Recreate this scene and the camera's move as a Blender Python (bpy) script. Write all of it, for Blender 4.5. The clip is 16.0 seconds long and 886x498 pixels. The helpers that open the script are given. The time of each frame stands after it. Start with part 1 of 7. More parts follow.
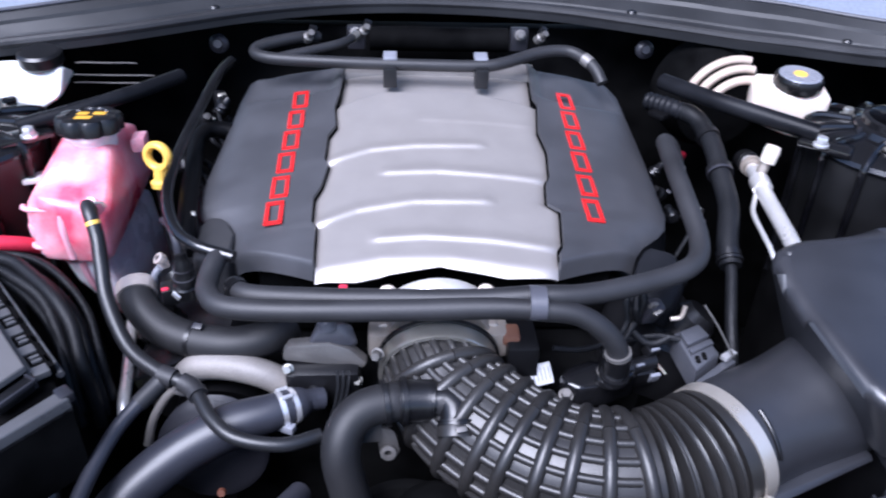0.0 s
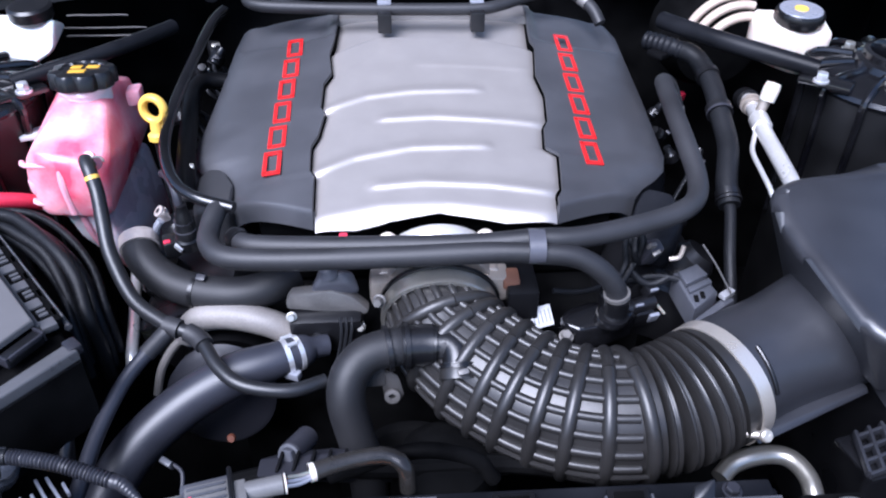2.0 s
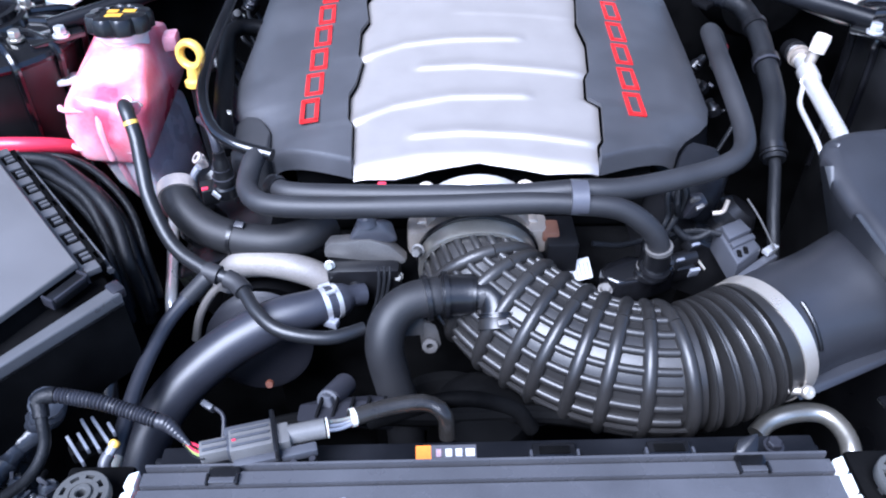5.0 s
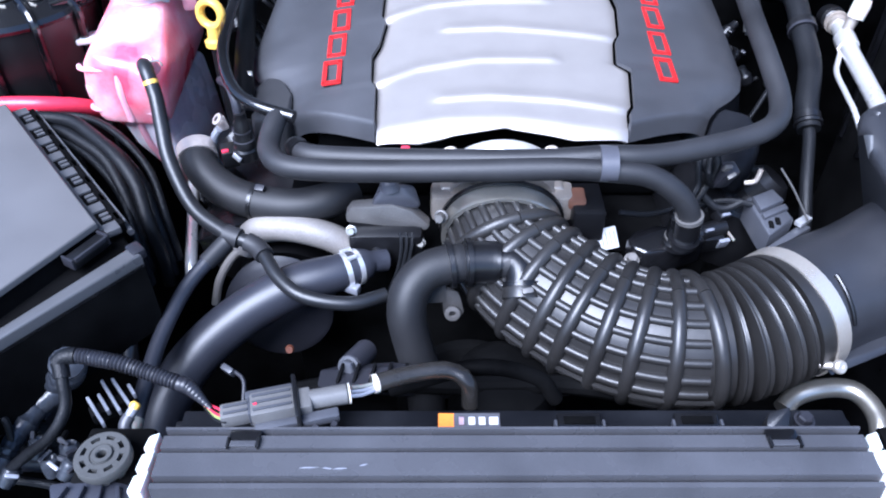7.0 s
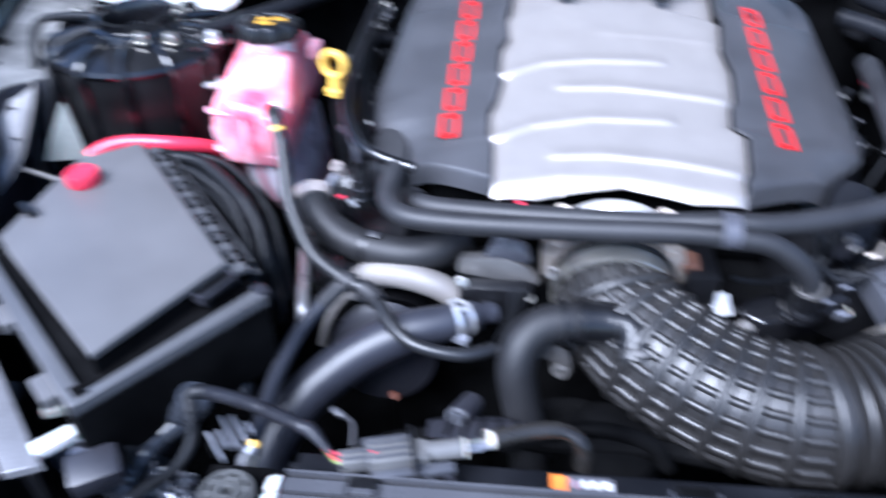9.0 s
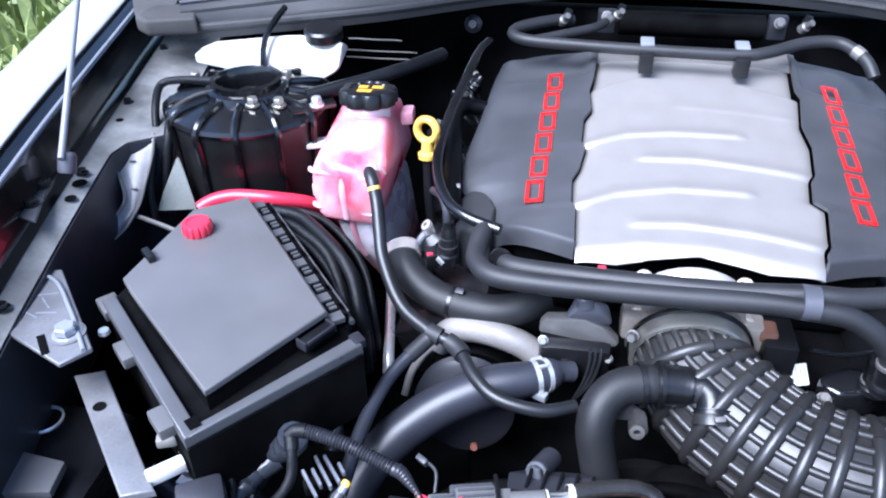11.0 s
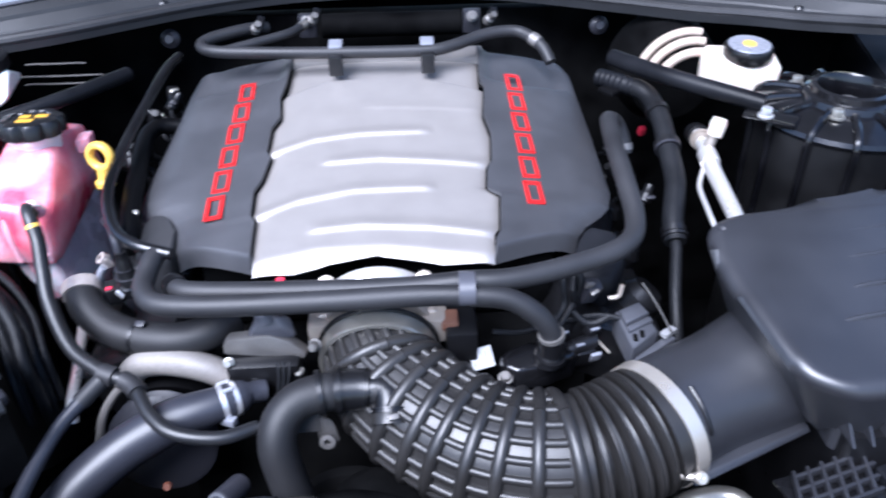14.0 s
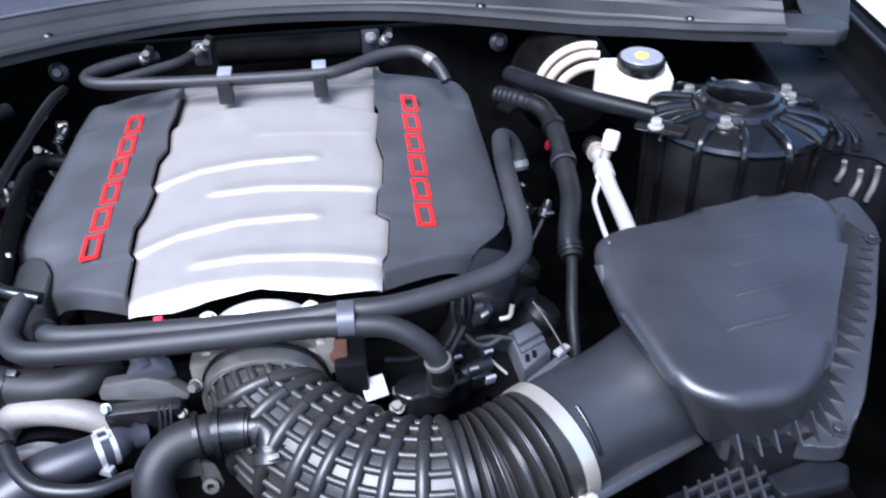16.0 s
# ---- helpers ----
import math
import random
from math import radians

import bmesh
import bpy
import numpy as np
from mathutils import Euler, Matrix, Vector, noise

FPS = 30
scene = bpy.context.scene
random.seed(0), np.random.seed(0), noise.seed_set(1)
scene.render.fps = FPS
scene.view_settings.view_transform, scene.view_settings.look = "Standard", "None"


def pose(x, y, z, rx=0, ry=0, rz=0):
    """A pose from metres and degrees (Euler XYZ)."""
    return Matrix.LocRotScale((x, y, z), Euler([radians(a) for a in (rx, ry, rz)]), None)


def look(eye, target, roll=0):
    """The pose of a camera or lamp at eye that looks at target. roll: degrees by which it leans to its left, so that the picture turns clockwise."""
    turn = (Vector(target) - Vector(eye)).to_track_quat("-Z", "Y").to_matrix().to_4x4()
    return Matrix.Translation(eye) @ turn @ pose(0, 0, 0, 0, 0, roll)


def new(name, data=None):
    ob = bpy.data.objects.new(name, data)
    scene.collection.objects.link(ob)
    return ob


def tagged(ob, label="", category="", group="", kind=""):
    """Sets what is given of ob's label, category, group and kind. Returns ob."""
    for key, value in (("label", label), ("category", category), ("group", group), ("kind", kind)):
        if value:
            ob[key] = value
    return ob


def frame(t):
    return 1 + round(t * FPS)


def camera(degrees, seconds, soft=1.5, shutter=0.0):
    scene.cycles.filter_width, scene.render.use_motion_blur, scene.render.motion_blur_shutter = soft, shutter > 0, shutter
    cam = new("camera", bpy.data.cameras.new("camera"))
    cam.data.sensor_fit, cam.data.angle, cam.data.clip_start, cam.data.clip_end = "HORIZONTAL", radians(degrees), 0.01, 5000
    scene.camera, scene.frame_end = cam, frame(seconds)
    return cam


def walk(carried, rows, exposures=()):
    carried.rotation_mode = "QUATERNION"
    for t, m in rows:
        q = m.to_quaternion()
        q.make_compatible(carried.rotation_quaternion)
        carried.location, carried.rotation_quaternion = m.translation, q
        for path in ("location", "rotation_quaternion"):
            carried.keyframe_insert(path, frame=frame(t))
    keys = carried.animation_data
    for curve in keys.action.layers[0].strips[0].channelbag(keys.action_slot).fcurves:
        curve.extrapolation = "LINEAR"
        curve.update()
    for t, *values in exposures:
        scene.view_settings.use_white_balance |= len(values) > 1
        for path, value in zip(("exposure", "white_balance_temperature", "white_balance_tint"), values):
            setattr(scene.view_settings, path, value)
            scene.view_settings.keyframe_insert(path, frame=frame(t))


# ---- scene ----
cam = camera(59.8, 16.0, soft=2.0, shutter=0.7)
PATH = [
    (0, (-0.037, 0.004, 1.3), (0.078, 1.676, 0.208), 2.1),
    (0.5, (-0.034, 0.012, 1.303), (0.153, 1.668, 0.198), 2.8),
    (1, (-0.029, 0.011, 1.306), (0.084, 1.665, 0.187), 0.9),
    (1.5, (-0.033, 0.006, 1.305), (0.057, 1.634, 0.146), 0.5),
    (2, (-0.033, -0.001, 1.3), (0.071, 1.595, 0.099), 0.6),
    (2.5, (-0.041, -0.007, 1.299), (0.041, 1.577, 0.082), 0.4),
    (3, (-0.049, -0.015, 1.296), (0.002, 1.556, 0.06), 0.3),
    (3.5, (-0.052, -0.01, 1.297), (0.038, 1.561, 0.062), 1.7),
    (3.7, (-0.05, -0.009, 1.299), (0.033, 1.555, 0.055), 1.4),
    (5.8, (-0.051, 0.003, 1.285), (-0.027, 1.533, -0.003), -0.1),
    (6, (-0.054, 0.001, 1.285), (-0.042, 1.532, -0.003), 0.0),
    (6.5, (-0.058, 0.004, 1.279), (-0.056, 1.503, -0.046), 0.5),
    (7, (-0.059, 0.007, 1.276), (-0.05, 1.492, -0.064), 0.2),
    (7.5, (-0.058, 0.01, 1.276), (-0.078, 1.48, -0.08), -0.9),
    (8, (-0.057, 0.012, 1.276), (-0.059, 1.478, -0.084), -0.2),
    (8.5, (-0.062, 0.013, 1.278), (-0.083, 1.489, -0.071), -0.7),
    (9, (-0.108, 0.008, 1.29), (-0.259, 1.554, 0.03), -0.4),
    (9.2, (-0.137, -0.006, 1.289), (-0.402, 1.563, 0.079), -0.5),
    (11.3, (-0.127, -0.028, 1.32), (-0.44, 1.59, 0.187), -1.2),
    (11.5, (-0.115, -0.026, 1.32), (-0.399, 1.603, 0.195), -0.7),
    (12, (-0.09, -0.028, 1.319), (-0.267, 1.626, 0.21), -0.8),
    (12.5, (-0.067, -0.024, 1.313), (-0.18, 1.629, 0.193), -1.4),
    (13, (-0.04, -0.017, 1.311), (-0.116, 1.634, 0.186), -1.9),
    (13.5, (-0.009, -0.009, 1.312), (-0.043, 1.641, 0.183), -2.0),
    (14, (0.041, 0.002, 1.309), (0.121, 1.646, 0.172), -0.9),
    (14.5, (0.068, 0.01, 1.309), (0.19, 1.667, 0.195), -1.9),
    (15, (0.083, 0.02, 1.312), (0.157, 1.679, 0.198), -3.3),
    (15.5, (0.109, 0.019, 1.31), (0.235, 1.699, 0.233), -2.2),
    (16, (0.117, 0.015, 1.305), (0.302, 1.673, 0.202), -1.8),
]
walk(cam, [(t, look(eye, target, roll)) for t, eye, target, roll in PATH], [(0, 2.26, 5500, 21), (2.0, 2.32, 5460, 20), (3.5, 2.74, 5290, 18), (6.0, 2.68, 5210, 17), (11.5, 2.74, 5360, 15), (14.0, 2.58, 5460, 17), (16, 2.65, 5460, 15)])

# ---- world, sun, exposure ----
world = bpy.data.worlds.new("sky")
scene.world = world
world.use_nodes = True
wn = world.node_tree
sky = wn.nodes.new("ShaderNodeTexSky")
sky.sky_type, sky.sun_disc = "NISHITA", False
sky.sun_elevation, sky.sun_rotation = radians(54), radians(217)
sky.air_density, sky.dust_density, sky.ozone_density = 1.2, 1.0, 1.5
wn.links.new(sky.outputs[0], wn.nodes["Background"].inputs[0])
wn.nodes["Background"].inputs[1].default_value = 0.042
sun = new("sun", bpy.data.lights.new("sun", "SUN"))
sun.data.energy, sun.data.angle, sun.data.color = 1.98, radians(42), (1.0, 0.98, 0.95)
sun.matrix_world = look((-1.75, -2.3, 3.95), (0, 0, 0))


# ---- materials ----
def mat(name, color, rough=0.5, metal=0.0, grain=400.0, bump=0.08, stain=0.25, coat=0.0, sss=0.0, vary=0.0, trans=0.0, spec=0.5, wear=0.1):
    """Colour, two scales of variation, roughness wear and a fine relief."""
    m = bpy.data.materials.new(name)
    m.use_nodes = True
    n, l = m.node_tree.nodes, m.node_tree.links
    b = n["Principled BSDF"]
    co = n.new("ShaderNodeTexCoord")
    fine, coarse = n.new("ShaderNodeTexNoise"), n.new("ShaderNodeTexNoise")
    fine.inputs["Scale"].default_value, fine.inputs["Detail"].default_value = grain, 3
    coarse.inputs["Scale"].default_value, coarse.inputs["Detail"].default_value = 14.0, 6
    for t in (fine, coarse):
        l.new(co.outputs["Object"], t.inputs["Vector"])
    r = n.new("ShaderNodeValToRGB")
    r.color_ramp.elements[0].position, r.color_ramp.elements[1].position = 0.32, 0.72
    lo = [c * (1 - stain) for c in color]
    hi = [min(1, c * (1 + stain * 0.6) + stain * 0.012) for c in color]
    r.color_ramp.elements[0].color, r.color_ramp.elements[1].color = (*lo, 1), (*hi, 1)
    l.new(coarse.outputs["Fac"], r.inputs["Fac"])
    mix = n.new("ShaderNodeMixRGB")
    mix.blend_type, mix.inputs["Fac"].default_value = "OVERLAY", 0.22
    l.new(r.outputs["Color"], mix.inputs["Color1"])
    l.new(fine.outputs["Fac"], mix.inputs["Color2"])
    out = mix.outputs["Color"]
    if vary:
        info, hsv, mp = n.new("ShaderNodeObjectInfo"), n.new("ShaderNodeHueSaturation"), n.new("ShaderNodeMapRange")
        mp.inputs["To Min"].default_value, mp.inputs["To Max"].default_value = 1 - vary, 1 + vary
        l.new(info.outputs["Random"], mp.inputs["Value"])
        l.new(mp.outputs["Result"], hsv.inputs["Value"])
        l.new(out, hsv.inputs["Color"])
        out = hsv.outputs["Color"]
    l.new(out, b.inputs["Base Color"])
    rr = n.new("ShaderNodeMapRange")
    rr.inputs["To Min"].default_value, rr.inputs["To Max"].default_value = max(0.03, rough - wear), min(1, rough + wear)
    l.new(coarse.outputs["Fac"], rr.inputs["Value"])
    l.new(rr.outputs["Result"], b.inputs["Roughness"])
    b.inputs["Specular IOR Level"].default_value = spec
    b.inputs["Metallic"].default_value = metal
    b.inputs["Coat Weight"].default_value = coat
    b.inputs["Coat Roughness"].default_value = 0.06
    if sss:
        b.inputs["Subsurface Weight"].default_value = sss
        b.inputs["Subsurface Radius"].default_value = (0.04, 0.012, 0.012)
        b.inputs["Subsurface Scale"].default_value = 0.6
    b.inputs["Transmission Weight"].default_value = trans
    if bump:
        bp = n.new("ShaderNodeBump")
        bp.inputs["Strength"].default_value, bp.inputs["Distance"].default_value = bump, 0.001
        l.new(fine.outputs["Fac"], bp.inputs["Height"])
        l.new(bp.outputs["Normal"], b.inputs["Normal"])
    return m


M_COVER = mat("cover_plastic", (0.045, 0.0455, 0.050), 0.43, grain=1000, bump=0.25, stain=0.2)
M_SILVER = mat("silver_paint", (0.372, 0.345, 0.326), 0.40, metal=0.55, grain=2500, bump=0.05, stain=0.05, wear=0.03)
M_RED = mat("red_badge", (0.6, 0.015, 0.015), 0.1, grain=600, bump=0.0, stain=0.08, coat=1.0, wear=0.04)
M_RUBBER = mat("rubber", (0.0175, 0.0175, 0.0195), 0.52, grain=900, bump=0.15, stain=0.3, spec=0.42)
M_DUCT = mat("duct_rubber", (0.0190, 0.0180, 0.0175), 0.36, grain=900, bump=0.1, stain=0.25)
M_BLACK = mat("black_plastic", (0.005, 0.005, 0.006), 0.3, grain=900, bump=0.1, stain=0.3)
M_GLOSS = mat("gloss_black_paint", (0.003, 0.003, 0.004), 0.18, grain=500, bump=0.02, stain=0.4, coat=0.3)
M_BOX = mat("airbox_plastic", (0.0205, 0.021, 0.0248), 0.37, grain=900, bump=0.2, stain=0.16, spec=0.75)
M_LID = mat("fuse_lid_plastic", (0.105, 0.102, 0.103), 0.38, grain=1500, bump=0.15, stain=0.1)
M_GREY = mat("grey_plastic", (0.075, 0.076, 0.09), 0.4, grain=900, bump=0.08, stain=0.25, vary=0.2)
M_ALU = mat("cast_aluminium", (0.50, 0.44, 0.38), 0.36, metal=0.55, grain=700, bump=0.3, stain=0.25)
M_CAST = mat("grey_casting", (0.2, 0.19, 0.18), 0.5, metal=0.6, grain=700, bump=0.3, stain=0.3)
M_SATIN = mat("satin_rubber", (0.023, 0.0245, 0.033), 0.42, grain=700, bump=0.06, stain=0.3)
M_BRIGHT = mat("bright_steel", (0.78, 0.78, 0.79), 0.3, metal=0.75, grain=900, bump=0.03, stain=0.12)
M_ZINC = mat("zinc_bolt", (0.5, 0.48, 0.43), 0.34, metal=0.85, grain=900, bump=0.05, stain=0.2)
M_WHITE = mat("white_plastic", (0.66, 0.66, 0.64), 0.38, grain=500, bump=0.02, stain=0.06, sss=0.2)
M_PINK = mat("coolant_tank_full", (0.83, 0.09, 0.16), 0.3, grain=250, bump=0.02, stain=0.12, sss=0.75)
M_HAZE = mat("tank_translucent", (0.72, 0.60, 0.70), 0.28, grain=250, bump=0.02, stain=0.2, sss=0.25, trans=0.1)
M_FROST = mat("frosted_pink", (0.78, 0.36, 0.43), 0.3, grain=250, bump=0.02, stain=0.15, sss=0.4)
M_YELLOW = mat("yellow_plastic", (0.76, 0.47, 0.08), 0.35, grain=500, bump=0.02, stain=0.08)
M_ORANGE = mat("orange_print", (0.6, 0.33, 0.03), 0.45, grain=500, bump=0.0, stain=0.1)
M_RIM = mat("fuse_box_rim", (0.08, 0.08, 0.084), 0.3, grain=1300, bump=0.12, stain=0.15)
M_CLAMP = mat("band_steel", (0.72, 0.66, 0.58), 0.32, metal=0.75, grain=900, bump=0.03, stain=0.12)
M_AMBER = mat("orange_label", (0.8, 0.22, 0.03), 0.45, grain=500, bump=0.0, stain=0.08)
M_CREAM = mat("cream_plastic", (0.6, 0.53, 0.46), 0.4, grain=500, bump=0.02, stain=0.08, sss=0.2)
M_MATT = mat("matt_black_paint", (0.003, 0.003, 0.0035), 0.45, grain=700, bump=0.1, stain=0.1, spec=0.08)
M_REDP = mat("red_plastic", (0.6, 0.03, 0.065), 0.35, grain=500, bump=0.03, stain=0.1)
M_BROWN = mat("brown_connector", (0.15, 0.07, 0.045), 0.45, grain=500, bump=0.05, stain=0.2)
M_SEAL = mat("cowl_plastic", (0.023, 0.0238, 0.026), 0.46, grain=1200, bump=0.15, stain=0.18, spec=0.3)
# near black, almost no sheen: the shade of hidden places as a colour
M_DARK = mat("shade_black", (0.0012, 0.0012, 0.0014), 0.7, grain=300, bump=0.2, stain=0.4, spec=0.03)
# pale silver in place of black gloss paint mirroring a bright sky
M_PAINT = mat("sky_pale_wing_paint", (0.72, 0.71, 0.68), 0.2, metal=0.25, grain=3000, bump=0.02, stain=0.05, coat=0.6)
# dust, and the stronger light on the left apron, in one colour
M_APRON = mat("lit_dusty_apron_paint", (0.20, 0.197, 0.19), 0.5, grain=140, bump=0.4, stain=0.7)
M_CAPEND = mat("weathered_cowl_end", (0.055, 0.052, 0.050), 0.7, grain=600, bump=0.2, stain=0.3, spec=0.3)
M_DISC = mat("dusty_rubber", (0.052, 0.052, 0.050), 0.6, grain=700, bump=0.3, stain=0.35, spec=0.3)
M_SMOKE = mat("smoky_sleeve", (0.022, 0.020, 0.018), 0.28, grain=160, bump=0.3, stain=0.5)
M_RUST = mat("rusty_steel", (0.10, 0.028, 0.012), 0.6, grain=400, bump=0.3, stain=0.4)
# assumed ground colour, kept dark so little light bounces into the bay
M_EARTH = mat("low_bounce_ground", (0.05, 0.05, 0.052), 0.85, grain=60, bump=0.4, stain=0.35)
M_TOWER = mat("satin_black_paint", (0.0045, 0.0045, 0.005), 0.38, grain=500, bump=0.03, stain=0.35)
M_DUSTY = mat("dusty_steel", (0.17, 0.168, 0.175), 0.42, metal=0.2, grain=300, bump=0.1, stain=0.3)
M_STRUT = mat("strut_grey", (0.28, 0.29, 0.33), 0.3, metal=0.3, grain=400, bump=0.0, stain=0.1)
M_RAD = mat("radiator_cover", (0.062, 0.063, 0.070), 0.27, grain=1000, bump=0.12, stain=0.2)
M_GRASS = mat("grass", (0.24, 0.30, 0.08), 0.8, grain=30, bump=0.3, stain=0.5)
M_LINER = mat("bonnet_liner", (0.10, 0.10, 0.105), 0.6, grain=500, bump=0.2, stain=0.2)
M_LEAF = mat("leaf", (0.36, 0.43, 0.14), 0.5, grain=60, bump=0.05, stain=0.3, vary=0.4)
M_MESH = mat("grille_mesh", (0.012, 0.0125, 0.015), 0.5, grain=800, bump=0.1, stain=0.2)
M_PRINT = mat("printed_label", (0.6, 0.6, 0.6), 0.45, grain=500, bump=0.0, stain=0.05)
M_LABEL = mat("grey_label", (0.07, 0.07, 0.08), 0.45, grain=500, bump=0.0, stain=0.05)
M_CONN = mat("connector_grey", (0.022, 0.022, 0.028), 0.4, grain=900, bump=0.08, stain=0.25, vary=0.2)
M_SHIELD = mat("pale_plastic", (0.2, 0.2, 0.18), 0.4, grain=300, bump=0.02, stain=0.15, sss=0.2)
M_PIPE = mat("aluminium_pipe", (0.72, 0.70, 0.68), 0.3, metal=0.6, grain=300, bump=0.05, stain=0.15)
M_PLUG = mat("plug_grey", (0.12, 0.117, 0.114), 0.38, grain=900, bump=0.12, stain=0.35, wear=0.15)
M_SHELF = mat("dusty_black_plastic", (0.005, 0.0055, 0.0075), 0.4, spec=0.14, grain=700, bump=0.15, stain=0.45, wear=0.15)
M_DULL = mat("dull_casting", (0.085, 0.08, 0.076), 0.5, metal=0.3, grain=500, bump=0.4, stain=0.4)
M_HOSE = mat("coolant_hose_rubber", (0.0105, 0.0105, 0.0118), 0.54, spec=0.4, grain=900, bump=0.15, stain=0.3)
M_HOSE2 = mat("satin_tube_rubber", (0.010, 0.0105, 0.012), 0.38, grain=900, bump=0.1, stain=0.3)
M_FOIL = mat("crinkled_foil", (0.42, 0.37, 0.34), 0.42, metal=0.35, grain=160, bump=0.6, stain=0.25)
M_WIRE = mat("wire_tape", (0.006, 0.0065, 0.008), 0.42, grain=700, bump=0.6, stain=0.4, spec=0.22)
M_CB = mat("blue_grey_plastic", (0.055, 0.057, 0.066), 0.38, grain=900, bump=0.08, stain=0.25)
M_WRAP = mat("crinkled_wrap", (0.022, 0.025, 0.032), 0.26, grain=120, bump=0.9, stain=0.6, wear=0.15)
M_REAR = mat("grey_brown_plastic", (0.12, 0.112, 0.106), 0.5, grain=700, bump=0.1, stain=0.2)
M_TAN = mat("tan_plating", (0.62, 0.50, 0.41), 0.35, metal=0.3, grain=400, bump=0.03, stain=0.15)
M_ARCH = mat("matt_casting", (0.20, 0.185, 0.172), 0.55, metal=0.1, grain=500, bump=0.3, stain=0.3)
# grey-blue base colour supplies most of the sky reflection
M_GLASS = mat("sky_tinted_glass", (0.34, 0.38, 0.46), 0.08, grain=200, bump=0.0, stain=0.02, trans=0.4)


def mottle(m, pale, scale, lo=0.35, hi=0.7):
    """Turns a material's broad variation into pale frosted blotches."""
    n = m.node_tree.nodes
    r = [q for q in n if q.bl_idname == "ShaderNodeValToRGB"][0]
    r.color_ramp.elements[0].position, r.color_ramp.elements[1].position = lo, hi
    r.color_ramp.elements[1].color = (*pale, 1)
    t = [q for q in n if q.bl_idname == "ShaderNodeTexNoise"][1]
    t.inputs["Scale"].default_value, t.inputs["Detail"].default_value = scale, 2.5


mottle(M_PINK, (0.86, 0.45, 0.51), 20.0, 0.34, 0.70)
mottle(M_HAZE, (0.86, 0.79, 0.84), 16.0, 0.36, 0.62)
mottle(M_SILVER, (0.385, 0.357, 0.338), 30.0, 0.3, 0.75)


def level(m, tint, z0, z1):
    """Coolant standing inside a translucent wall: the colour below a height."""
    n, l = m.node_tree.nodes, m.node_tree.links
    b = n["Principled BSDF"]
    src = b.inputs["Base Color"].links[0].from_socket
    co, xyz, mp, mix = n.new("ShaderNodeTexCoord"), n.new("ShaderNodeSeparateXYZ"), n.new("ShaderNodeMapRange"), n.new("ShaderNodeMixRGB")
    l.new(co.outputs["Object"], xyz.inputs[0])
    l.new(xyz.outputs["Z"], mp.inputs["Value"])
    mp.inputs["From Min"].default_value, mp.inputs["From Max"].default_value = z1, z0
    l.new(mp.outputs["Result"], mix.inputs["Fac"])
    l.new(src, mix.inputs["Color1"])
    mix.inputs["Color2"].default_value = (*tint, 1)
    l.new(mix.outputs["Color"], b.inputs["Base Color"])


level(M_HAZE, (0.48, 0.014, 0.025), 0.69, 0.755)


# ---- builders ----
def finish(bm, angle=0.6):
    bmesh.ops.recalc_face_normals(bm, faces=bm.faces)
    for f in bm.faces:
        f.smooth = True
    for e in bm.edges:
        if len(e.link_faces) == 2 and e.calc_face_angle(0) > angle:
            e.smooth = False


def mesh_of(name, bm, material, angle=0.6):
    finish(bm, angle)
    me = bpy.data.meshes.new(name)
    bm.to_mesh(me)
    bm.free()
    me.materials.append(material)
    return me


def thing(name, at, label, category, group="", kind=""):
    ob = new(name)
    ob.empty_display_size = 0.02
    ob.location = at
    return tagged(ob, label, category, group, kind)


def part(name, bm, material, parent, label="", angle=0.6):
    ob = new(name, mesh_of(name, bm, material, angle))
    ob.parent = parent
    root = parent
    while root.parent:
        root = root.parent
    if parent is root:
        ob.matrix_parent_inverse = Matrix.Translation(root.location).inverted()
    return tagged(ob, label)


def single(name, bm, material, label, category, group="", kind=""):
    """A thing of one mesh, with its origin at its base."""
    xs = np.array([v.co[:] for v in bm.verts])
    at = Vector(((xs[:, 0].min() + xs[:, 0].max()) / 2, (xs[:, 1].min() + xs[:, 1].max()) / 2, xs[:, 2].min()))
    bmesh.ops.translate(bm, verts=bm.verts, vec=-at)
    ob = new(name, mesh_of(name, bm, material))
    ob.location = at
    return tagged(ob, label, category, group, kind)


def smooth_line(pts, step=0.006):
    """Catmull-Rom through the points, at even steps."""
    p = [Vector(q) for q in pts]
    p = [p[0] * 2 - p[1]] + p + [p[-1] * 2 - p[-2]]
    out = []
    for i in range(1, len(p) - 2):
        a, b, c, d = p[i - 1:i + 3]
        n = max(2, int((c - b).length / step))
        for k in range(n):
            t = k / n
            out.append(0.5 * (2 * b + (c - a) * t + (2 * a - 5 * b + 4 * c - d) * t * t + (3 * b - a - 3 * c + d) * t ** 3))
    return out + [p[-2]]


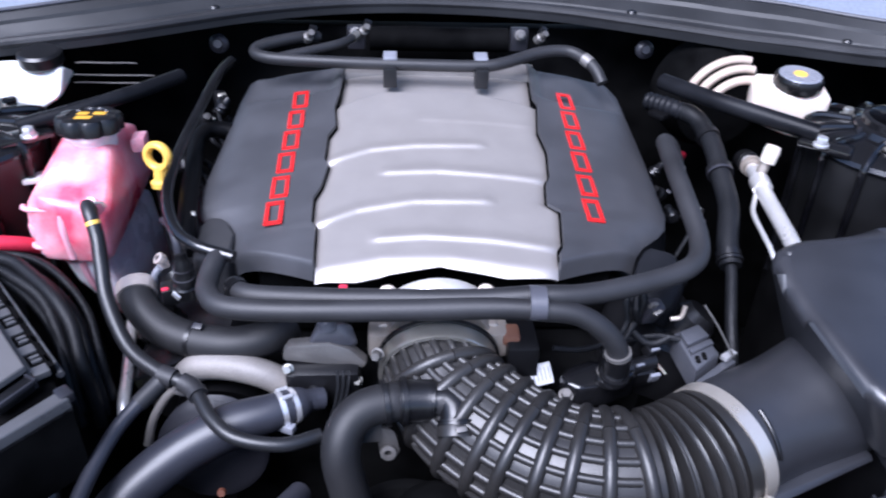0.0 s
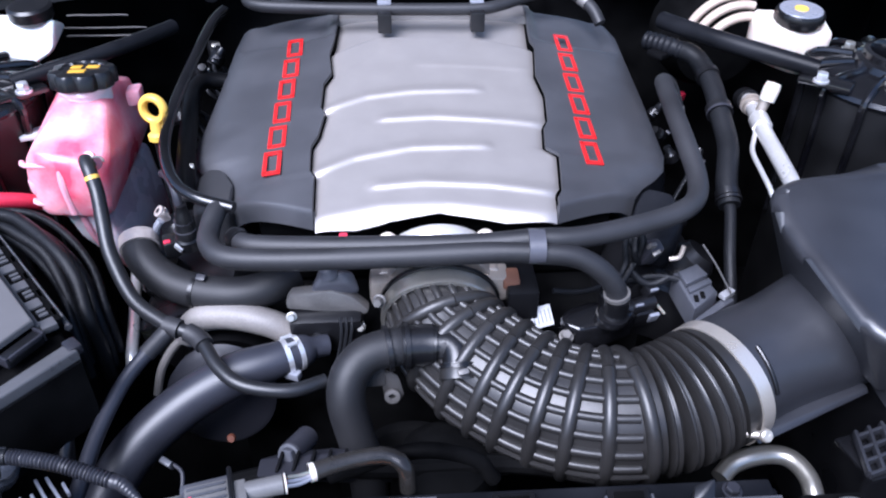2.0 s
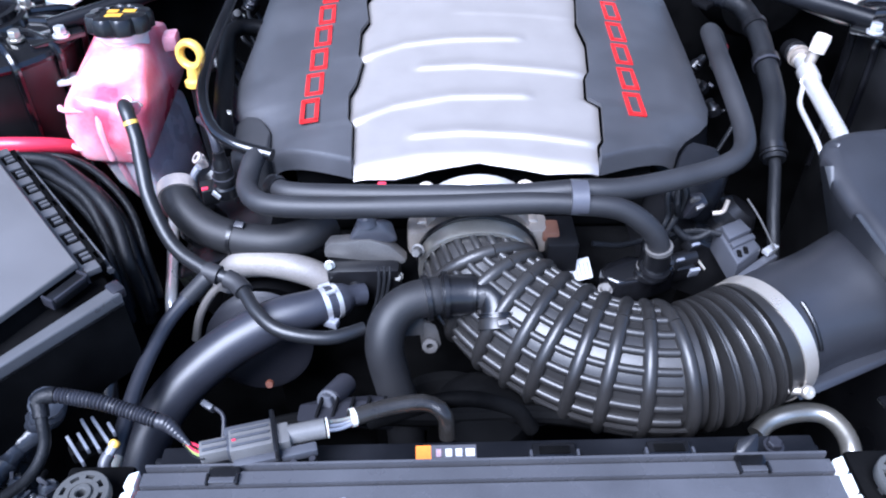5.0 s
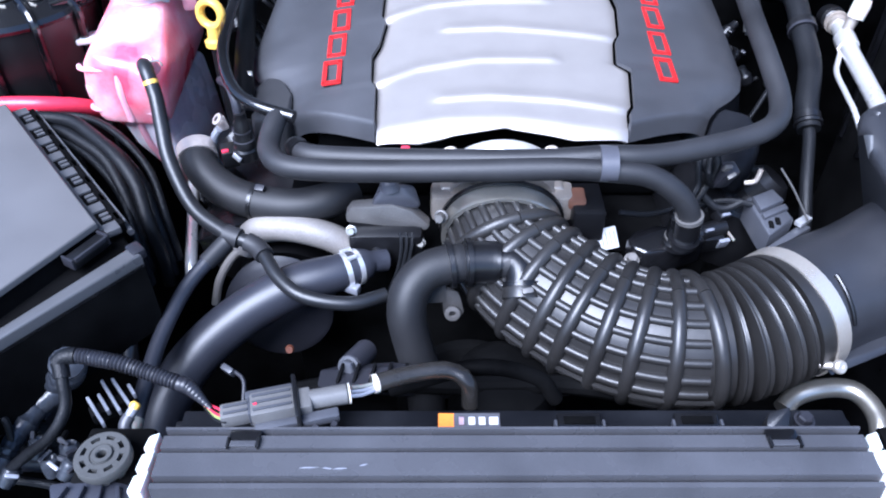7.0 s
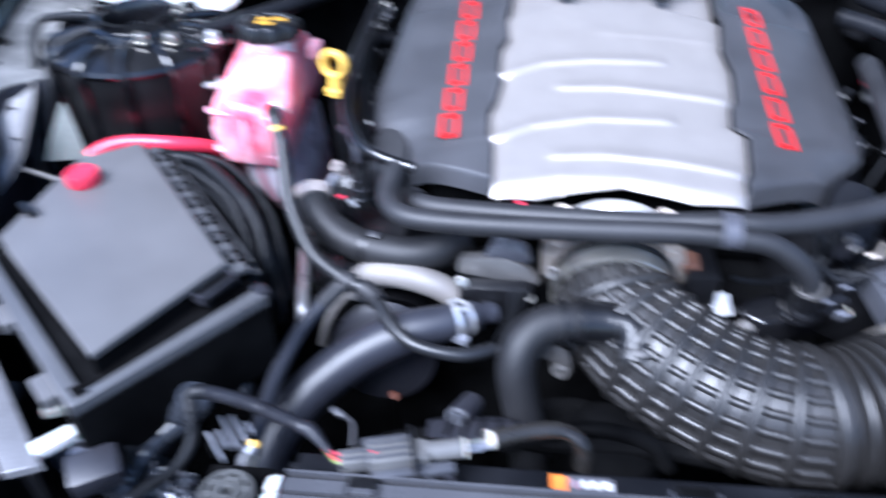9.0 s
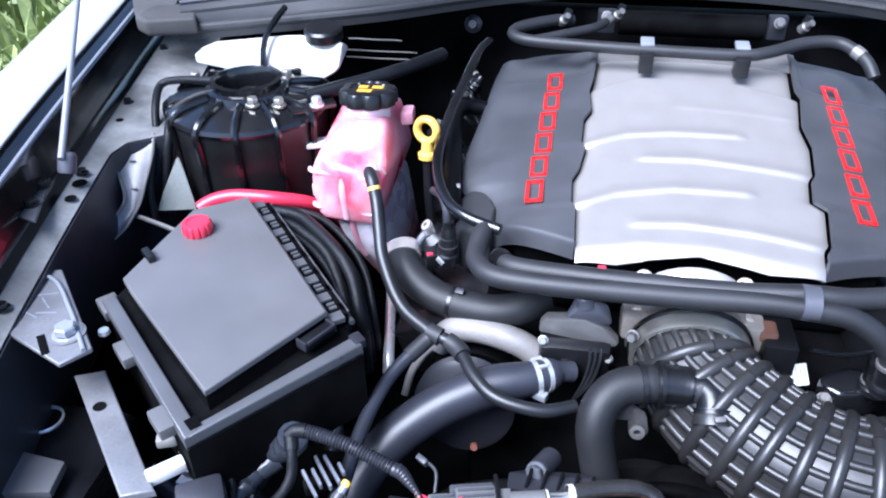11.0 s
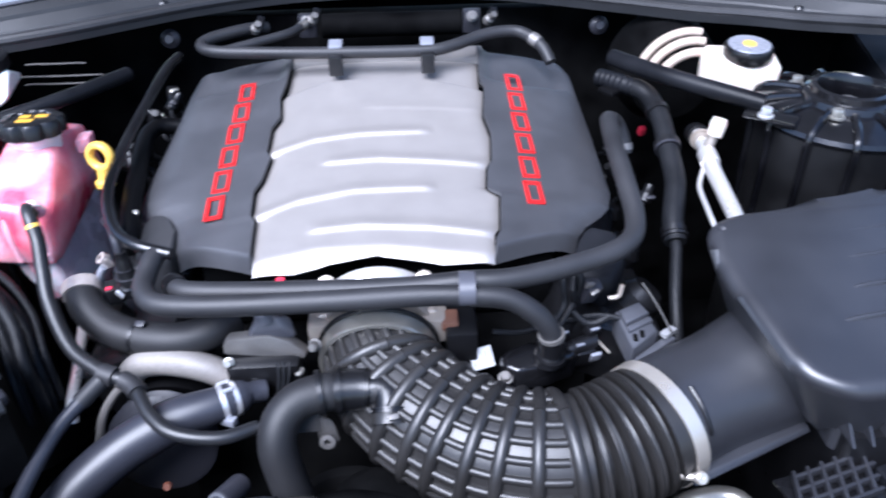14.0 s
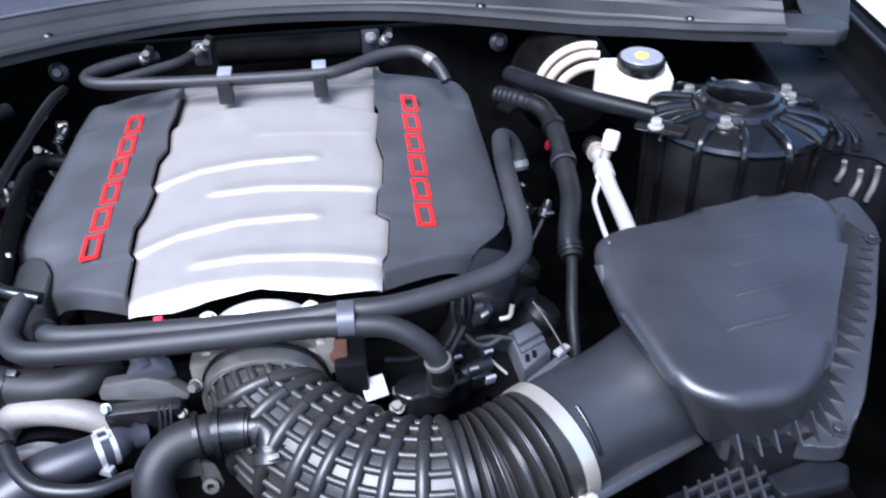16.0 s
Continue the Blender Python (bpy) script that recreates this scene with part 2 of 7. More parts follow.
def sweep(pts, r, seg=14, step=0.006, rfun=None, raw=False, bm=None):
    """A round tube along the points; rfun(s) scales the radius at s metres along it."""
    line = [Vector(q) for q in pts] if raw else smooth_line(pts, step)
    bm = bm or bmesh.new()
    tan = [(line[min(i + 1, len(line) - 1)] - line[max(i - 1, 0)]).normalized() for i in range(len(line))]
    up = Vector((0, 0, 1)) if abs(tan[0].z) < 0.9 else Vector((1, 0, 0))
    side = tan[0].cross(up).normalized()
    rings, s = [], 0.0
    for i, (q, t) in enumerate(zip(line, tan)):
        if i:
            s += (q - line[i - 1]).length
        side = (side - t * side.dot(t)).normalized()
        w = t.cross(side)
        rad = r * (rfun(s) if rfun else 1.0)
        rings.append([bm.verts.new(q + (side * math.cos(a) + w * math.sin(a)) * rad) for a in (2 * math.pi * k / seg for k in range(seg))])
    for a, b in zip(rings, rings[1:]):
        for k in range(seg):
            bm.faces.new((a[k], a[(k + 1) % seg], b[(k + 1) % seg], b[k]))
    bm.faces.new(rings[0][::-1])
    bm.faces.new(rings[-1])
    return bm


def box(cx, cy, cz, sx, sy, sz, bevel=0.002, turn=(0, 0, 0), bm=None):
    """A box with rounded edges, about its centre."""
    b = bmesh.new()
    bmesh.ops.create_cube(b, size=1)
    bmesh.ops.scale(b, vec=(sx, sy, sz), verts=b.verts)
    if bevel:
        bmesh.ops.bevel(b, geom=b.edges[:], offset=min(bevel, 0.45 * min(sx, sy, sz)), segments=2, affect="EDGES", profile=0.6)
    bmesh.ops.transform(b, matrix=pose(cx, cy, cz, *turn), verts=b.verts)
    return merge(bm, b)


def merge(bm, b):
    if bm is None:
        return b
    me = bpy.data.meshes.new("tmp")
    b.to_mesh(me)
    b.free()
    bm.from_mesh(me)
    bpy.data.meshes.remove(me)
    return bm


def prism(outline, z0, z1, bevel=0.003, shrink=0.0, seg=3, bm=None, m=None):
    """A plate over an outline; bevel rounds its top edge, shrink draws the top in towards the middle."""
    b = bmesh.new()
    f = b.faces.new([b.verts.new((x, y, z0)) for x, y in outline])
    top = bmesh.ops.extrude_face_region(b, geom=[f])["geom"]
    vs = [v for v in top if isinstance(v, bmesh.types.BMVert)]
    mid = sum((v.co for v in vs), Vector()) / len(vs)
    for v in vs:
        v.co.z = z1
        v.co.xy = mid.xy + (v.co.xy - mid.xy) * (1 - shrink)
    if bevel:
        es = [e for e in b.edges if all(abs(v.co.z - z1) < 1e-6 for v in e.verts)]
        bmesh.ops.bevel(b, geom=es, offset=bevel, segments=seg, affect="EDGES", profile=0.5)
    if m:
        bmesh.ops.transform(b, matrix=m, verts=b.verts)
    return merge(bm, b)


def lathe(profile, at=(0, 0, 0), turn=(0, 0, 0), seg=28, bm=None, lobes=0, depth=0.0):
    """A turned form of (radius, height) about z, closed where the radius is 0; lobes scallop it."""
    b = bmesh.new()
    rings = []
    for r, z in profile:
        if r < 1e-6:
            rings.append([b.verts.new((0, 0, z))])
        else:
            ring = []
            for k in range(seg):
                a = 2 * math.pi * k / seg
                q = r * (1 - depth * (0.5 + 0.5 * math.cos(lobes * a)) ** 4) if lobes else r
                ring.append(b.verts.new((q * math.cos(a), q * math.sin(a), z)))
            rings.append(ring)
    for p, q in zip(rings, rings[1:]):
        for k in range(seg):
            j = (k + 1) % seg
            vs = [p[k % len(p)], p[j % len(p)], q[j % len(q)], q[k % len(q)]]
            vs = [v for i, v in enumerate(vs) if v not in vs[:i]]
            if len(vs) > 2:
                b.faces.new(vs)
    bmesh.ops.transform(b, matrix=pose(*at, *turn), verts=b.verts)
    return merge(bm, b)


def hull(points, bevel=0.006, seg=2):
    b = bmesh.new()
    for q in points:
        b.verts.new(q)
    r = bmesh.ops.convex_hull(b, input=b.verts)
    bmesh.ops.delete(b, geom=[g for g in r["geom_interior"] if isinstance(g, bmesh.types.BMVert)], context="VERTS")
    bmesh.ops.dissolve_limit(b, angle_limit=0.12, verts=b.verts, edges=b.edges)
    if bevel:
        bmesh.ops.bevel(b, geom=b.edges[:], offset=bevel, segments=seg, affect="EDGES", profile=0.6, clamp_overlap=True)
    return b


def rounded(pts, r, n=5):
    """An outline with its corners rounded to about r."""
    out, k = [], len(pts)
    for i in range(k):
        a, b, c = Vector(pts[i - 1]), Vector(pts[i]), Vector(pts[(i + 1) % k])
        d = min(r, (a - b).length * 0.45, (c - b).length * 0.45)
        p, q = b + (a - b).normalized() * d, b + (c - b).normalized() * d
        for j in range(n + 1):
            t = j / n
            out.append(tuple(p * (1 - t) ** 2 + b * 2 * t * (1 - t) + q * t * t))
    return out


def aim(at, to):
    """Turns z towards a direction, as Euler degrees for lathe()."""
    e = Vector(to).to_track_quat("Z", "Y").to_euler()
    return [math.degrees(x) for x in e]


def bolt(at, to, parent, r=0.007, h=0.006, name="bolt", material=None):
    b = lathe([(0, 0), (r * 1.35, 0), (r * 1.35, h * 0.25), (r, h * 0.3)], at, aim(at, to), 16)
    b = lathe([(r, h * 0.3), (r, h), (r * 0.85, h * 1.15), (0, h * 1.15)], at, aim(at, to), 6, bm=b)
    return part(name, b, material or M_ZINC, parent)


# ---- the setting: ground, car body round the bay ----
# ground is out of view; its darkness only reduces fill from below
b = bmesh.new()
bmesh.ops.create_grid(b, x_segments=40, y_segments=40, size=400)
tagged(new("ground", mesh_of("ground", b, M_EARTH)), "unseen ground under the parked car, dark to limit bounce light", "ground", kind="structure")
b = bmesh.new()
bmesh.ops.create_grid(b, x_segments=30, y_segments=30, size=7)
for v in b.verts:
    v.co.x = v.co.x * 1.0 - 8.2
    v.co.y += 5.0
    v.co.z = 0.03 + 0.02 * noise.noise((v.co.x * 1.3, v.co.y * 1.3, 0))
tagged(new("lawn", mesh_of("lawn", b, M_GRASS)), "bright green lawn beside the parked car", "lawn", kind="stuff")

rng = random.Random(4)
for k, (cx, cy) in enumerate(((-3.4, 3.2), (-4.2, 4.4), (-3.0, 5.2), (-5.0, 3.0))):
    b = bmesh.new()
    for i in range(900):
        a, h, d = rng.uniform(0, 6.28), rng.uniform(0.05, 1.05), abs(rng.gauss(0, 0.45))
        q = Vector((cx + d * math.cos(a), cy + d * math.sin(a), h))
        w = Vector((rng.gauss(0, 1), rng.gauss(0, 1), rng.gauss(0, 0.6))).normalized()
        u = w.orthogonal().normalized()
        s = rng.uniform(0.03, 0.07)
        b.faces.new([b.verts.new(q + c) for c in (-w * s, u * s * 0.45 + w * 0.1 * s, w * s, -u * s * 0.45)])
    sh = thing("shrub", (cx, cy, 0), "leafy green shrub growing in the grass", "shrub", "shrubs by the car")
    part("leaves", b, M_LEAF, sh)
    part("stem", sweep([(cx, cy, 0), (cx + 0.03, cy, 0.5), (cx, cy + 0.04, 0.9)], 0.02, 8, 0.05), M_BROWN, sh)


rng = random.Random(12)
verts, faces = [], []
for i in range(5200):
    x, y = rng.uniform(-5.2, -1.25), rng.uniform(1.2, 6.5)
    hgt, lean, a, w = rng.uniform(0.12, 0.45), rng.uniform(0.05, 0.22), rng.uniform(0, 6.28), rng.uniform(0.008, 0.022)
    dx, dy, n = math.cos(a), math.sin(a), len(verts)
    for f, k in ((0.0, 1.0), (0.45, 1.1), (0.8, 0.6)):
        verts += [(x + dx * lean * f * f - dy * w * k, y + dy * lean * f * f + dx * w * k, hgt * f), (x + dx * lean * f * f + dy * w * k, y + dy * lean * f * f - dx * w * k, hgt * f)]
    verts.append((x + dx * lean, y + dy * lean, hgt * 0.92))
    faces += [(n, n + 1, n + 3, n + 2), (n + 2, n + 3, n + 5, n + 4), (n + 4, n + 5, n + 6)]
me = bpy.data.meshes.new("grass_blades")
me.from_pydata(verts, [], faces)
me.materials.append(M_LEAF)
tagged(new("grass_blades", me), "tall bright green grass beside the car", "grass", kind="stuff")

# floor pan and walls of the bay, its deep shade put into their colour
tagged(new("floor", mesh_of("floor", box(0, 0.72, 0.16, 1.66, 1.1, 0.32, 0), M_DARK)), "undertray beneath the engine, shaded near black", "undertray", kind="structure")
tagged(new("wall_firewall", mesh_of("wall_firewall", box(0, 1.225, 0.465, 1.66, 0.03, 0.93, 0.004), M_DARK)), "sound-deadened firewall behind the engine, shaded near black", "firewall", kind="structure")
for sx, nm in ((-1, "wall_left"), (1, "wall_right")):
    tagged(new(nm, mesh_of(nm, box(sx * 0.835, 0.72, 0.44, 0.03, 1.1, 0.88, 0.004), M_DARK)), "black inner wing panel, bay shade in its colour", "inner wing", kind="structure")
tagged(new("wall_front", mesh_of("wall_front", box(0, 0.14, 0.365, 1.5, 0.03, 0.73, 0.004), M_DARK)), "front panel ahead of the radiator, shaded near black", "front panel", kind="structure")


def loft(rows, close=False, bm=None):
    """Faces between rows of points of the same count."""
    b = bm or bmesh.new()
    vs = [[b.verts.new(q) for q in r] for r in rows]
    for p, q in zip(vs, vs[1:]):
        n = len(p)
        for k in range(n if close else n - 1):
            b.faces.new((p[k], p[(k + 1) % n], q[(k + 1) % n], q[k]))
    return b


def thick(b, t):
    bmesh.ops.recalc_face_normals(b, faces=b.faces)
    bmesh.ops.solidify(b, geom=b.faces[:], thickness=t)
    return b


def smoothstep(x):
    x = min(1, max(0, x))
    return x * x * (3 - 2 * x)


# cowl: plastic band with a rubber lip, arched across the car
COWL = [(-0.70, 0.965, 0.95), (-0.56, 1.003, 0.957), (-0.43, 1.036, 0.965), (-0.35, 1.078, 0.967), (-0.27, 1.128, 0.967), (-0.197, 1.162, 0.967), (-0.12, 1.186, 0.967), (-0.035, 1.197, 0.967), (0.05, 1.194, 0.967),
        (0.135, 1.182, 0.967), (0.22, 1.157, 0.967), (0.30, 1.119, 0.967), (0.37, 1.084, 0.967), (0.445, 1.046, 0.967), (0.517, 1.020, 0.967), (0.587, 0.991, 0.967), (0.640, 0.976, 0.967), (0.692, 0.961, 0.967)]
cl = smooth_line(COWL, 0.02)
prof = [(0.0, -0.012), (-0.003, 0.0), (0.006, 0.006), (0.024, 0.010), (0.030, 0.006), (0.036, 0.011), (0.062, 0.022), (0.068, 0.018), (0.074, 0.026), (0.105, 0.036), (0.115, 0.020)]


def band(x):
    """The panel's depth: a crescent, widest over each wheel side."""
    return float(np.interp(x, (-0.70, -0.60, -0.525, -0.42, -0.34, -0.235, -0.066, 0.1, 0.25, 0.40, 0.525, 0.627, 0.70), (0.02, 0.032, 0.046, 0.065, 0.061, 0.047, 0.042, 0.048, 0.08, 0.108, 0.088, 0.05, 0.03))) / 0.11


cowl = thing("cowl_panel", (0, 1.14, 0.96), "dark grey plastic cowl panel with a rubber seal below the windscreen", "cowl", kind="structure")
part("panel", thick(loft([[q + Vector((0, dy * band(q.x), dz)) for q in cl] for dy, dz in prof]), 0.004), M_SEAL, cowl, angle=0.3)
part("seal", sweep([Vector(q) + Vector((0, 0.004, 0.003)) for q in COWL], 0.007, 10, 0.02), M_RUBBER, cowl, "black rubber bulb seal")
# vent grille between cowl and glass
g0 = [q + Vector((0, 0.115 * band(q.x), 0.022)) for q in cl]


def vent_depth(x):
    """How far the grille reaches back; it narrows towards the wing."""
    return 0.21 * smoothstep((x + 0.50) / 0.10) if x < 0.02 else 0.0


gv = [q for q in g0 if q.x < 0.02]
part("vent_shelf", thick(loft([gv, [q + Vector((0, vent_depth(q.x) + 0.004, 0.004)) for q in gv]]), 0.004), M_MESH, cowl)
b = bmesh.new()
vq = [q for q in smooth_line(COWL, 0.006) if q.x < 0.018]


def bar(c0, c1, w):
    f = [b.verts.new(c + e) for e0 in (Vector((0, 0, -0.004)), Vector()) for c, e in ((c0, e0), (c1, e0), (c1, e0 + w), (c0, e0 + w))]
    for ix in ((4, 5, 6, 7), (0, 1, 5, 4), (2, 3, 7, 6), (1, 2, 6, 5), (3, 0, 4, 7)):
        b.faces.new([f[k] for k in ix])


for j in range(17):
    up = Vector((0, 0.122 + j * 0.0125, 0.031 + j * 0.0003))
    for q0, q1 in zip(vq[::2], vq[2::2]):
        if up.y < 0.112 + vent_depth(q0.x):
            q0, q1 = (q - Vector((0, 0.115 * (1 - band(q.x)), 0)) for q in (q0, q1))
            bar(q0 + up, q1 + up, Vector((0, 0.0062, 0)))
            bar(q0 + up + Vector((0, 0.0062, -0.0015)), q0 + up + Vector((0, 0.0125, -0.0015)), Vector((0.0022, 0, 0)))
part("vent_bars", b, M_GREY, cowl, "fine grey vent mesh")
part("vent_divider", box(-0.118, 1.36, 1.000, 0.022, 0.11, 0.010, 0.003), M_STRUT, cowl, "pale grey divider")
part("rim", sweep([q + Vector((0, 0.104 * band(q.x), 0.0375)) for q in cl], 0.0028, 8, raw=True), M_GREY, cowl)
for x, y, z in ((0.31, 1.122, 0.981), (-0.30, 1.112, 0.981), (0.58, 1.0, 0.981)):
    part("clip", lathe([(0, 0.004), (0.006, 0.003), (0.008, 0)], (x, y + 0.02, z - 0.004), (0, 0, 0), 12), M_BLACK, cowl)
# end pieces by the wings
for sx, o, m in ((-1, 0.0, M_CAPEND), (1, 0.018, M_SEAL)):
    part("end_cap", hull([(sx * (x + o), y, z) for x, y in ((0.668, 0.962), (0.735, 0.942), (0.762, 0.962), (0.758, 1.01), (0.70, 1.03)) for z in (0.950, 0.974)], 0.006, 3), m, cowl, "weathered dark end block")
    part("end_flap", hull([(sx * (x + o), y, z) for x, y, z in ((0.715, 0.985, 0.965), (0.775, 0.975, 0.962), (0.825, 1.07, 0.99), (0.815, 1.12, 1.0), (0.755, 1.11, 1.0), (0.725, 1.04, 0.985), (0.73, 0.985, 0.945), (0.80, 1.06, 0.95), (0.76, 1.10, 0.96))], 0.008, 3), m, cowl)

glass = tagged(new("windscreen", mesh_of("windscreen", thick(loft([[q + Vector((q.x * dx, dy, dz - 0.006)) + Vector((0, vent_depth(q.x) * (1.0 if dy < 0.1 else 0.5 if dy < 0.3 else 0.0), 0.004 if dy < 0.1 else 0.0)) for q in g0] for dx, dy, dz in ((0, 0.006, 0.0), (0.02, 0.25, 0.085), (0.05, 0.5, 0.20), (0.08, 0.9, 0.40))]), 0.005), M_GLASS)), "raked windscreen glass with the sky's reflection in its colour", "windscreen", kind="structure")
tagged(new("dashboard", mesh_of("dashboard", box(0, 1.85, 0.82, 1.3, 0.8, 0.2, 0.03), M_DARK)), "dark dashboard behind the windscreen", "dashboard", kind="structure")

# bonnet, propped open above
b = loft([[(x, 1.26 - s * 0.50, 1.07 + s * 1.05 - 0.05 * x * x) for x in np.linspace(-0.87, 0.87, 15)] for s in np.linspace(0, 1, 8)])
hood = tagged(new("hood", mesh_of("hood", thick(b, 0.03), M_LINER)), "grey bonnet panel propped open over the bay", "bonnet", kind="structure")


# wings: edge, gutter and apron; brighter left and dimmer right light painted by material
def wing(sx):
    w = thing("front_wing", (sx * 0.8, 0.6, 0.8), "front wing, skin pale with painted sky reflection, black inner gutter", "wing", kind="structure")
    edge = smooth_line([(sx * 0.63, 0.22, 0.90), (sx * 0.672, 0.42, 0.93), (sx * 0.718, 0.64, 0.95), (sx * 0.755, 0.82, 0.96), (sx * 0.814, 1.09, 0.97), (sx * 0.87, 1.35, 0.985)], 0.03)
    outer = [(0.020, 0.0), (0.024, 0.004), (0.040, 0.008), (0.090, 0.006), (0.130, -0.02), (0.160, -0.07), (0.180, -0.3)]
    # skin carries the sky's reflection as its own colour
    part("outer_skin", thick(loft([[q + Vector((sx * dx, 0, dz)) for q in edge] for dx, dz in outer]), 0.002), M_PAINT, w)
    inner = [(0.0195, 0.0), (0.018, -0.007), (0.006, -0.011), (-0.001, -0.007), (-0.006, -0.008), (-0.008, -0.016), (-0.010, -0.050), (-0.016, -0.063), (-0.022, -0.067)]
    # matt on the right, so the gutter looks shaded there
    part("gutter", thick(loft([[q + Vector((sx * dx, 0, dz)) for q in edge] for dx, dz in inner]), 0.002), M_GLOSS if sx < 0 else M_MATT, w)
    apron = [[q + Vector((-sx * (0.020 + f * (0.026 + 0.066 * smoothstep((q.y - 0.745) / 0.035))), 0, -0.0655 - 0.008 * f)) for q in edge] for f in (0.0, 0.5, 1.0)]
    lip = apron[-1]
    # pale left, near-black right: unequal light on both sides painted in
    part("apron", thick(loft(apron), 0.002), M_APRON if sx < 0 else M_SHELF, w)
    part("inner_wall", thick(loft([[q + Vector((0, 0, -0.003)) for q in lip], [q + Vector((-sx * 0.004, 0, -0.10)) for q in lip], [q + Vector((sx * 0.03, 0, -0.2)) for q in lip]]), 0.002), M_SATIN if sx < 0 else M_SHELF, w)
    if sx > 0:
        for x, y, z0, z1 in ((0.654, 0.7665, 0.876, 0.850), (0.670, 0.7555, 0.868, 0.834), (0.680, 0.741, 0.879, 0.834)):
            part("flute", sweep([(x + 0.002 * math.sin(5 * f), y + 0.001 * math.sin(7 * f), z0 + (z1 - z0) * f) for f in np.linspace(0, 1, 12)], 0.0034, 10, raw=True), M_CAST, w, "bright pressed flute")
    # left bead pale: wear plus a painted highlight
    part("bead", sweep([q + Vector((-sx * 0.003, 0, -0.0055)) for q in edge], 0.0026, 8, raw=True), M_STRUT if sx < 0 else M_SEAL, w, "worn bead along the gutter, highlight in its colour" if sx < 0 else "")
    for f in (0.2, 0.38, 0.55, 0.72):
        q = edge[int(f * len(edge))]
        bolt(q + Vector((-sx * 0.032, 0, -0.068)), (0, 0, 1), w, 0.0055, 0.006, material=M_GLOSS)
    part("front_plate", hull([(-sx * x, y, 0.90 + e) for x, y in ((-0.735, 0.635), (-0.708, 0.642), (-0.666, 0.548), (-0.71, 0.56)) for e in (0, -0.004)], 0.001, 1), M_RAD, w)
    for x, y in ((0.70, 0.612), (0.688, 0.575)):
        bolt((sx * x, y, 0.90), (0, 0, 1), w, 0.006, 0.006, material=M_BLACK)
    for y, r in ((0.655, 0.008), (0.60, 0.006), (0.80, 0.005)):
        q = min(edge, key=lambda e: abs(e.y - y))
        part("hole", lathe([(0, 0.001), (r, 0.001), (r * 1.1, 0)], q + Vector((-sx * 0.033, 0.012, -0.0668)), (0, 0, 0), 16), M_DARK, w)
    return w


for sx in (-1, 1):
    wing(sx).location.x += 0.028 if sx > 0 else 0.0


def bonnet_hinge(sx):
    t = part("hinge", hull([(sx * x, y, z) for x, y in ((0.692, 1.10), (0.79, 1.085), (0.815, 1.23), (0.69, 1.25)) for z in (0.955, 0.992)], 0.006, 2), M_MATT, hood, "black folded steel hinge beside the windscreen")
    part("arm", hull([(sx * x, y, z) for x in (0.708, 0.722) for y, z in ((1.13, 0.99), (1.19, 0.985), (1.285, 1.08), (1.235, 1.10))], 0.004, 2), M_GLOSS, t)
    part("link", hull([(sx * x, y, z) for x in (0.748, 0.758) for y, z in ((1.11, 0.99), (1.15, 0.988), (1.255, 1.085), (1.225, 1.095))], 0.003, 2), M_GLOSS, t)
    for y, z in ((1.155, 1.005), (1.245, 1.075)):
        part("pin", sweep([(sx * 0.702, y, z), (sx * 0.764, y, z)], 0.006, 12, raw=True), M_BLACK, t)


for sx in (-1, 1):
    bonnet_hinge(sx)

# strut towers; the nuts as they sit round each shaft
NUTS = {-1: ((0.027, -0.050), (0.058, -0.042), (0.039, 0.041), (-0.088, 0.032)), 1: ((-0.040, -0.052), (-0.043, 0.048), (0.081, 0.035), (0.070, 0.004))}


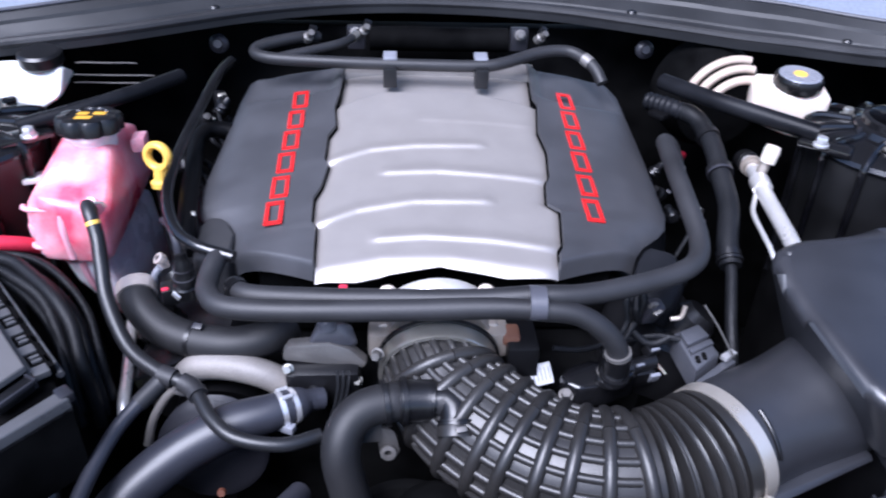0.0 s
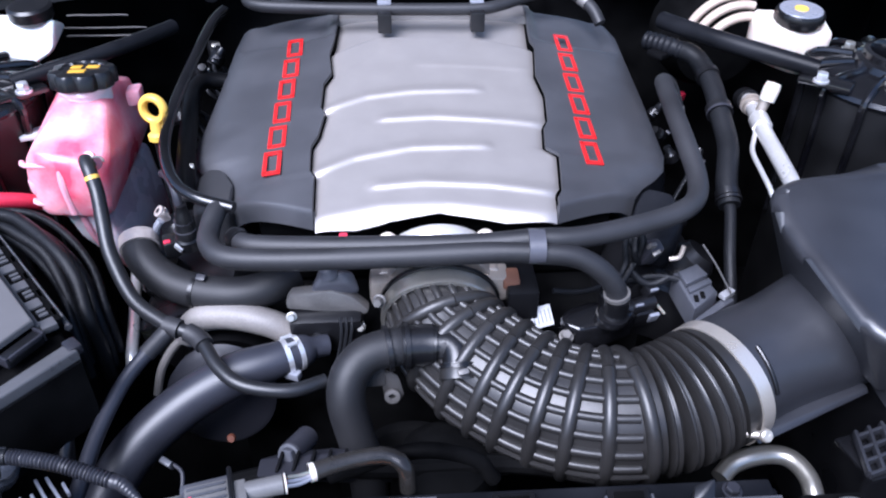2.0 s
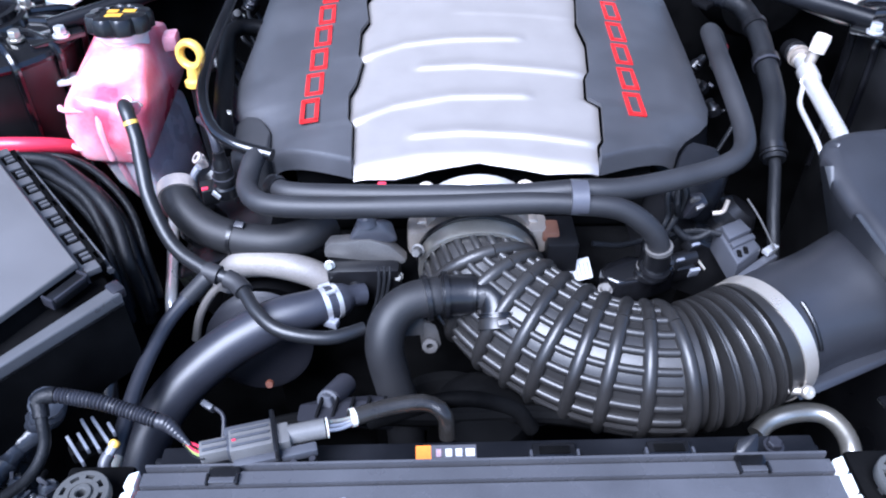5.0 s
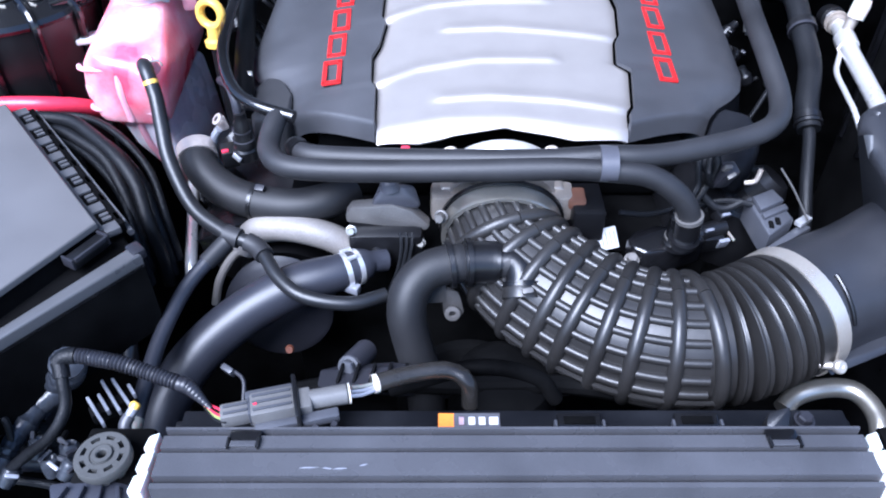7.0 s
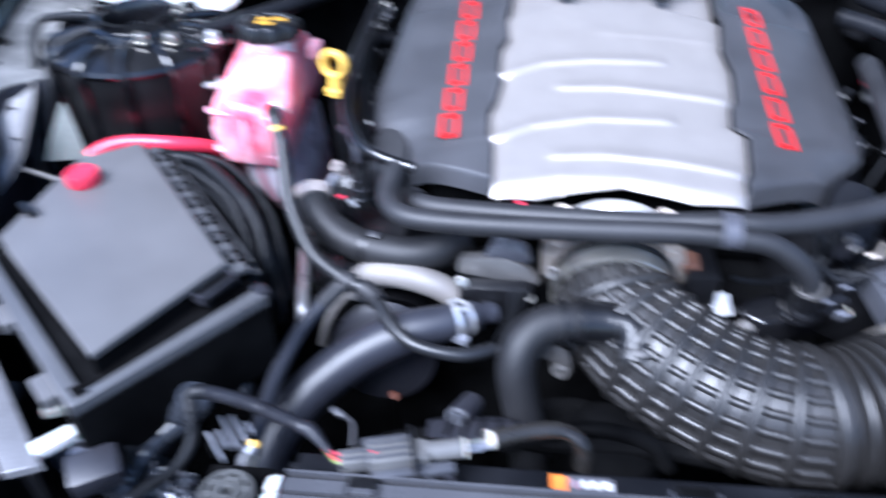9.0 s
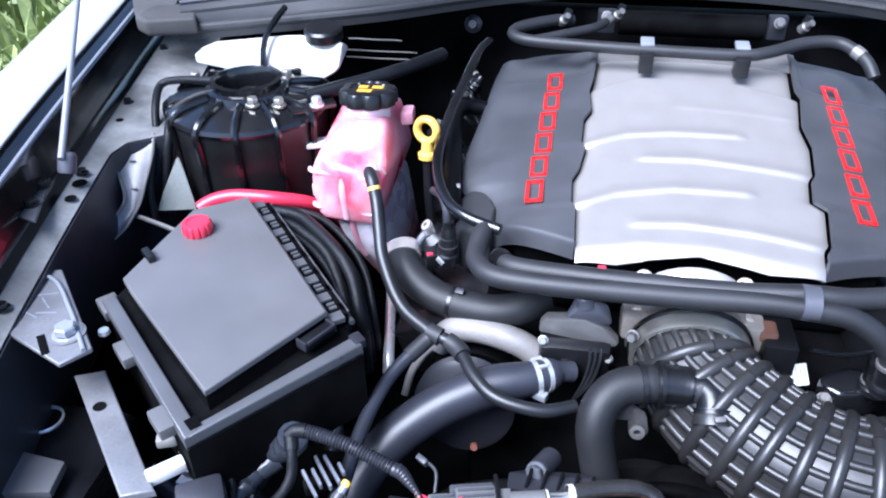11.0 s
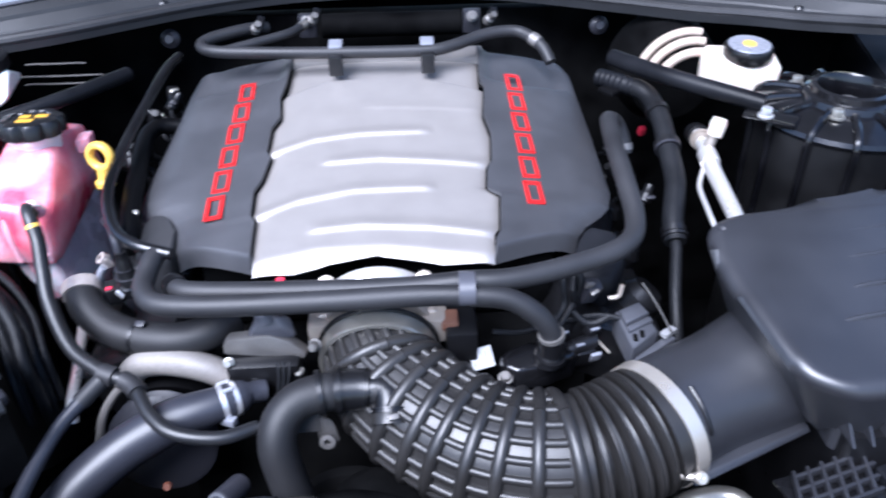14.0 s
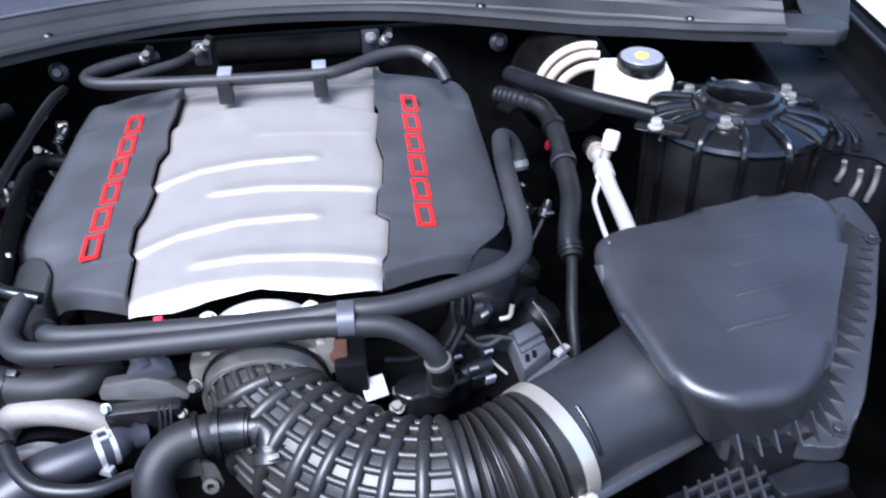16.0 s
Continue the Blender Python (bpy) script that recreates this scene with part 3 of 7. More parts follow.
def tower(sx):
    c = Vector((-0.556, 0.854, 0.0)) if sx < 0 else Vector((0.580, 0.850, 0.0))
    t = thing("strut_tower", (c.x, c.y, 0.55), "gloss black painted suspension strut tower with ribbed top", "strut tower", "strut towers")
    part("body", lathe([(0.101, 0.42), (0.103, 0.86), (0.104, 0.902)], c, (0, 0, 0), 40), M_TOWER, t)
    part("cap", lathe([(0.102, 0.897), (0.106, 0.899), (0.1075, 0.903), (0.105, 0.908), (0.09, 0.914), (0.07, 0.9185), (0.056, 0.920), (0.053, 0.927), (0.047, 0.929), (0.040, 0.925), (0.036, 0.905), (0, 0.900)], c, (0, 0, 0), 40), M_GLOSS, t)
    part("bearing_ring", lathe([(0.036, 0.906), (0.037, 0.932), (0.040, 0.937), (0.046, 0.936), (0.0475, 0.924)], c, (0, 0, 0), 32), M_GLOSS, t)
    part("shaft_nut", lathe([(0, 0.922), (0.012, 0.920), (0.014, 0.902)], c, (0, 0, 0), 6), M_BLACK, t)
    for k in range(13):
        a = radians((-78 if sx < 0 else -137) + 27.7 * k)
        d = Vector((math.cos(a), math.sin(a), 0))
        part("rib", sweep([c + d * 0.056 + Vector((0, 0, 0.921)), c + d * 0.09 + Vector((0, 0, 0.917)), c + d * 0.102 + Vector((0, 0, 0.911)), c + d * 0.1085 + Vector((0, 0, 0.900)), c + d * 0.1050 + Vector((0, 0, 0.86)), c + d * 0.1035 + Vector((0, 0, 0.70))], 0.0048, 8, 0.008), M_GLOSS, t)
    if sx > 0:
        for r, z, a0, a1 in ((0.124, 0.896, -50, 75), (0.141, 0.892, -35, 60)):
            part("outer_fold", sweep([c + Vector((r * math.cos(a), r * math.sin(a), z - 0.004 * math.cos(3 * a))) for a in np.radians(np.linspace(a0, a1, 16))], 0.0055, 12, raw=True), M_GLOSS, t)
    for x, y in NUTS[sx]:
        q = c + Vector((x, y, 0))
        d = (q - Vector((c.x, c.y, 0))).length
        bolt((q.x, q.y, 0.922 - max(0, d - 0.05) * 0.18), (0, 0, 1), t, 0.0068, 0.010, "nut", M_ZINC)
    return t


for sx in (-1, 1):
    tower(sx)


# ---- engine ----
# cover frame: u across, v back along the slope, w off the surface
COV = Matrix.Translation((0.0, 0.621, 0.862)) @ Matrix.Rotation(math.atan(0.165), 4, "X")


def edge_at(v, table):
    for (v0, u0), (v1, u1) in zip(table, table[1:]):
        if v0 <= v <= v1:
            return u0 + (u1 - u0) * (v - v0) / max(1e-6, v1 - v0)
    return table[-1][1] if v > table[-1][0] else table[0][1]


SIL_L = [(0.0, -0.120), (0.044, -0.1216), (0.078, -0.1225), (0.086, -0.1275), (0.126, -0.1287), (0.146, -0.1217), (0.187, -0.1163), (0.198, -0.1216), (0.246, -0.1208), (0.268, -0.1123), (0.310, -0.1165), (0.345, -0.112), (0.402, -0.1095)]
SIL_R = [(0.0, 0.1243), (0.037, 0.1271), (0.048, 0.133), (0.105, 0.139), (0.117, 0.1253), (0.153, 0.1291), (0.166, 0.1355), (0.218, 0.1401), (0.26, 0.1345), (0.322, 0.1417), (0.336, 0.1373), (0.402, 0.1409)]


def bend(pts, u):
    us, vs = zip(*pts)
    return float(np.interp(u, us, vs))


RIDGES = [([(-0.125, 0.195), (-0.0714, 0.2187), (-0.0178, 0.2263), (0.084, 0.2281), (0.14, 0.2281)], -0.2, 0.075),
          ([(-0.13, 0.084), (-0.0819, 0.1072), (-0.0206, 0.1206), (0.079, 0.1214), (0.14, 0.1214)], -0.2, 0.075),
          ([(-0.13, 0.1727), (-0.0707, 0.1727), (0.0068, 0.1757), (0.0842, 0.1681), (0.14, 0.161)], -0.066, 0.2),
          ([(-0.13, 0.058), (-0.0777, 0.0581), (-0.0103, 0.0629), (0.0602, 0.0571), (0.14, 0.044)], -0.073, 0.2),
          ([(-0.13, 0.287), (-0.05, 0.285), (0.03, 0.283), (0.14, 0.275)], -0.02, 0.2)]


def cover_h(u, v):
    h = 0.005 * (1 - (u - 0.006) ** 2 / 0.018) - 0.005
    for k, (line, u0, u1) in enumerate(RIDGES):
        a = smoothstep((u - u0) / 0.02) * smoothstep((u1 - u) / 0.02)
        d = v - bend(line, u)
        amp = 0.0030 if k < 4 else 0.0008
        h += amp * a * (math.exp(-(d / 0.0038) ** 2) if d < 0 else math.exp(-(d / 0.011) ** 2))
    rear = bend([(-0.13, 0.31), (-0.0588, 0.3496), (0.0666, 0.3465), (0.14, 0.322)], u)
    h -= 0.006 * smoothstep((v - rear) / 0.008)
    lip = bend([(-0.13, 0.022), (-0.0572, 0.038), (0.0119, 0.0385), (0.0688, 0.029), (0.14, 0.0205)], u)
    h -= 0.013 * smoothstep((lip - v) / 0.03) ** 1.3
    return h


def front_v(u):
    return bend([(-0.13, 0.0070), (-0.0792, 0.0085), (-0.0654, 0.0118), (-0.0458, 0.0168), (0.0054, 0.0230), (0.05, 0.0140), (0.0716, 0.0090), (0.14, 0.0085)], u)


cover = thing("engine_cover", (0, 0.82, 0.82), "engine cover, silver ribbed centre, black sides with red badges", "engine cover")
NU, NV = 110, 150
rows = []
for j in range(NV + 1):
    f = j / NV
    row = []
    for i in range(NU + 1):
        g = i / NU
        v = f * 0.402
        u = edge_at(v, SIL_L) * (1 - g) + edge_at(v, SIL_R) * g
        v = front_v(u) + f * (0.402 - front_v(u))
        roll = min(g, 1 - g) * 0.25
        row.append(COV @ Vector((u, v, cover_h(u, v) - 0.004 * math.exp(-roll / 0.006))))
    rows.append(row)
part("centre_panel", thick(loft(rows), 0.004), M_SILVER, cover, "silver-painted ribbed centre panel")


def front_drop(v, g=1.0):
    """The chamfered front end of a side panel, below a soft crease."""
    d = 0.024 + 0.045 * g - v
    return 1.8 * (d + math.sqrt(d * d + 0.000002)) / 2


def side_panel(sx):
    """Black panel: falls away outwards, with a rolled front end and a raised pad at the rear."""
    tab = SIL_R if sx > 0 else SIL_L
    outer = ([(-0.006, 0.170), (0.02, 0.200), (0.04, 0.213), (0.07, 0.2235), (0.085, 0.235), (0.10, 0.254), (0.115, 0.267), (0.14, 0.274), (0.25, 0.274), (0.40, 0.271), (0.43, 0.262), (0.445, 0.24)] if sx > 0
             else [(-0.006, -0.165), (0.02, -0.193), (0.05, -0.208), (0.085, -0.2205), (0.102, -0.228), (0.118, -0.242), (0.130, -0.257), (0.145, -0.266), (0.165, -0.268), (0.278, -0.2575), (0.38, -0.250), (0.43, -0.243), (0.445, -0.22)])
    rows = []
    for j in range(121):
        row = []
        for i in range(25):
            g = i / 24
            v0 = 0.014 + 0.045 * g
            v = v0 + (0.445 - v0) * (j / 120) ** 1.25
            ui = edge_at(v, tab) + sx * 0.0018
            uo = edge_at(v, outer)
            u = ui + (uo - ui) * g
            w = 0.001 - 0.020 * g - 0.018 * g ** 6
            w -= front_drop(v, g)
            w -= 0.0095 * smoothstep((g - 0.02) / 0.10) * smoothstep((1.0 - g) / 0.25) * smoothstep((v - (0.330 if sx > 0 else 0.345) - 0.014 * (2 * g - 1) ** 2) / 0.016)
            w -= 0.012 * smoothstep((v - 0.425) / 0.02)
            row.append(COV @ Vector((u, v, w)))
        rows.append(row)
    part("side_panel", thick(loft(rows), 0.004), M_COVER, cover, "matt black side panel")
    vs_k = [0.059 + 0.386 * j / 60 for j in range(61)]
    skirt = [[COV @ Vector((edge_at(v, outer), v, -0.038 - front_drop(v) - d)) + Vector((sx * d * 0.25, 0, 0)) for v in vs_k] for d in (0.0, 0.02, 0.035)]
    part("side_skirt", thick(loft(skirt), 0.003), M_SHELF, cover)


for sx in (-1, 1):
    side_panel(sx)
part("rear_panel", thick(loft([[COV @ Vector((u, v, w)) for u in np.linspace(-0.12, 0.15, 20)] for v, w in ((0.398, -0.012), (0.404, -0.004), (0.43, -0.003), (0.448, -0.012), (0.455, -0.05))]), 0.004), M_REAR, cover, "dull grey-brown rear rim")
part("front_lobe", hull([(0.205, 0.635, 0.80), (0.20, 0.64, 0.83), (0.225, 0.70, 0.855), (0.262, 0.69, 0.85), (0.27, 0.655, 0.835), (0.25, 0.628, 0.82), (0.25, 0.63, 0.78), (0.275, 0.70, 0.79)], 0.012, 3), M_SHELF, cover)

part("front_lobe", hull([(-0.258, 0.738, 0.85), (-0.247, 0.75, 0.856), (-0.226, 0.742, 0.862), (-0.212, 0.715, 0.858), (-0.214, 0.676, 0.845), (-0.255, 0.69, 0.842), (-0.262, 0.73, 0.79), (-0.21, 0.68, 0.79), (-0.25, 0.68, 0.79)], 0.010, 3), M_RUBBER, cover)
# badges: six plain red frames on each panel
for sx, (ua, va), (ub, vb) in ((-1, (-0.1625, 0.358), (-0.1715, 0.083)), (1, (0.1838, 0.360), (0.1775, 0.089))):
    for k in range(6):
        f = (k + 0.5) / 6
        u, v = ua + (ub - ua) * f, va + (vb - va) * f
        ui, uo = edge_at(v, SIL_R if sx > 0 else SIL_L), 0.258 if sx > 0 else -0.252
        g = (u - ui) / (uo - ui)
        w = 0.001 - 0.020 * g + 0.0012
        slope = math.degrees(math.atan2(0.020, abs(uo - ui))) * sx
        q = bmesh.new()
        for cu, cv, su, sv in ((0, 0.0165, 0.020, 0.0052), (0, -0.0165, 0.020, 0.0052), (-0.0078, 0, 0.0046, 0.036), (0.0078, 0, 0.0046, 0.036)):
            box(cu, cv, 0, su, sv, 0.0022, 0.0005, bm=q)
        bmesh.ops.transform(q, matrix=COV @ pose(u, v, w, 0, slope, 1.5), verts=q.verts)
        part("badge_frame", q, M_RED, cover, "glossy red badge frame" if k == 0 else "")

# dark manifold under the cover
part_man = thing("intake_manifold", (0, 0.83, 0.70), "black plastic intake manifold beneath the engine cover", "manifold")
mb = bmesh.new()
box(0, 0.0, 0, 0.39, 0.34, 0.10, 0.02, bm=mb)
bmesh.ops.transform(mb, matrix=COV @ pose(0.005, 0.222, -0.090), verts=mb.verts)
# plenum takes the near-black that paints shade under the cover
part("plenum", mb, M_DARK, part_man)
for sx in (-1, 1):
    for k in range(4):
        b2 = lathe([(0, 0), (0.026, 0), (0.026, 0.08), (0.018, 0.09), (0, 0.09)], (sx * 0.255, 0.68 + k * 0.095, 0.70), (0, sx * 35, 0), 16)
        part("coil_pack", b2, M_BLACK, part_man)
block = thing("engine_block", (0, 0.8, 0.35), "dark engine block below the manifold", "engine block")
# block coloured near black for the shade it sits in
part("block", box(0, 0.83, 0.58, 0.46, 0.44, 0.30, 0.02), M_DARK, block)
for sx in (-1, 1):
    part("rocker_cover", box(sx * 0.25, 0.84, 0.735, 0.12, 0.46, 0.07, 0.015, (0, sx * 25, 0)), M_BLACK, block, "black valve cover")


# ---- hoses and pipes over the engine ----
def hose(name, pts, r, label, material=M_RUBBER, category="hose", ends=(), rfun=None, step=0.006, seg=16, group=""):
    """A hose with clamps: ends are (share of the way, width, material)."""
    at = min(pts, key=lambda q: q[2])
    h = thing(name, at, label, category, group)
    part("tube", sweep(pts, r, seg, step, rfun), material, h)
    line = smooth_line(pts, 0.002)
    for f, w, m, nm, *big in ends:
        i = min(len(line) - 2, max(1, int(f * (len(line) - 1))))
        k = max(1, int(w / 0.004))
        part(nm, sweep(line[max(0, i - k):i + k + 1], r * (big[0] if big else 1.13), 20, raw=True), m, h)
    return h


hose("crossover_hose", [(0.307, 0.838, 0.862), (0.304, 0.847, 0.880), (0.295, 0.850, 0.898), (0.284, 0.838, 0.909), (0.278, 0.818, 0.914), (0.272, 0.766, 0.912), (0.270, 0.699, 0.900), (0.269, 0.655, 0.888), (0.259, 0.625, 0.882), (0.234, 0.604, 0.880),
     (0.183, 0.583, 0.880), (0.131, 0.569, 0.880), (0.089, 0.568, 0.880), (0.032, 0.572, 0.873), (-0.046, 0.585, 0.864), (-0.127, 0.599, 0.856), (-0.182, 0.609, 0.853), (-0.20, 0.63, 0.848)],
     0.0104, "thick black rubber vent hose curving round the engine cover", ends=((0.012, 0.010, M_CAST, "end_cuff"), (0.985, 0.012, M_BLACK, "end_cuff")))
hose("breather_hose", [(-0.216, 0.655, 0.868), (-0.219, 0.640, 0.866), (-0.221, 0.622, 0.861), (-0.218, 0.602, 0.860), (-0.200, 0.580, 0.861), (-0.150, 0.570, 0.863), (-0.046, 0.563, 0.868), (0.047, 0.559, 0.873), (0.092, 0.556, 0.873),
     (0.126, 0.554, 0.869), (0.150, 0.549, 0.856), (0.166, 0.547, 0.836), (0.170, 0.548, 0.815), (0.170, 0.55, 0.79)],
     0.0104, "thick black rubber breather hose in front of the engine cover", ends=((0.955, 0.018, M_BLACK, "collar", 1.2), (0.93, 0.003, M_CAST, "clamp", 1.24), (0.985, 0.004, M_BLACK, "collar", 1.4)))
cl2 = thing("hose_clip", (0.09, 0.56, 0.86), "grey plastic clip holding two hoses together", "clip")
part("band", sweep([(0.082, 0.5625, 0.8765), (0.097, 0.562, 0.8765)], 0.0180, 20, 0.01, raw=True), M_GREY, cl2)
for v in cl2.children[0].data.vertices:
    v.co.z = 0.8765 + (v.co.z - 0.8765) * 0.86

hose("purge_line", [(-0.262, 1.03, 0.935), (-0.273, 0.994, 0.930), (-0.283, 0.902, 0.915), (-0.289, 0.811, 0.900), (-0.284, 0.738, 0.890), (-0.265, 0.686, 0.880), (-0.238, 0.661, 0.875), (-0.200, 0.648, 0.870)], 0.0064, "thin glossy black purge line beside the engine cover", M_GLOSS, "fuel line")
hose("vapour_hose", [(-0.240, 0.945, 0.866), (-0.265, 0.945, 0.872), (-0.283, 0.938, 0.874), (-0.291, 0.915, 0.873), (-0.287, 0.875, 0.872), (-0.280, 0.83, 0.870), (-0.272, 0.77, 0.866), (-0.266, 0.73, 0.858), (-0.262, 0.70, 0.84)], 0.0105, "thick black rubber hose bent beside the valve cover", M_MATT)
hose("fuel_line", [(-0.150, 1.085, 0.952), (-0.174, 1.066, 0.957), (-0.217, 1.040, 0.955), (-0.229, 1.022, 0.951), (-0.209, 1.004, 0.949), (-0.146, 0.993, 0.949), (-0.051, 0.985, 0.949), (0.067, 0.982, 0.949), (0.105, 0.991, 0.951),
     (0.154, 1.018, 0.956), (0.194, 1.026, 0.956), (0.214, 1.012, 0.951), (0.228, 0.995, 0.942), (0.236, 0.980, 0.928)], 0.0078, "black foam-wrapped fuel line over the back of the engine cover", M_RUBBER, "fuel line",
     ends=((0.94, 0.012, M_CAST, "fitting"),))
hose("fuel_feed", [(-0.20, 1.006, 0.948), (-0.150, 1.037, 0.950), (-0.113, 1.062, 0.952), (-0.091, 1.098, 0.955)], 0.006, "black fuel feed line with a silver quick connector", M_RUBBER, "fuel line", ends=((0.9, 0.014, M_ZINC, "fitting"),))
for x in (-0.048, 0.072):
    k = thing("line_clip", (x, 0.984, 0.93), "black clip with a silver top holding the fuel line", "clip", "fuel line clips")
    part("base", box(x, 0.975, 0.937, 0.018, 0.022, 0.026, 0.002), M_BLACK, k)
    part("cap", box(x, 0.992, 0.957, 0.018, 0.022, 0.006, 0.002, (8, 0, 0)), M_STRUT, k, "bright metal cap")

bph = hose("bypass_hose", [(-0.318, 0.690, 0.806), (-0.310, 0.668, 0.798), (-0.290, 0.648, 0.788), (-0.258, 0.630, 0.783), (-0.210, 0.618, 0.783), (-0.172, 0.622, 0.788), (-0.15, 0.64, 0.79)], 0.0185, "thick black coolant bypass hose with a foil sleeve", M_HOSE,
     ends=((0.03, 0.018, M_FOIL, "foil_sleeve"), (0.5, 0.005, M_BLACK, "band", 1.05)))
part("tie_head", box(-0.239, 0.622, 0.803, 0.010, 0.007, 0.006, 0.001, (25, 0, -15)), M_CONN, bph)
rh = hose("radiator_hose", [(-0.112, 0.566, 0.757), (-0.125, 0.560, 0.760), (-0.156, 0.543, 0.762), (-0.199, 0.530, 0.755), (-0.242, 0.512, 0.740), (-0.279, 0.488, 0.720), (-0.305, 0.462, 0.697), (-0.323, 0.431, 0.665), (-0.33, 0.40, 0.62)], 0.022, "large satin black upper radiator hose", M_SATIN,
     ends=(), rfun=lambda s: 0.50 + 0.27 * smoothstep((s - 0.014) / 0.010) + 0.23 * smoothstep((s - 0.03) / 0.07))
ln = smooth_line([(-0.112, 0.566, 0.757), (-0.125, 0.560, 0.760), (-0.156, 0.543, 0.762), (-0.199, 0.530, 0.755), (-0.242, 0.512, 0.740), (-0.279, 0.488, 0.720), (-0.305, 0.462, 0.697)], 0.002)
for i in (15, 20):
    part("spring_clamp", sweep(ln[i:i + 3], 0.0180, 24, raw=True), M_BRIGHT, rh, "bright spring clamp")
for up, side in ((1.0, 0.25), (0.75, -0.75), (0.2, -1.0)):
    w = (Vector((0, 0, 1)) * up + Vector((0.45, -0.9, 0)) * side).normalized() * 0.0181
    part("clamp_rung", sweep([Vector(ln[16]) + w, Vector(ln[21]) + w], 0.0022, 8, raw=True), M_BRIGHT, rh)
part("clamp_ears", box(-0.143, 0.532, 0.752, 0.016, 0.009, 0.009, 0.002, (0, 0, -25)), M_STRUT, rh)

hose("overflow_tube", [(-0.358, 0.716, 0.884), (-0.356, 0.707, 0.894), (-0.350, 0.695, 0.890), (-0.342, 0.680, 0.872), (-0.334, 0.655, 0.852), (-0.324, 0.628, 0.830), (-0.296, 0.587, 0.805), (-0.258, 0.559, 0.795)], 0.0073, "thin black overflow tube from the coolant tank", M_HOSE2, "hose",
     ends=((0.17, 0.003, M_YELLOW, "paint_mark", 1.03),))
hose("vent_tube", [(-0.262, 0.561, 0.796), (-0.230, 0.547, 0.790), (-0.206, 0.512, 0.785), (-0.181, 0.493, 0.780), (-0.140, 0.489, 0.775), (-0.108, 0.503, 0.772)], 0.0066, "thin black coolant vent tube with a tee joint", M_HOSE2, "hose",
     ends=((0.03, 0.02, M_RUBBER, "tee_sleeve", 1.45), (0.19, 0.024, M_RUBBER, "tee_sleeve", 1.4)))
hose("drain_tube", [(-0.257, 0.557, 0.793), (-0.266, 0.550, 0.788), (-0.292, 0.514, 0.773), (-0.306, 0.463, 0.760), (-0.309, 0.414, 0.751), (-0.310, 0.380, 0.745), (-0.312, 0.36, 0.735)], 0.0070, "satin black tube dropping towards the radiator", M_SATIN, "hose",
     ends=((0.1, 0.03, M_RUBBER, "sleeve", 1.22), (0.9, 0.012, M_SHIELD, "pale_joint", 1.05)))
hose("coolant_pipe", [(-0.345, 0.73, 0.738), (-0.339, 0.708, 0.742), (-0.331, 0.672, 0.742), (-0.321, 0.624, 0.740), (-0.312, 0.580, 0.738), (-0.310, 0.565, 0.725)], 0.0062, "short bright metal pipe below the coolant tank", M_PIPE, "pipe")
hose("heater_hose", [(0.006, 0.518, 0.797), (-0.012, 0.520, 0.797), (-0.045, 0.517, 0.798), (-0.070, 0.510, 0.795), (-0.085, 0.497, 0.784), (-0.089, 0.484, 0.765), (-0.083, 0.474, 0.735), (-0.074, 0.462, 0.70), (-0.07, 0.45, 0.66)], 0.018, "black rubber elbow hose below the air duct", M_HOSE,
     ends=((0.13, 0.03, M_BLACK, "quick_connector", 1.08), (0.17, 0.006, M_BLACK, "collar", 1.25), (0.235, 0.006, M_BLACK, "collar", 1.22), (0.055, 0.006, M_BLACK, "collar", 1.0)), rfun=lambda s: 0.82 + 0.18 * smoothstep((s - 0.035) / 0.01))
hose("heater_return", [(0.346, 0.952, 0.900), (0.354, 0.940, 0.899), (0.361, 0.925, 0.893), (0.364, 0.880, 0.882), (0.361, 0.838, 0.868), (0.357, 0.785, 0.850), (0.342, 0.735, 0.830), (0.339, 0.708, 0.816)], 0.0125, "thick black heater hose beside the engine", M_WIRE, "hose",
     ends=((0.455, 0.012, M_BLACK, "collar", 1.25), (0.475, 0.005, M_CONN, "band", 1.28), (0.22, 0.008, M_BLACK, "collar", 1.2), (0.94, 0.008, M_BLACK, "collar", 1.12), (0.975, 0.004, M_BLACK, "collar", 1.2)))
hose("loom_right", [(0.3395, 0.714, 0.818), (0.338, 0.70, 0.812), (0.327, 0.654, 0.785), (0.324, 0.623, 0.755), (0.325, 0.60, 0.70)], 0.0066, "black taped wiring conduit beside the air box neck", M_WIRE, "wiring loom")
ac = hose("refrigerant_pipe", [(0.416, 0.895, 0.858), (0.413, 0.870, 0.864), (0.408, 0.832, 0.863), (0.404, 0.790, 0.859), (0.402, 0.745, 0.854), (0.400, 0.700, 0.848), (0.399, 0.66, 0.835)], 0.0094, "bare aluminium refrigerant pipe with a service port", M_PIPE, "pipe",
     ends=((0.04, 0.02, M_BLACK, "fitting", 1.5), (0.13, 0.006, M_ALU, "collar", 1.45), (0.17, 0.01, M_ALU, "collar", 1.2), (0.33, 0.02, M_PIPE, "swage", 1.25)))
part("service_port", sweep([(0.409, 0.833, 0.864), (0.416, 0.836, 0.892)], 0.0065, 12, 0.01), M_ALU, ac)
part("port_cap", lathe([(0, 0), (0.0095, 0), (0.010, 0.016), (0.0085, 0.022), (0, 0.023)], (0.415, 0.834, 0.884), aim((0, 0, 0), (0.25, 0.2, 0.9)), 16), M_CREAM, ac, "cream plastic cap")
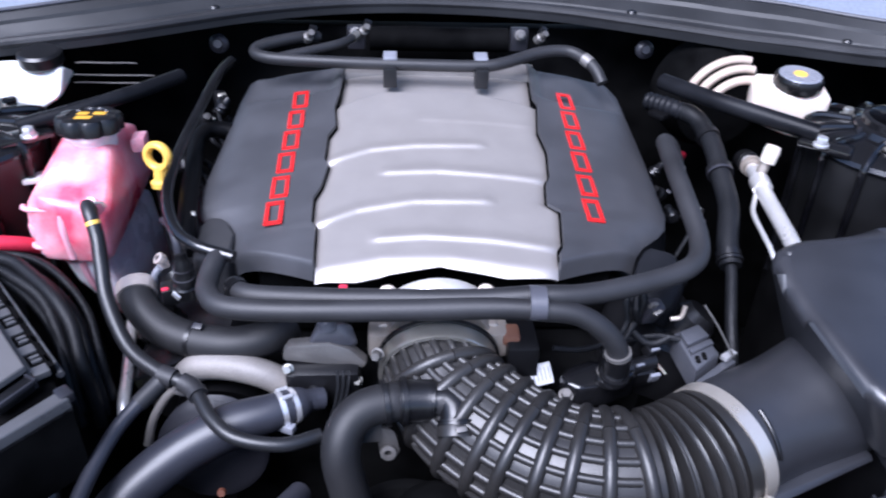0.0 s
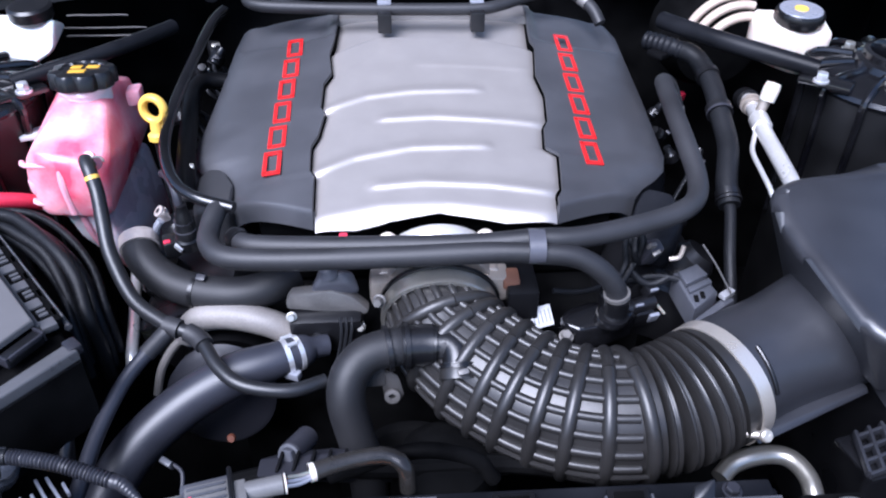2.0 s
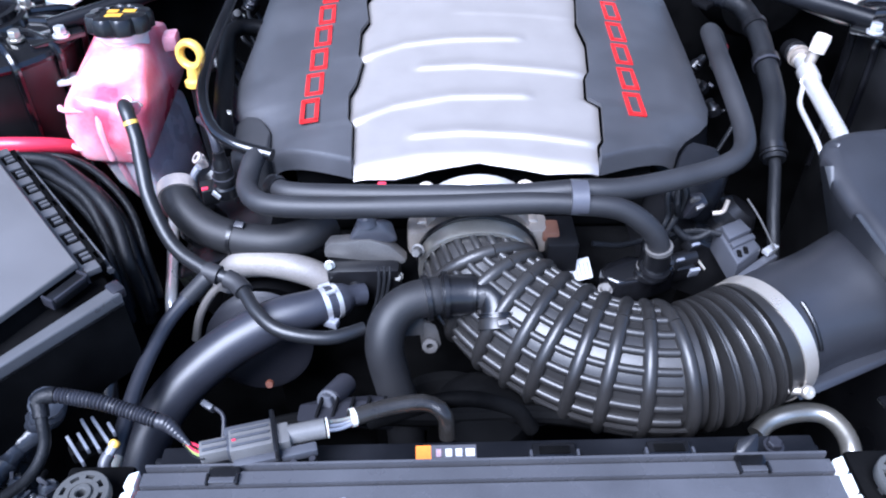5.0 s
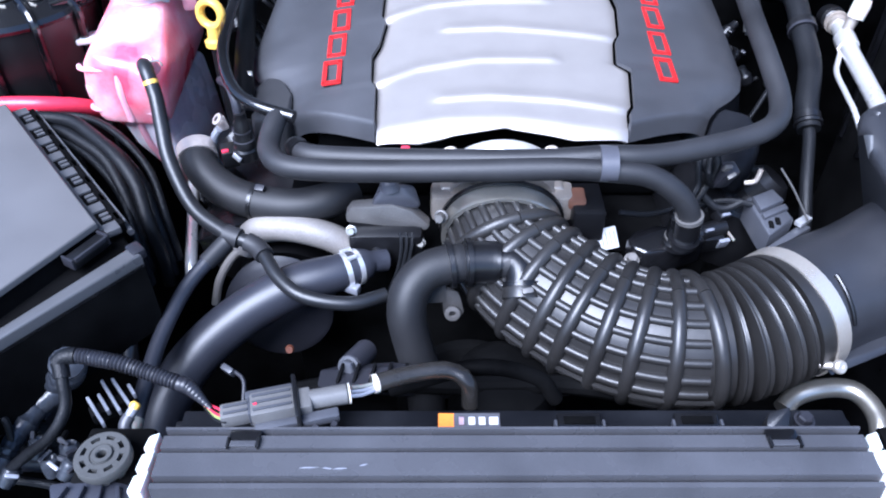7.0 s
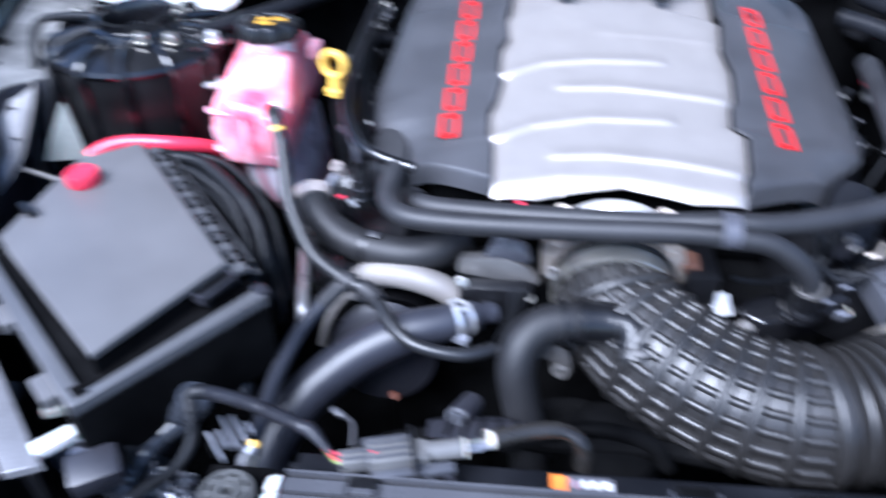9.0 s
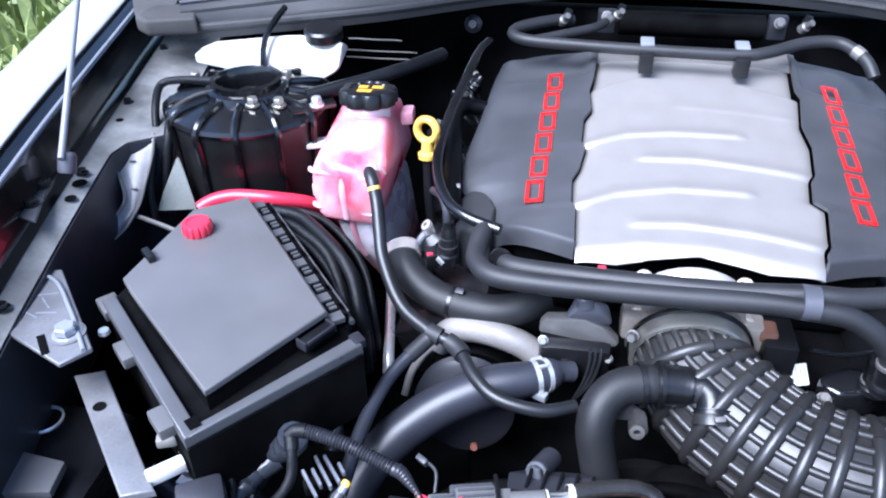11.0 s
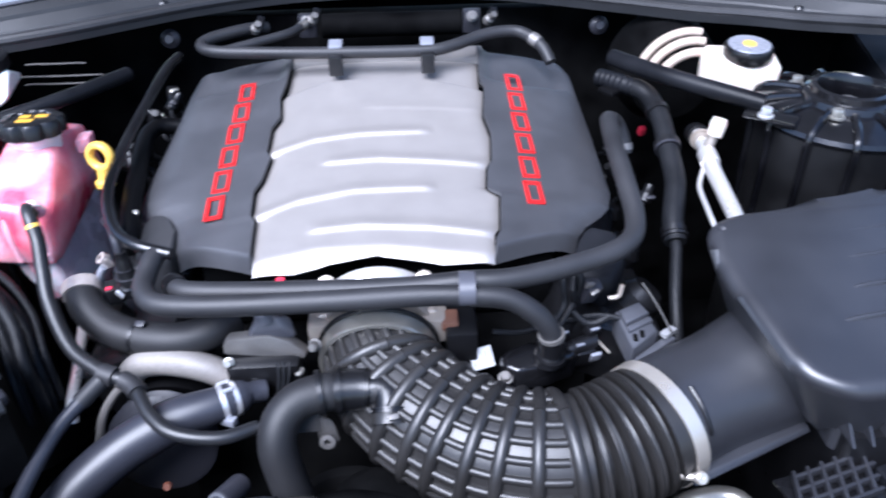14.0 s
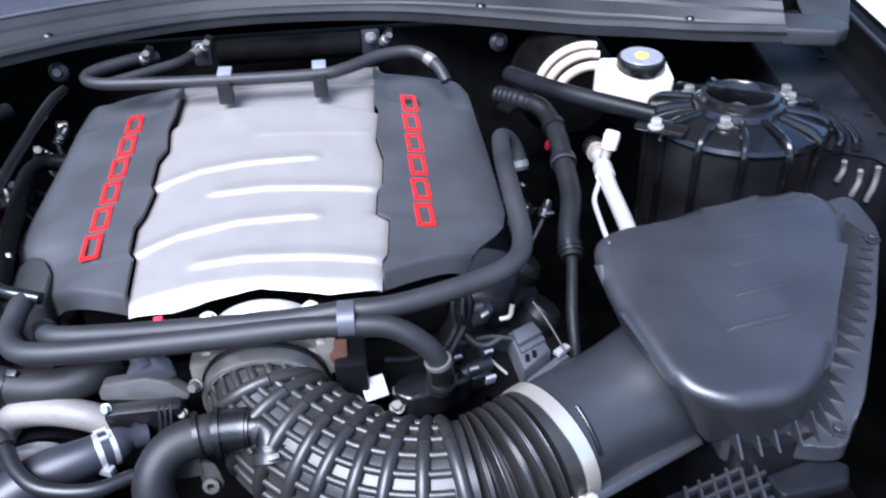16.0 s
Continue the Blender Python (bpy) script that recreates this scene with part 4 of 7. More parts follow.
hose("refrigerant_line", [(0.404, 0.818, 0.855), (0.392, 0.795, 0.853), (0.381, 0.769, 0.850), (0.376, 0.727, 0.848), (0.374, 0.694, 0.844), (0.38, 0.66, 0.82)], 0.003, "thin bent aluminium line beside the refrigerant pipe", M_PIPE, "pipe")
hose("suction_pipe", [(0.285, 0.472, 0.640), (0.299, 0.483, 0.645), (0.318, 0.488, 0.65), (0.344, 0.491, 0.65), (0.362, 0.484, 0.65), (0.371, 0.463, 0.648), (0.370, 0.440, 0.64), (0.368, 0.42, 0.61)], 0.0100, "silver refrigerant pipe below the air duct", M_ZINC, "pipe")
hose("positive_cable", [(-0.578, 0.712, 0.822), (-0.565, 0.720, 0.829), (-0.537, 0.728, 0.834), (-0.485, 0.733, 0.832), (-0.45, 0.755, 0.815), (-0.43, 0.79, 0.78), (-0.42, 0.82, 0.73)], 0.0088, "thick red battery cable behind the fuse box", M_REDP, "cable")
hose("fuse_box_loom", [(-0.515, 0.695, 0.835), (-0.475, 0.691, 0.842), (-0.440, 0.683, 0.844), (-0.417, 0.668, 0.842), (-0.376, 0.631, 0.835), (-0.353, 0.604, 0.820), (-0.340, 0.576, 0.800), (-0.336, 0.573, 0.775), (-0.335, 0.572, 0.72)], 0.0068, "black taped wiring loom along the fuse box", M_WIRE, "wiring loom")
hose("fuse_box_loom", [(-0.50, 0.69, 0.828), (-0.452, 0.678, 0.835), (-0.422, 0.661, 0.833), (-0.393, 0.640, 0.826), (-0.372, 0.612, 0.810), (-0.356, 0.585, 0.785), (-0.350, 0.57, 0.74)], 0.0062, "black taped wiring loom along the fuse box", M_WIRE, "wiring loom")
for dx, dy, dz, r in ((0.010, 0.010, -0.016, 0.0052), (-0.006, -0.012, -0.010, 0.0046), (0.016, 0.018, -0.004, 0.0040)):
    hose("fuse_box_loom", [(x + dx, y + dy, z + dz) for x, y, z in ((-0.515, 0.695, 0.832), (-0.470, 0.690, 0.838), (-0.435, 0.679, 0.838), (-0.398, 0.652, 0.832), (-0.366, 0.618, 0.816), (-0.348, 0.583, 0.79), (-0.342, 0.572, 0.74))], r, "thin black taped wiring loom along the fuse box", M_WIRE, "wiring loom", seg=12)
corr = lambda s: 1.0 + 0.13 * math.sin(s * 2 * math.pi / 0.0028)
hose("corrugated_loom", [(-0.341, 0.374, 0.832), (-0.336, 0.3765, 0.8355), (-0.324, 0.377, 0.836), (-0.295, 0.372, 0.834), (-0.275, 0.368, 0.829), (-0.250, 0.361, 0.824), (-0.244, 0.360, 0.822), (-0.235, 0.354, 0.817), (-0.226, 0.347, 0.812)], 0.0056, "corrugated black wiring conduit with a taped end over the radiator hose", M_CONN, "wiring loom",
     rfun=lambda s: corr(s) if s < 0.095 else (1.02 + 0.03 * math.sin(s * 1900)) * (1 - 0.62 * smoothstep((s - 0.100) / 0.028)), step=0.0005, seg=12, ends=((0.055, 0.022, M_WIRE, "tape", 1.12), (0.13, 0.006, M_WIRE, "tape", 1.08)))
hose("corrugated_loom", [(-0.341, 0.376, 0.834), (-0.338, 0.370, 0.829), (-0.336, 0.362, 0.822), (-0.335, 0.354, 0.810), (-0.339, 0.344, 0.800), (-0.352, 0.338, 0.785), (-0.369, 0.338, 0.770), (-0.39, 0.338, 0.75)], 0.0044, "taped black wiring loom dropping beside the headlamp", M_WIRE, "wiring loom", seg=12, ends=((0.07, 0.012, M_WIRE, "tape", 1.35),))
hose("headlamp_loom", [(-0.50, 0.39, 0.73), (-0.455, 0.372, 0.722), (-0.42, 0.366, 0.72), (-0.385, 0.364, 0.72), (-0.35, 0.362, 0.715), (-0.33, 0.38, 0.69)], 0.0105, "thick dark wiring sleeve low beside the radiator", M_SATIN, "wiring loom")
hose("headlamp_loom", [(-0.48, 0.47, 0.71), (-0.445, 0.445, 0.722), (-0.42, 0.425, 0.73), (-0.40, 0.395, 0.725), (-0.38, 0.372, 0.70)], 0.0085, "dark taped loom low beside the radiator", M_WIRE, "wiring loom")
hose("headlamp_wire", [(-0.44, 0.35, 0.715), (-0.41, 0.345, 0.722), (-0.38, 0.343, 0.718), (-0.35, 0.345, 0.70)], 0.0035, "thin grey wire low beside the radiator", M_WIRE, "wire", seg=8)
for x, y, z, a in ((-0.425, 0.432, 0.735, 30), (-0.40, 0.405, 0.732, -15), (-0.435, 0.395, 0.725, 50)):
    c = thing("loom_connector", (x, y, z - 0.01), "dark blue-grey wiring connector beside the radiator", "connector", "loom connectors")
    part("shell", box(x, y, z, 0.026, 0.018, 0.016, 0.003, (15, 10, a)), M_CONN, c)
    part("latch", box(x + 0.004, y - 0.006, z + 0.008, 0.014, 0.006, 0.006, 0.001, (15, 10, a)), M_GREY, c)
    part("lead", sweep([(x - 0.012, y + 0.006, z - 0.002), (x - 0.028, y + 0.015, z - 0.01), (x - 0.035, y + 0.03, z - 0.03)], 0.0045, 8, 0.006), M_WIRE, c)

# ---- intake: throttle body, duct, air box ----
tb = thing("throttle_body", (0, 0.61, 0.72), "cast aluminium throttle body with a dark actuator", "throttle body")
part("housing", lathe([(0.046, 0), (0.060, 0), (0.062, 0.01), (0.062, 0.024), (0.056, 0.028), (0.048, 0.028)], (0.003, 0.606, 0.779), (-88, 0, 0), 40), M_ALU, tb)
part("flange", prism(rounded([(-0.063, -0.028), (0.063, -0.028), (0.063, 0.028), (-0.063, 0.028)], 0.008), 0, 0.014, 0.002, m=pose(0.003, 0.624, 0.784, 88, 0, 0)), M_ALU, tb)
part("manifold_ring", lathe([(0.040, 0.006), (0.046, 0.002), (0.047, 0.0), (0.052, 0.0), (0.053, 0.004), (0.0565, 0.004), (0.0575, 0.0), (0.060, 0.0), (0.062, 0.004), (0.062, 0.012), (0.044, 0.014)], (0.004, 0.642, 0.786), (-78, 0, 0), 40), M_PIPE, tb, "machined ring")
for x, z in ((-0.048, 0.834), (0.052, 0.835)):
    bolt((x, 0.634, z), (0, -0.6, 0.8), tb, 0.0070, 0.009, material=M_ALU)
part("actuator", box(0.087, 0.606, 0.778, 0.032, 0.05, 0.052, 0.004), M_BLACK, tb)
part("actuator_cap", box(0.076, 0.606, 0.803, 0.018, 0.024, 0.012, 0.004), M_BROWN, tb, "brown plastic cap")
ring_b = lathe([(0.0560, -0.010), (0.0600, -0.0095), (0.0606, -0.007), (0.0600, -0.005), (0.0600, 0.0085), (0.0560, 0.009)], (0.003, 0.588, 0.776), (-79, 0, 0), 44)
part("hose_clamp", ring_b, M_ZINC, tb, "tan-tinted steel band clamp")
part("rim", lathe([(0.058, -0.003), (0.0625, -0.002), (0.0625, 0.002), (0.058, 0.003)], (0.003, 0.598, 0.778), (-79, 0, 0), 44), M_BLACK, tb)
for sx in (-1, 1):
    part("shoulder", box(0.003 + sx * 0.056, 0.612, 0.795, 0.03, 0.03, 0.03, 0.006), M_ALU, tb)
bolt((-0.057, 0.575, 0.806), (-0.3, -1, 0.4), tb, 0.0050, 0.009, "clamp_screw", M_CAST)

DUCT = [(0.003, 0.602, 0.779), (0.004, 0.580, 0.775), (0.016, 0.555, 0.764), (0.047, 0.523, 0.754), (0.095, 0.489, 0.746), (0.146, 0.472, 0.745), (0.198, 0.471, 0.749), (0.247, 0.487, 0.757), (0.270, 0.498, 0.760)]
duct = thing("intake_duct", (0.13, 0.5, 0.69), "black ribbed rubber intake duct between throttle and air box", "air duct")
dl = smooth_line(DUCT, 0.0008)
cum = [0.0]
for p, q in zip(dl, dl[1:]):
    cum.append(cum[-1] + (q - p).length)
S = cum[-1]


def duct_r(s):
    base = 0.0520 + 0.0055 * smoothstep(s / (0.3 * S))
    if 0.745 * S < s < 0.93 * S:
        ph = (s - 0.745 * S) / (0.185 * S) * 5 % 1.0
        q = min(ph, 1 - ph)
        base += 0.0145 * smoothstep((q - 0.06) / 0.28) - 0.0016 * math.exp(-((q - 0.5) / 0.09) ** 2) - 0.0105
    return base


def duct_frame(s):
    i = min(range(len(cum)), key=lambda k: abs(cum[k] - s))
    i = min(max(i, 1), len(dl) - 2)
    t = (dl[i + 1] - dl[i - 1]).normalized()
    up = (Vector((0, 0, 1)) - t * t.z).normalized()
    return dl[i], t, up, t.cross(up)


part("tube", sweep(dl, 1.0, 48, rfun=lambda s: duct_r(s), raw=True), M_DUCT, duct)


DUCT_LEAN = {0.245: 0.004, 0.325: 0.004, 0.55: -0.004, 0.70: 0.008}


def duct_hoop(s0, r_extra, rad, tilt=0.0):
    p, t, up, side = duct_frame(s0)
    pts = []
    for k in range(33):
        a = 2 * math.pi * k / 32
        pts.append(p + (up * math.cos(a) + side * math.sin(a)) * (duct_r(s0) + r_extra) + t * tilt * math.sin(a))
    return sweep(pts, rad, 14, raw=True)


for f in (0.088, 0.165, 0.245, 0.325, 0.40, 0.473, 0.55, 0.625, 0.70):
    part("hoop_rib", duct_hoop(f * S, 0.0014, 0.0066, DUCT_LEAN[f] if f in DUCT_LEAN else 0.0), M_DUCT, duct)
for k in range(22):
    a = 2 * math.pi * (k + 0.7) / 22
    pts = []
    f = 0.042
    while f <= 0.70:
        p, t, up, side = duct_frame(f * S)
        pts.append(p + (up * math.cos(a) + side * math.sin(a)) * (duct_r(f * S) + 0.0008))
        f += 0.0125
    part("long_rib", sweep(pts, 0.0040, 12, raw=True), M_DUCT, duct)
pts = []
for f in np.linspace(0.19, 0.715, 70):
    p, t, up, side = duct_frame(f * S)
    a = radians(101)
    pts.append(p + (up * math.cos(a) + side * math.sin(a)) * (duct_r(f * S) + 0.0045))
part("mould_seam", sweep(pts, 0.0022, 6, raw=True), M_DUCT, duct)
part("end_cuff", sweep([duct_frame(f * S)[0] for f in (0.93, 0.95, 0.97, 0.999)], 0.0605, 44, raw=True), M_DUCT, duct)
p, t, up, side = duct_frame(0.972 * S)
part("hose_clamp", sweep([p - t * 0.0072, p + t * 0.0072], 0.0622, 48, raw=True), M_CLAMP, duct, "bright steel band clamp")
q = Vector((0.284, 0.431, 0.757))
part("clamp_screw", sweep([q + Vector((-0.014, 0.006, -0.004)), q + Vector((0.004, -0.002, 0.001))], 0.0036, 12, raw=True), M_CLAMP, duct)
part("clamp_bolt", lathe([(0, 0), (0.0062, 0), (0.0062, 0.004), (0.005, 0.0055), (0, 0.0055)], q, aim(q, (0.3, -0.8, 0.6)), 16), M_CLAMP, duct)
part("port", sweep([(-0.012, 0.519, 0.797), (0.006, 0.519, 0.797), (0.014, 0.511, 0.795), (0.015, 0.499, 0.787)], 0.0150, 20), M_BLACK, duct)
part("port_clamp", lathe([(0.0155, 0.0), (0.0186, 0.0004), (0.0186, 0.0016), (0.0176, 0.002), (0.0176, 0.0034), (0.0186, 0.0038), (0.0186, 0.0050), (0.0155, 0.0054)], (0.015, 0.4975, 0.786), aim((0, 0, 0), (0.0, 0.75, 0.6)), 28), M_BLACK, duct, "black hose clamp")
part("clamp_screw", box(0.018, 0.482, 0.798, 0.010, 0.005, 0.004, 0.001, (30, 0, 15)), M_CAST, duct)
part("port_seat", lathe([(0.018, 0), (0.0175, 0.01), (0.0155, 0.014), (0, 0.014)], (0.015, 0.490, 0.780), aim((0, 0, 0), (0.0, 0.75, 0.6)), 24), M_DUCT, duct)

ab = thing("air_filter_box", (0.45, 0.56, 0.60), "satin black plastic air filter box with a broad intake neck", "air box")
LID = [(0.318, 0.560), (0.323, 0.632), (0.358, 0.652), (0.490, 0.664), (0.577, 0.690), (0.610, 0.660), (0.594, 0.608), (0.520, 0.499), (0.465, 0.420), (0.383, 0.418), (0.348, 0.440)]


def slab(outline, zf, z0, bevel, shrink, m=None):
    """A plate whose top lies on a slope zf(x, y)."""
    b = prism(outline, 0.0, 1.0, 0.0, shrink)
    top = [v for v in b.verts if v.co.z > 0.5]
    for v in b.verts:
        v.co.z = zf(v.co.x, v.co.y) if v.co.z > 0.5 else z0
    es = [e for e in b.edges if all(v in top for v in e.verts)]
    bmesh.ops.bevel(b, geom=es, offset=bevel, segments=4, affect="EDGES", profile=0.55)
    return b


lid_z = lambda x, y: 0.898 - 0.16 * (0.66 - y)
lidb = prism(rounded(LID, 0.034, 6), 0.0, 1.0, 0.0, 0.03)
for v in lidb.verts:
    if v.co.z > 0.5:
        v.co.z = lid_z(v.co.x, v.co.y)
    else:
        v.co.x += 0.055 * smoothstep((0.46 - v.co.x) / 0.10) + 0.012 * smoothstep((v.co.x - 0.50) / 0.05)
        v.co.z = 0.775
        v.co.y += 0.035 * smoothstep((0.47 - v.co.y) / 0.05)
tp = [e for e in lidb.edges if all(abs(v.co.z - lid_z(v.co.x, v.co.y)) < 1e-5 for v in e.verts)]
bmesh.ops.bevel(lidb, geom=tp, offset=0.020, segments=6, affect="EDGES", profile=0.5)
part("lid", lidb, M_BOX, ab)
for x0, y0, x1, y1 in ((0.436, 0.637, 0.556, 0.653), (0.432, 0.605, 0.560, 0.623), (0.437, 0.573, 0.548, 0.588), (0.434, 0.537, 0.521, 0.549), (0.414, 0.500, 0.496, 0.511)):
    q = [Vector((x0 + (x1 - x0) * f, y0 + (y1 - y0) * f, lid_z(0, y0 + (y1 - y0) * f) - 0.0018 - 0.0030 * (2 * f - 1) ** 4)) for f in np.linspace(0, 1, 9)]
    part("lid_rib", sweep(q, 0.0026, 8, raw=True), M_BOX, ab)
BASE = [(0.47, 0.47), (0.41, 0.66), (0.60, 0.712), (0.676, 0.734), (0.676, 0.669), (0.607, 0.560), (0.548, 0.470), (0.528, 0.452), (0.517, 0.437), (0.497, 0.438), (0.470, 0.446)]
flange_z = lambda x, y: lid_z(x, y) - 0.085 + 0.027 * smoothstep((x - 0.51) / 0.08)
part("flange", slab(rounded(BASE, 0.02), flange_z, 0.76, 0.002, 0.0), M_BOX, ab)
part("base", prism(rounded([(0.42, 0.46), (0.42, 0.65), (0.58, 0.70), (0.64, 0.70), (0.65, 0.665), (0.588, 0.572), (0.51, 0.46), (0.48, 0.445), (0.42, 0.445)], 0.03), 0.50, 0.78, 0.0), M_BLACK, ab)
part("lid_wall", prism(rounded([(0.415, 0.46), (0.42, 0.645), (0.555, 0.665), (0.585, 0.63), (0.575, 0.585), (0.52, 0.492), (0.497, 0.463), (0.47, 0.456), (0.43, 0.455)], 0.02), 0.75, 0.848, 0.0), M_BOX, ab)
# webs between lid wall and flange
web_line = smooth_line([(0.400, 0.446, 0), (0.453, 0.449, 0), (0.493, 0.455, 0), (0.517, 0.466, 0), (0.560, 0.524, 0), (0.600, 0.582, 0), (0.640, 0.645, 0), (0.652, 0.675, 0)], 0.0150)
for i in range(1, len(web_line) - 1):
    q, d = web_line[i], (web_line[i + 1] - web_line[i - 1]).normalized()
    n = Vector((d.y, -d.x, 0))
    z = flange_z(q.x, q.y)
    w = bmesh.new()
    c = [q - n * 0.024 + Vector((0, 0, z)), q + n * 0.012 + Vector((0, 0, z)), q - n * 0.024 + Vector((0, 0, z + (0.021 if q.x > 0.53 else 0.036)))]
    f = [[w.verts.new(v + d * s) for v in c] for s in (-0.0012, 0.0012)]
    w.faces.new(f[0]), w.faces.new(f[1][::-1])
    for k in range(3):
        w.faces.new((f[0][k], f[0][(k + 1) % 3], f[1][(k + 1) % 3], f[1][k]))
    part("web", w, M_BOX, ab)
part("neck", sweep([(0.268, 0.498, 0.760), (0.30, 0.513, 0.763), (0.35, 0.532, 0.768), (0.41, 0.556, 0.778), (0.44, 0.57, 0.78)], 0.0575, 44, 0.01, rfun=lambda s: 1 + 0.12 * smoothstep((s - 0.05) / 0.1)), M_BOX, ab)
nd = Vector((0.082, 0.034, 0.008)).normalized()
nu = (Vector((0, 0, 1)) - nd * nd.z).normalized()
ns = nd.cross(nu)
part("neck_rib", sweep([Vector((0.2795, 0.5035, 0.7615)) + (nu * math.cos(a) + ns * math.sin(a)) * 0.0580 for a in np.linspace(0.35, 1.15, 12)], 0.0022, 10, raw=True), M_BLACK, ab)
lat = thing("airbox_bracket", (0.45, 0.44, 0.68), "black latticed plastic bracket below the air box", "bracket")
for k in range(6):
    part("slat", box(0.365 + 0.0145 * k, 0.411 + 0.0045 * k, 0.752, 0.0032, 0.046, 0.008, 0.0008, (0, 0, -12)), M_BOX, lat)
for k in range(4):
    part("rail", box(0.401 + 0.003 * k, 0.400 + 0.0135 * k, 0.751, 0.084, 0.0032, 0.008, 0.0008, (0, 0, 17)), M_BOX, lat)
part("lattice_floor", box(0.402, 0.421, 0.742, 0.086, 0.048, 0.004, 0.001, (0, 0, 14)), M_BLACK, lat)
part("arm", hull([(x, y, z) for x, y in ((0.445, 0.436), (0.505, 0.452), (0.525, 0.436), (0.515, 0.418), (0.45, 0.412)) for z in (0.738, 0.754)], 0.005, 3), M_SHELF, lat)
part("neck_flange", hull([(0.278, 0.436, 0.748), (0.284, 0.432, 0.742), (0.405, 0.482, 0.758), (0.408, 0.480, 0.751), (0.30, 0.47, 0.748), (0.40, 0.51, 0.754)], 0.001, 1), M_BOX, ab)
for x, y in ((0.516, 0.452), (0.658, 0.655)):
    bolt((x, y, flange_z(x, y)), (0, 0, 1), ab, 0.006, 0.006, "screw", M_CONN)

# ---- coolant tank, dipstick ----
tank = thing("coolant_tank", (-0.40, 0.8, 0.70), "translucent plastic coolant tank filled with pink coolant", "coolant tank")
part("upper_body", hull([(-0.442, 0.754, 0.870), (-0.441, 0.742, 0.845), (-0.432, 0.735, 0.808), (-0.358, 0.733, 0.803), (-0.346, 0.735, 0.878), (-0.357, 0.722, 0.86), (-0.425, 0.735, 0.885), (-0.352, 0.915, 0.832), (-0.366, 0.915, 0.893), (-0.432, 0.86, 0.903), (-0.445, 0.90, 0.88), (-0.40, 0.93, 0.89), (-0.44, 0.92, 0.82), (-0.412, 0.812, 0.912), (-0.366, 0.812, 0.910), (-0.412, 0.862, 0.916), (-0.368, 0.862, 0.914)], 0.008, 3), M_PINK, tank)
part("lower_body", hull([(-0.421, 0.750, 0.81), (-0.372, 0.742, 0.81), (-0.410, 0.756, 0.765), (-0.386, 0.765, 0.72), (-0.352, 0.775, 0.67), (-0.362, 0.748, 0.74), (-0.340, 0.77, 0.68), (-0.358, 0.90, 0.81), (-0.335, 0.89, 0.66), (-0.42, 0.90, 0.81), (-0.39, 0.9, 0.66)], 0.008, 3), M_HAZE, tank, "hazy lilac lower half, red towards the foot")
part("lower_rib", sweep([(-0.396, 0.7445, 0.808), (-0.392, 0.749, 0.772), (-0.384, 0.754, 0.745)], 0.0040, 10), M_FROST, tank)
part("seam_band", hull([(x, y, z) for x, y in ((-0.4425, 0.7455), (-0.437, 0.7375), (-0.361, 0.7265), (-0.353, 0.733), (-0.37, 0.75), (-0.43, 0.76)) for z in (0.834, 0.851)], 0.003, 2), M_FROST, tank, "pale frosted band round the front")
for z, y in ((0.872, 0.7335), (0.823, 0.7345)):
    part("moulded_band", sweep([(-0.441, y + 0.0115, z), (-0.434, y + 0.0035, z), (-0.395, y + 0.0005, z), (-0.362, y - 0.004, z - 0.002)], 0.0028, 10, 0.006), M_FROST, tank)
part("moulded_rib", sweep([(-0.398, 0.7345, 0.868), (-0.398, 0.7315, 0.848), (-0.397, 0.7345, 0.812)], 0.005, 10), M_FROST, tank)
part("filler_ear", hull([(x, y, z) for x, y in ((-0.352, 0.845), (-0.336, 0.85), (-0.338, 0.875), (-0.354, 0.87)) for z in (0.885, 0.904)], 0.005, 2), M_FROST, tank)
part("neck", lathe([(0.026, 0.88), (0.026, 0.915), (0.030, 0.917), (0.030, 0.922), (0, 0.922)], (-0.388, 0.835, 0), (0, 0, 0), 28), M_HAZE, tank)
cap = part("cap", lathe([(0.033, 0), (0.0365, 0.002), (0.0365, 0.015), (0.034, 0.019), (0.024, 0.0205), (0.022, 0.0185), (0, 0.0185)], (-0.388, 0.834, 0.920), (-6, 0, 0), 64, lobes=8, depth=0.14), M_BLACK, tank, "black ribbed pressure cap")
for dx, dy, sx, sy in ((-0.002, -0.008, 0.018, 0.010), (-0.007, 0.007, 0.012, 0.009), (0.011, 0.008, 0.014, 0.009)):
    q = part("print", box(-0.388 + dx, 0.8345 + dy, 0.9388 + dy * -0.10, sx, sy, 0.001, 0.0002, (-6, 0, 0)), M_ORANGE, cap, "amber warning print")
part("bracket_tab", box(-0.453, 0.818, 0.868, 0.034, 0.022, 0.006, 0.002, (0, 0, 20)), M_WHITE, tank)
part("nipple", lathe([(0.008, 0), (0.006, 0.014), (0.0075, 0.016), (0.006, 0.02), (0, 0.02)], (-0.356, 0.727, 0.879), (40, 0, 0), 14), M_FROST, tank)
part("nipple_clip", sweep([(-0.350, 0.708, 0.897), (-0.340, 0.706, 0.899), (-0.335, 0.700, 0.897)], 0.0012, 6, 0.004), M_CAST, tank)

dip = thing("oil_dipstick", (-0.307, 0.80, 0.80), "yellow plastic oil dipstick handle with a ring", "dipstick")
b = bmesh.new()
R, r = 0.0135, 0.0048
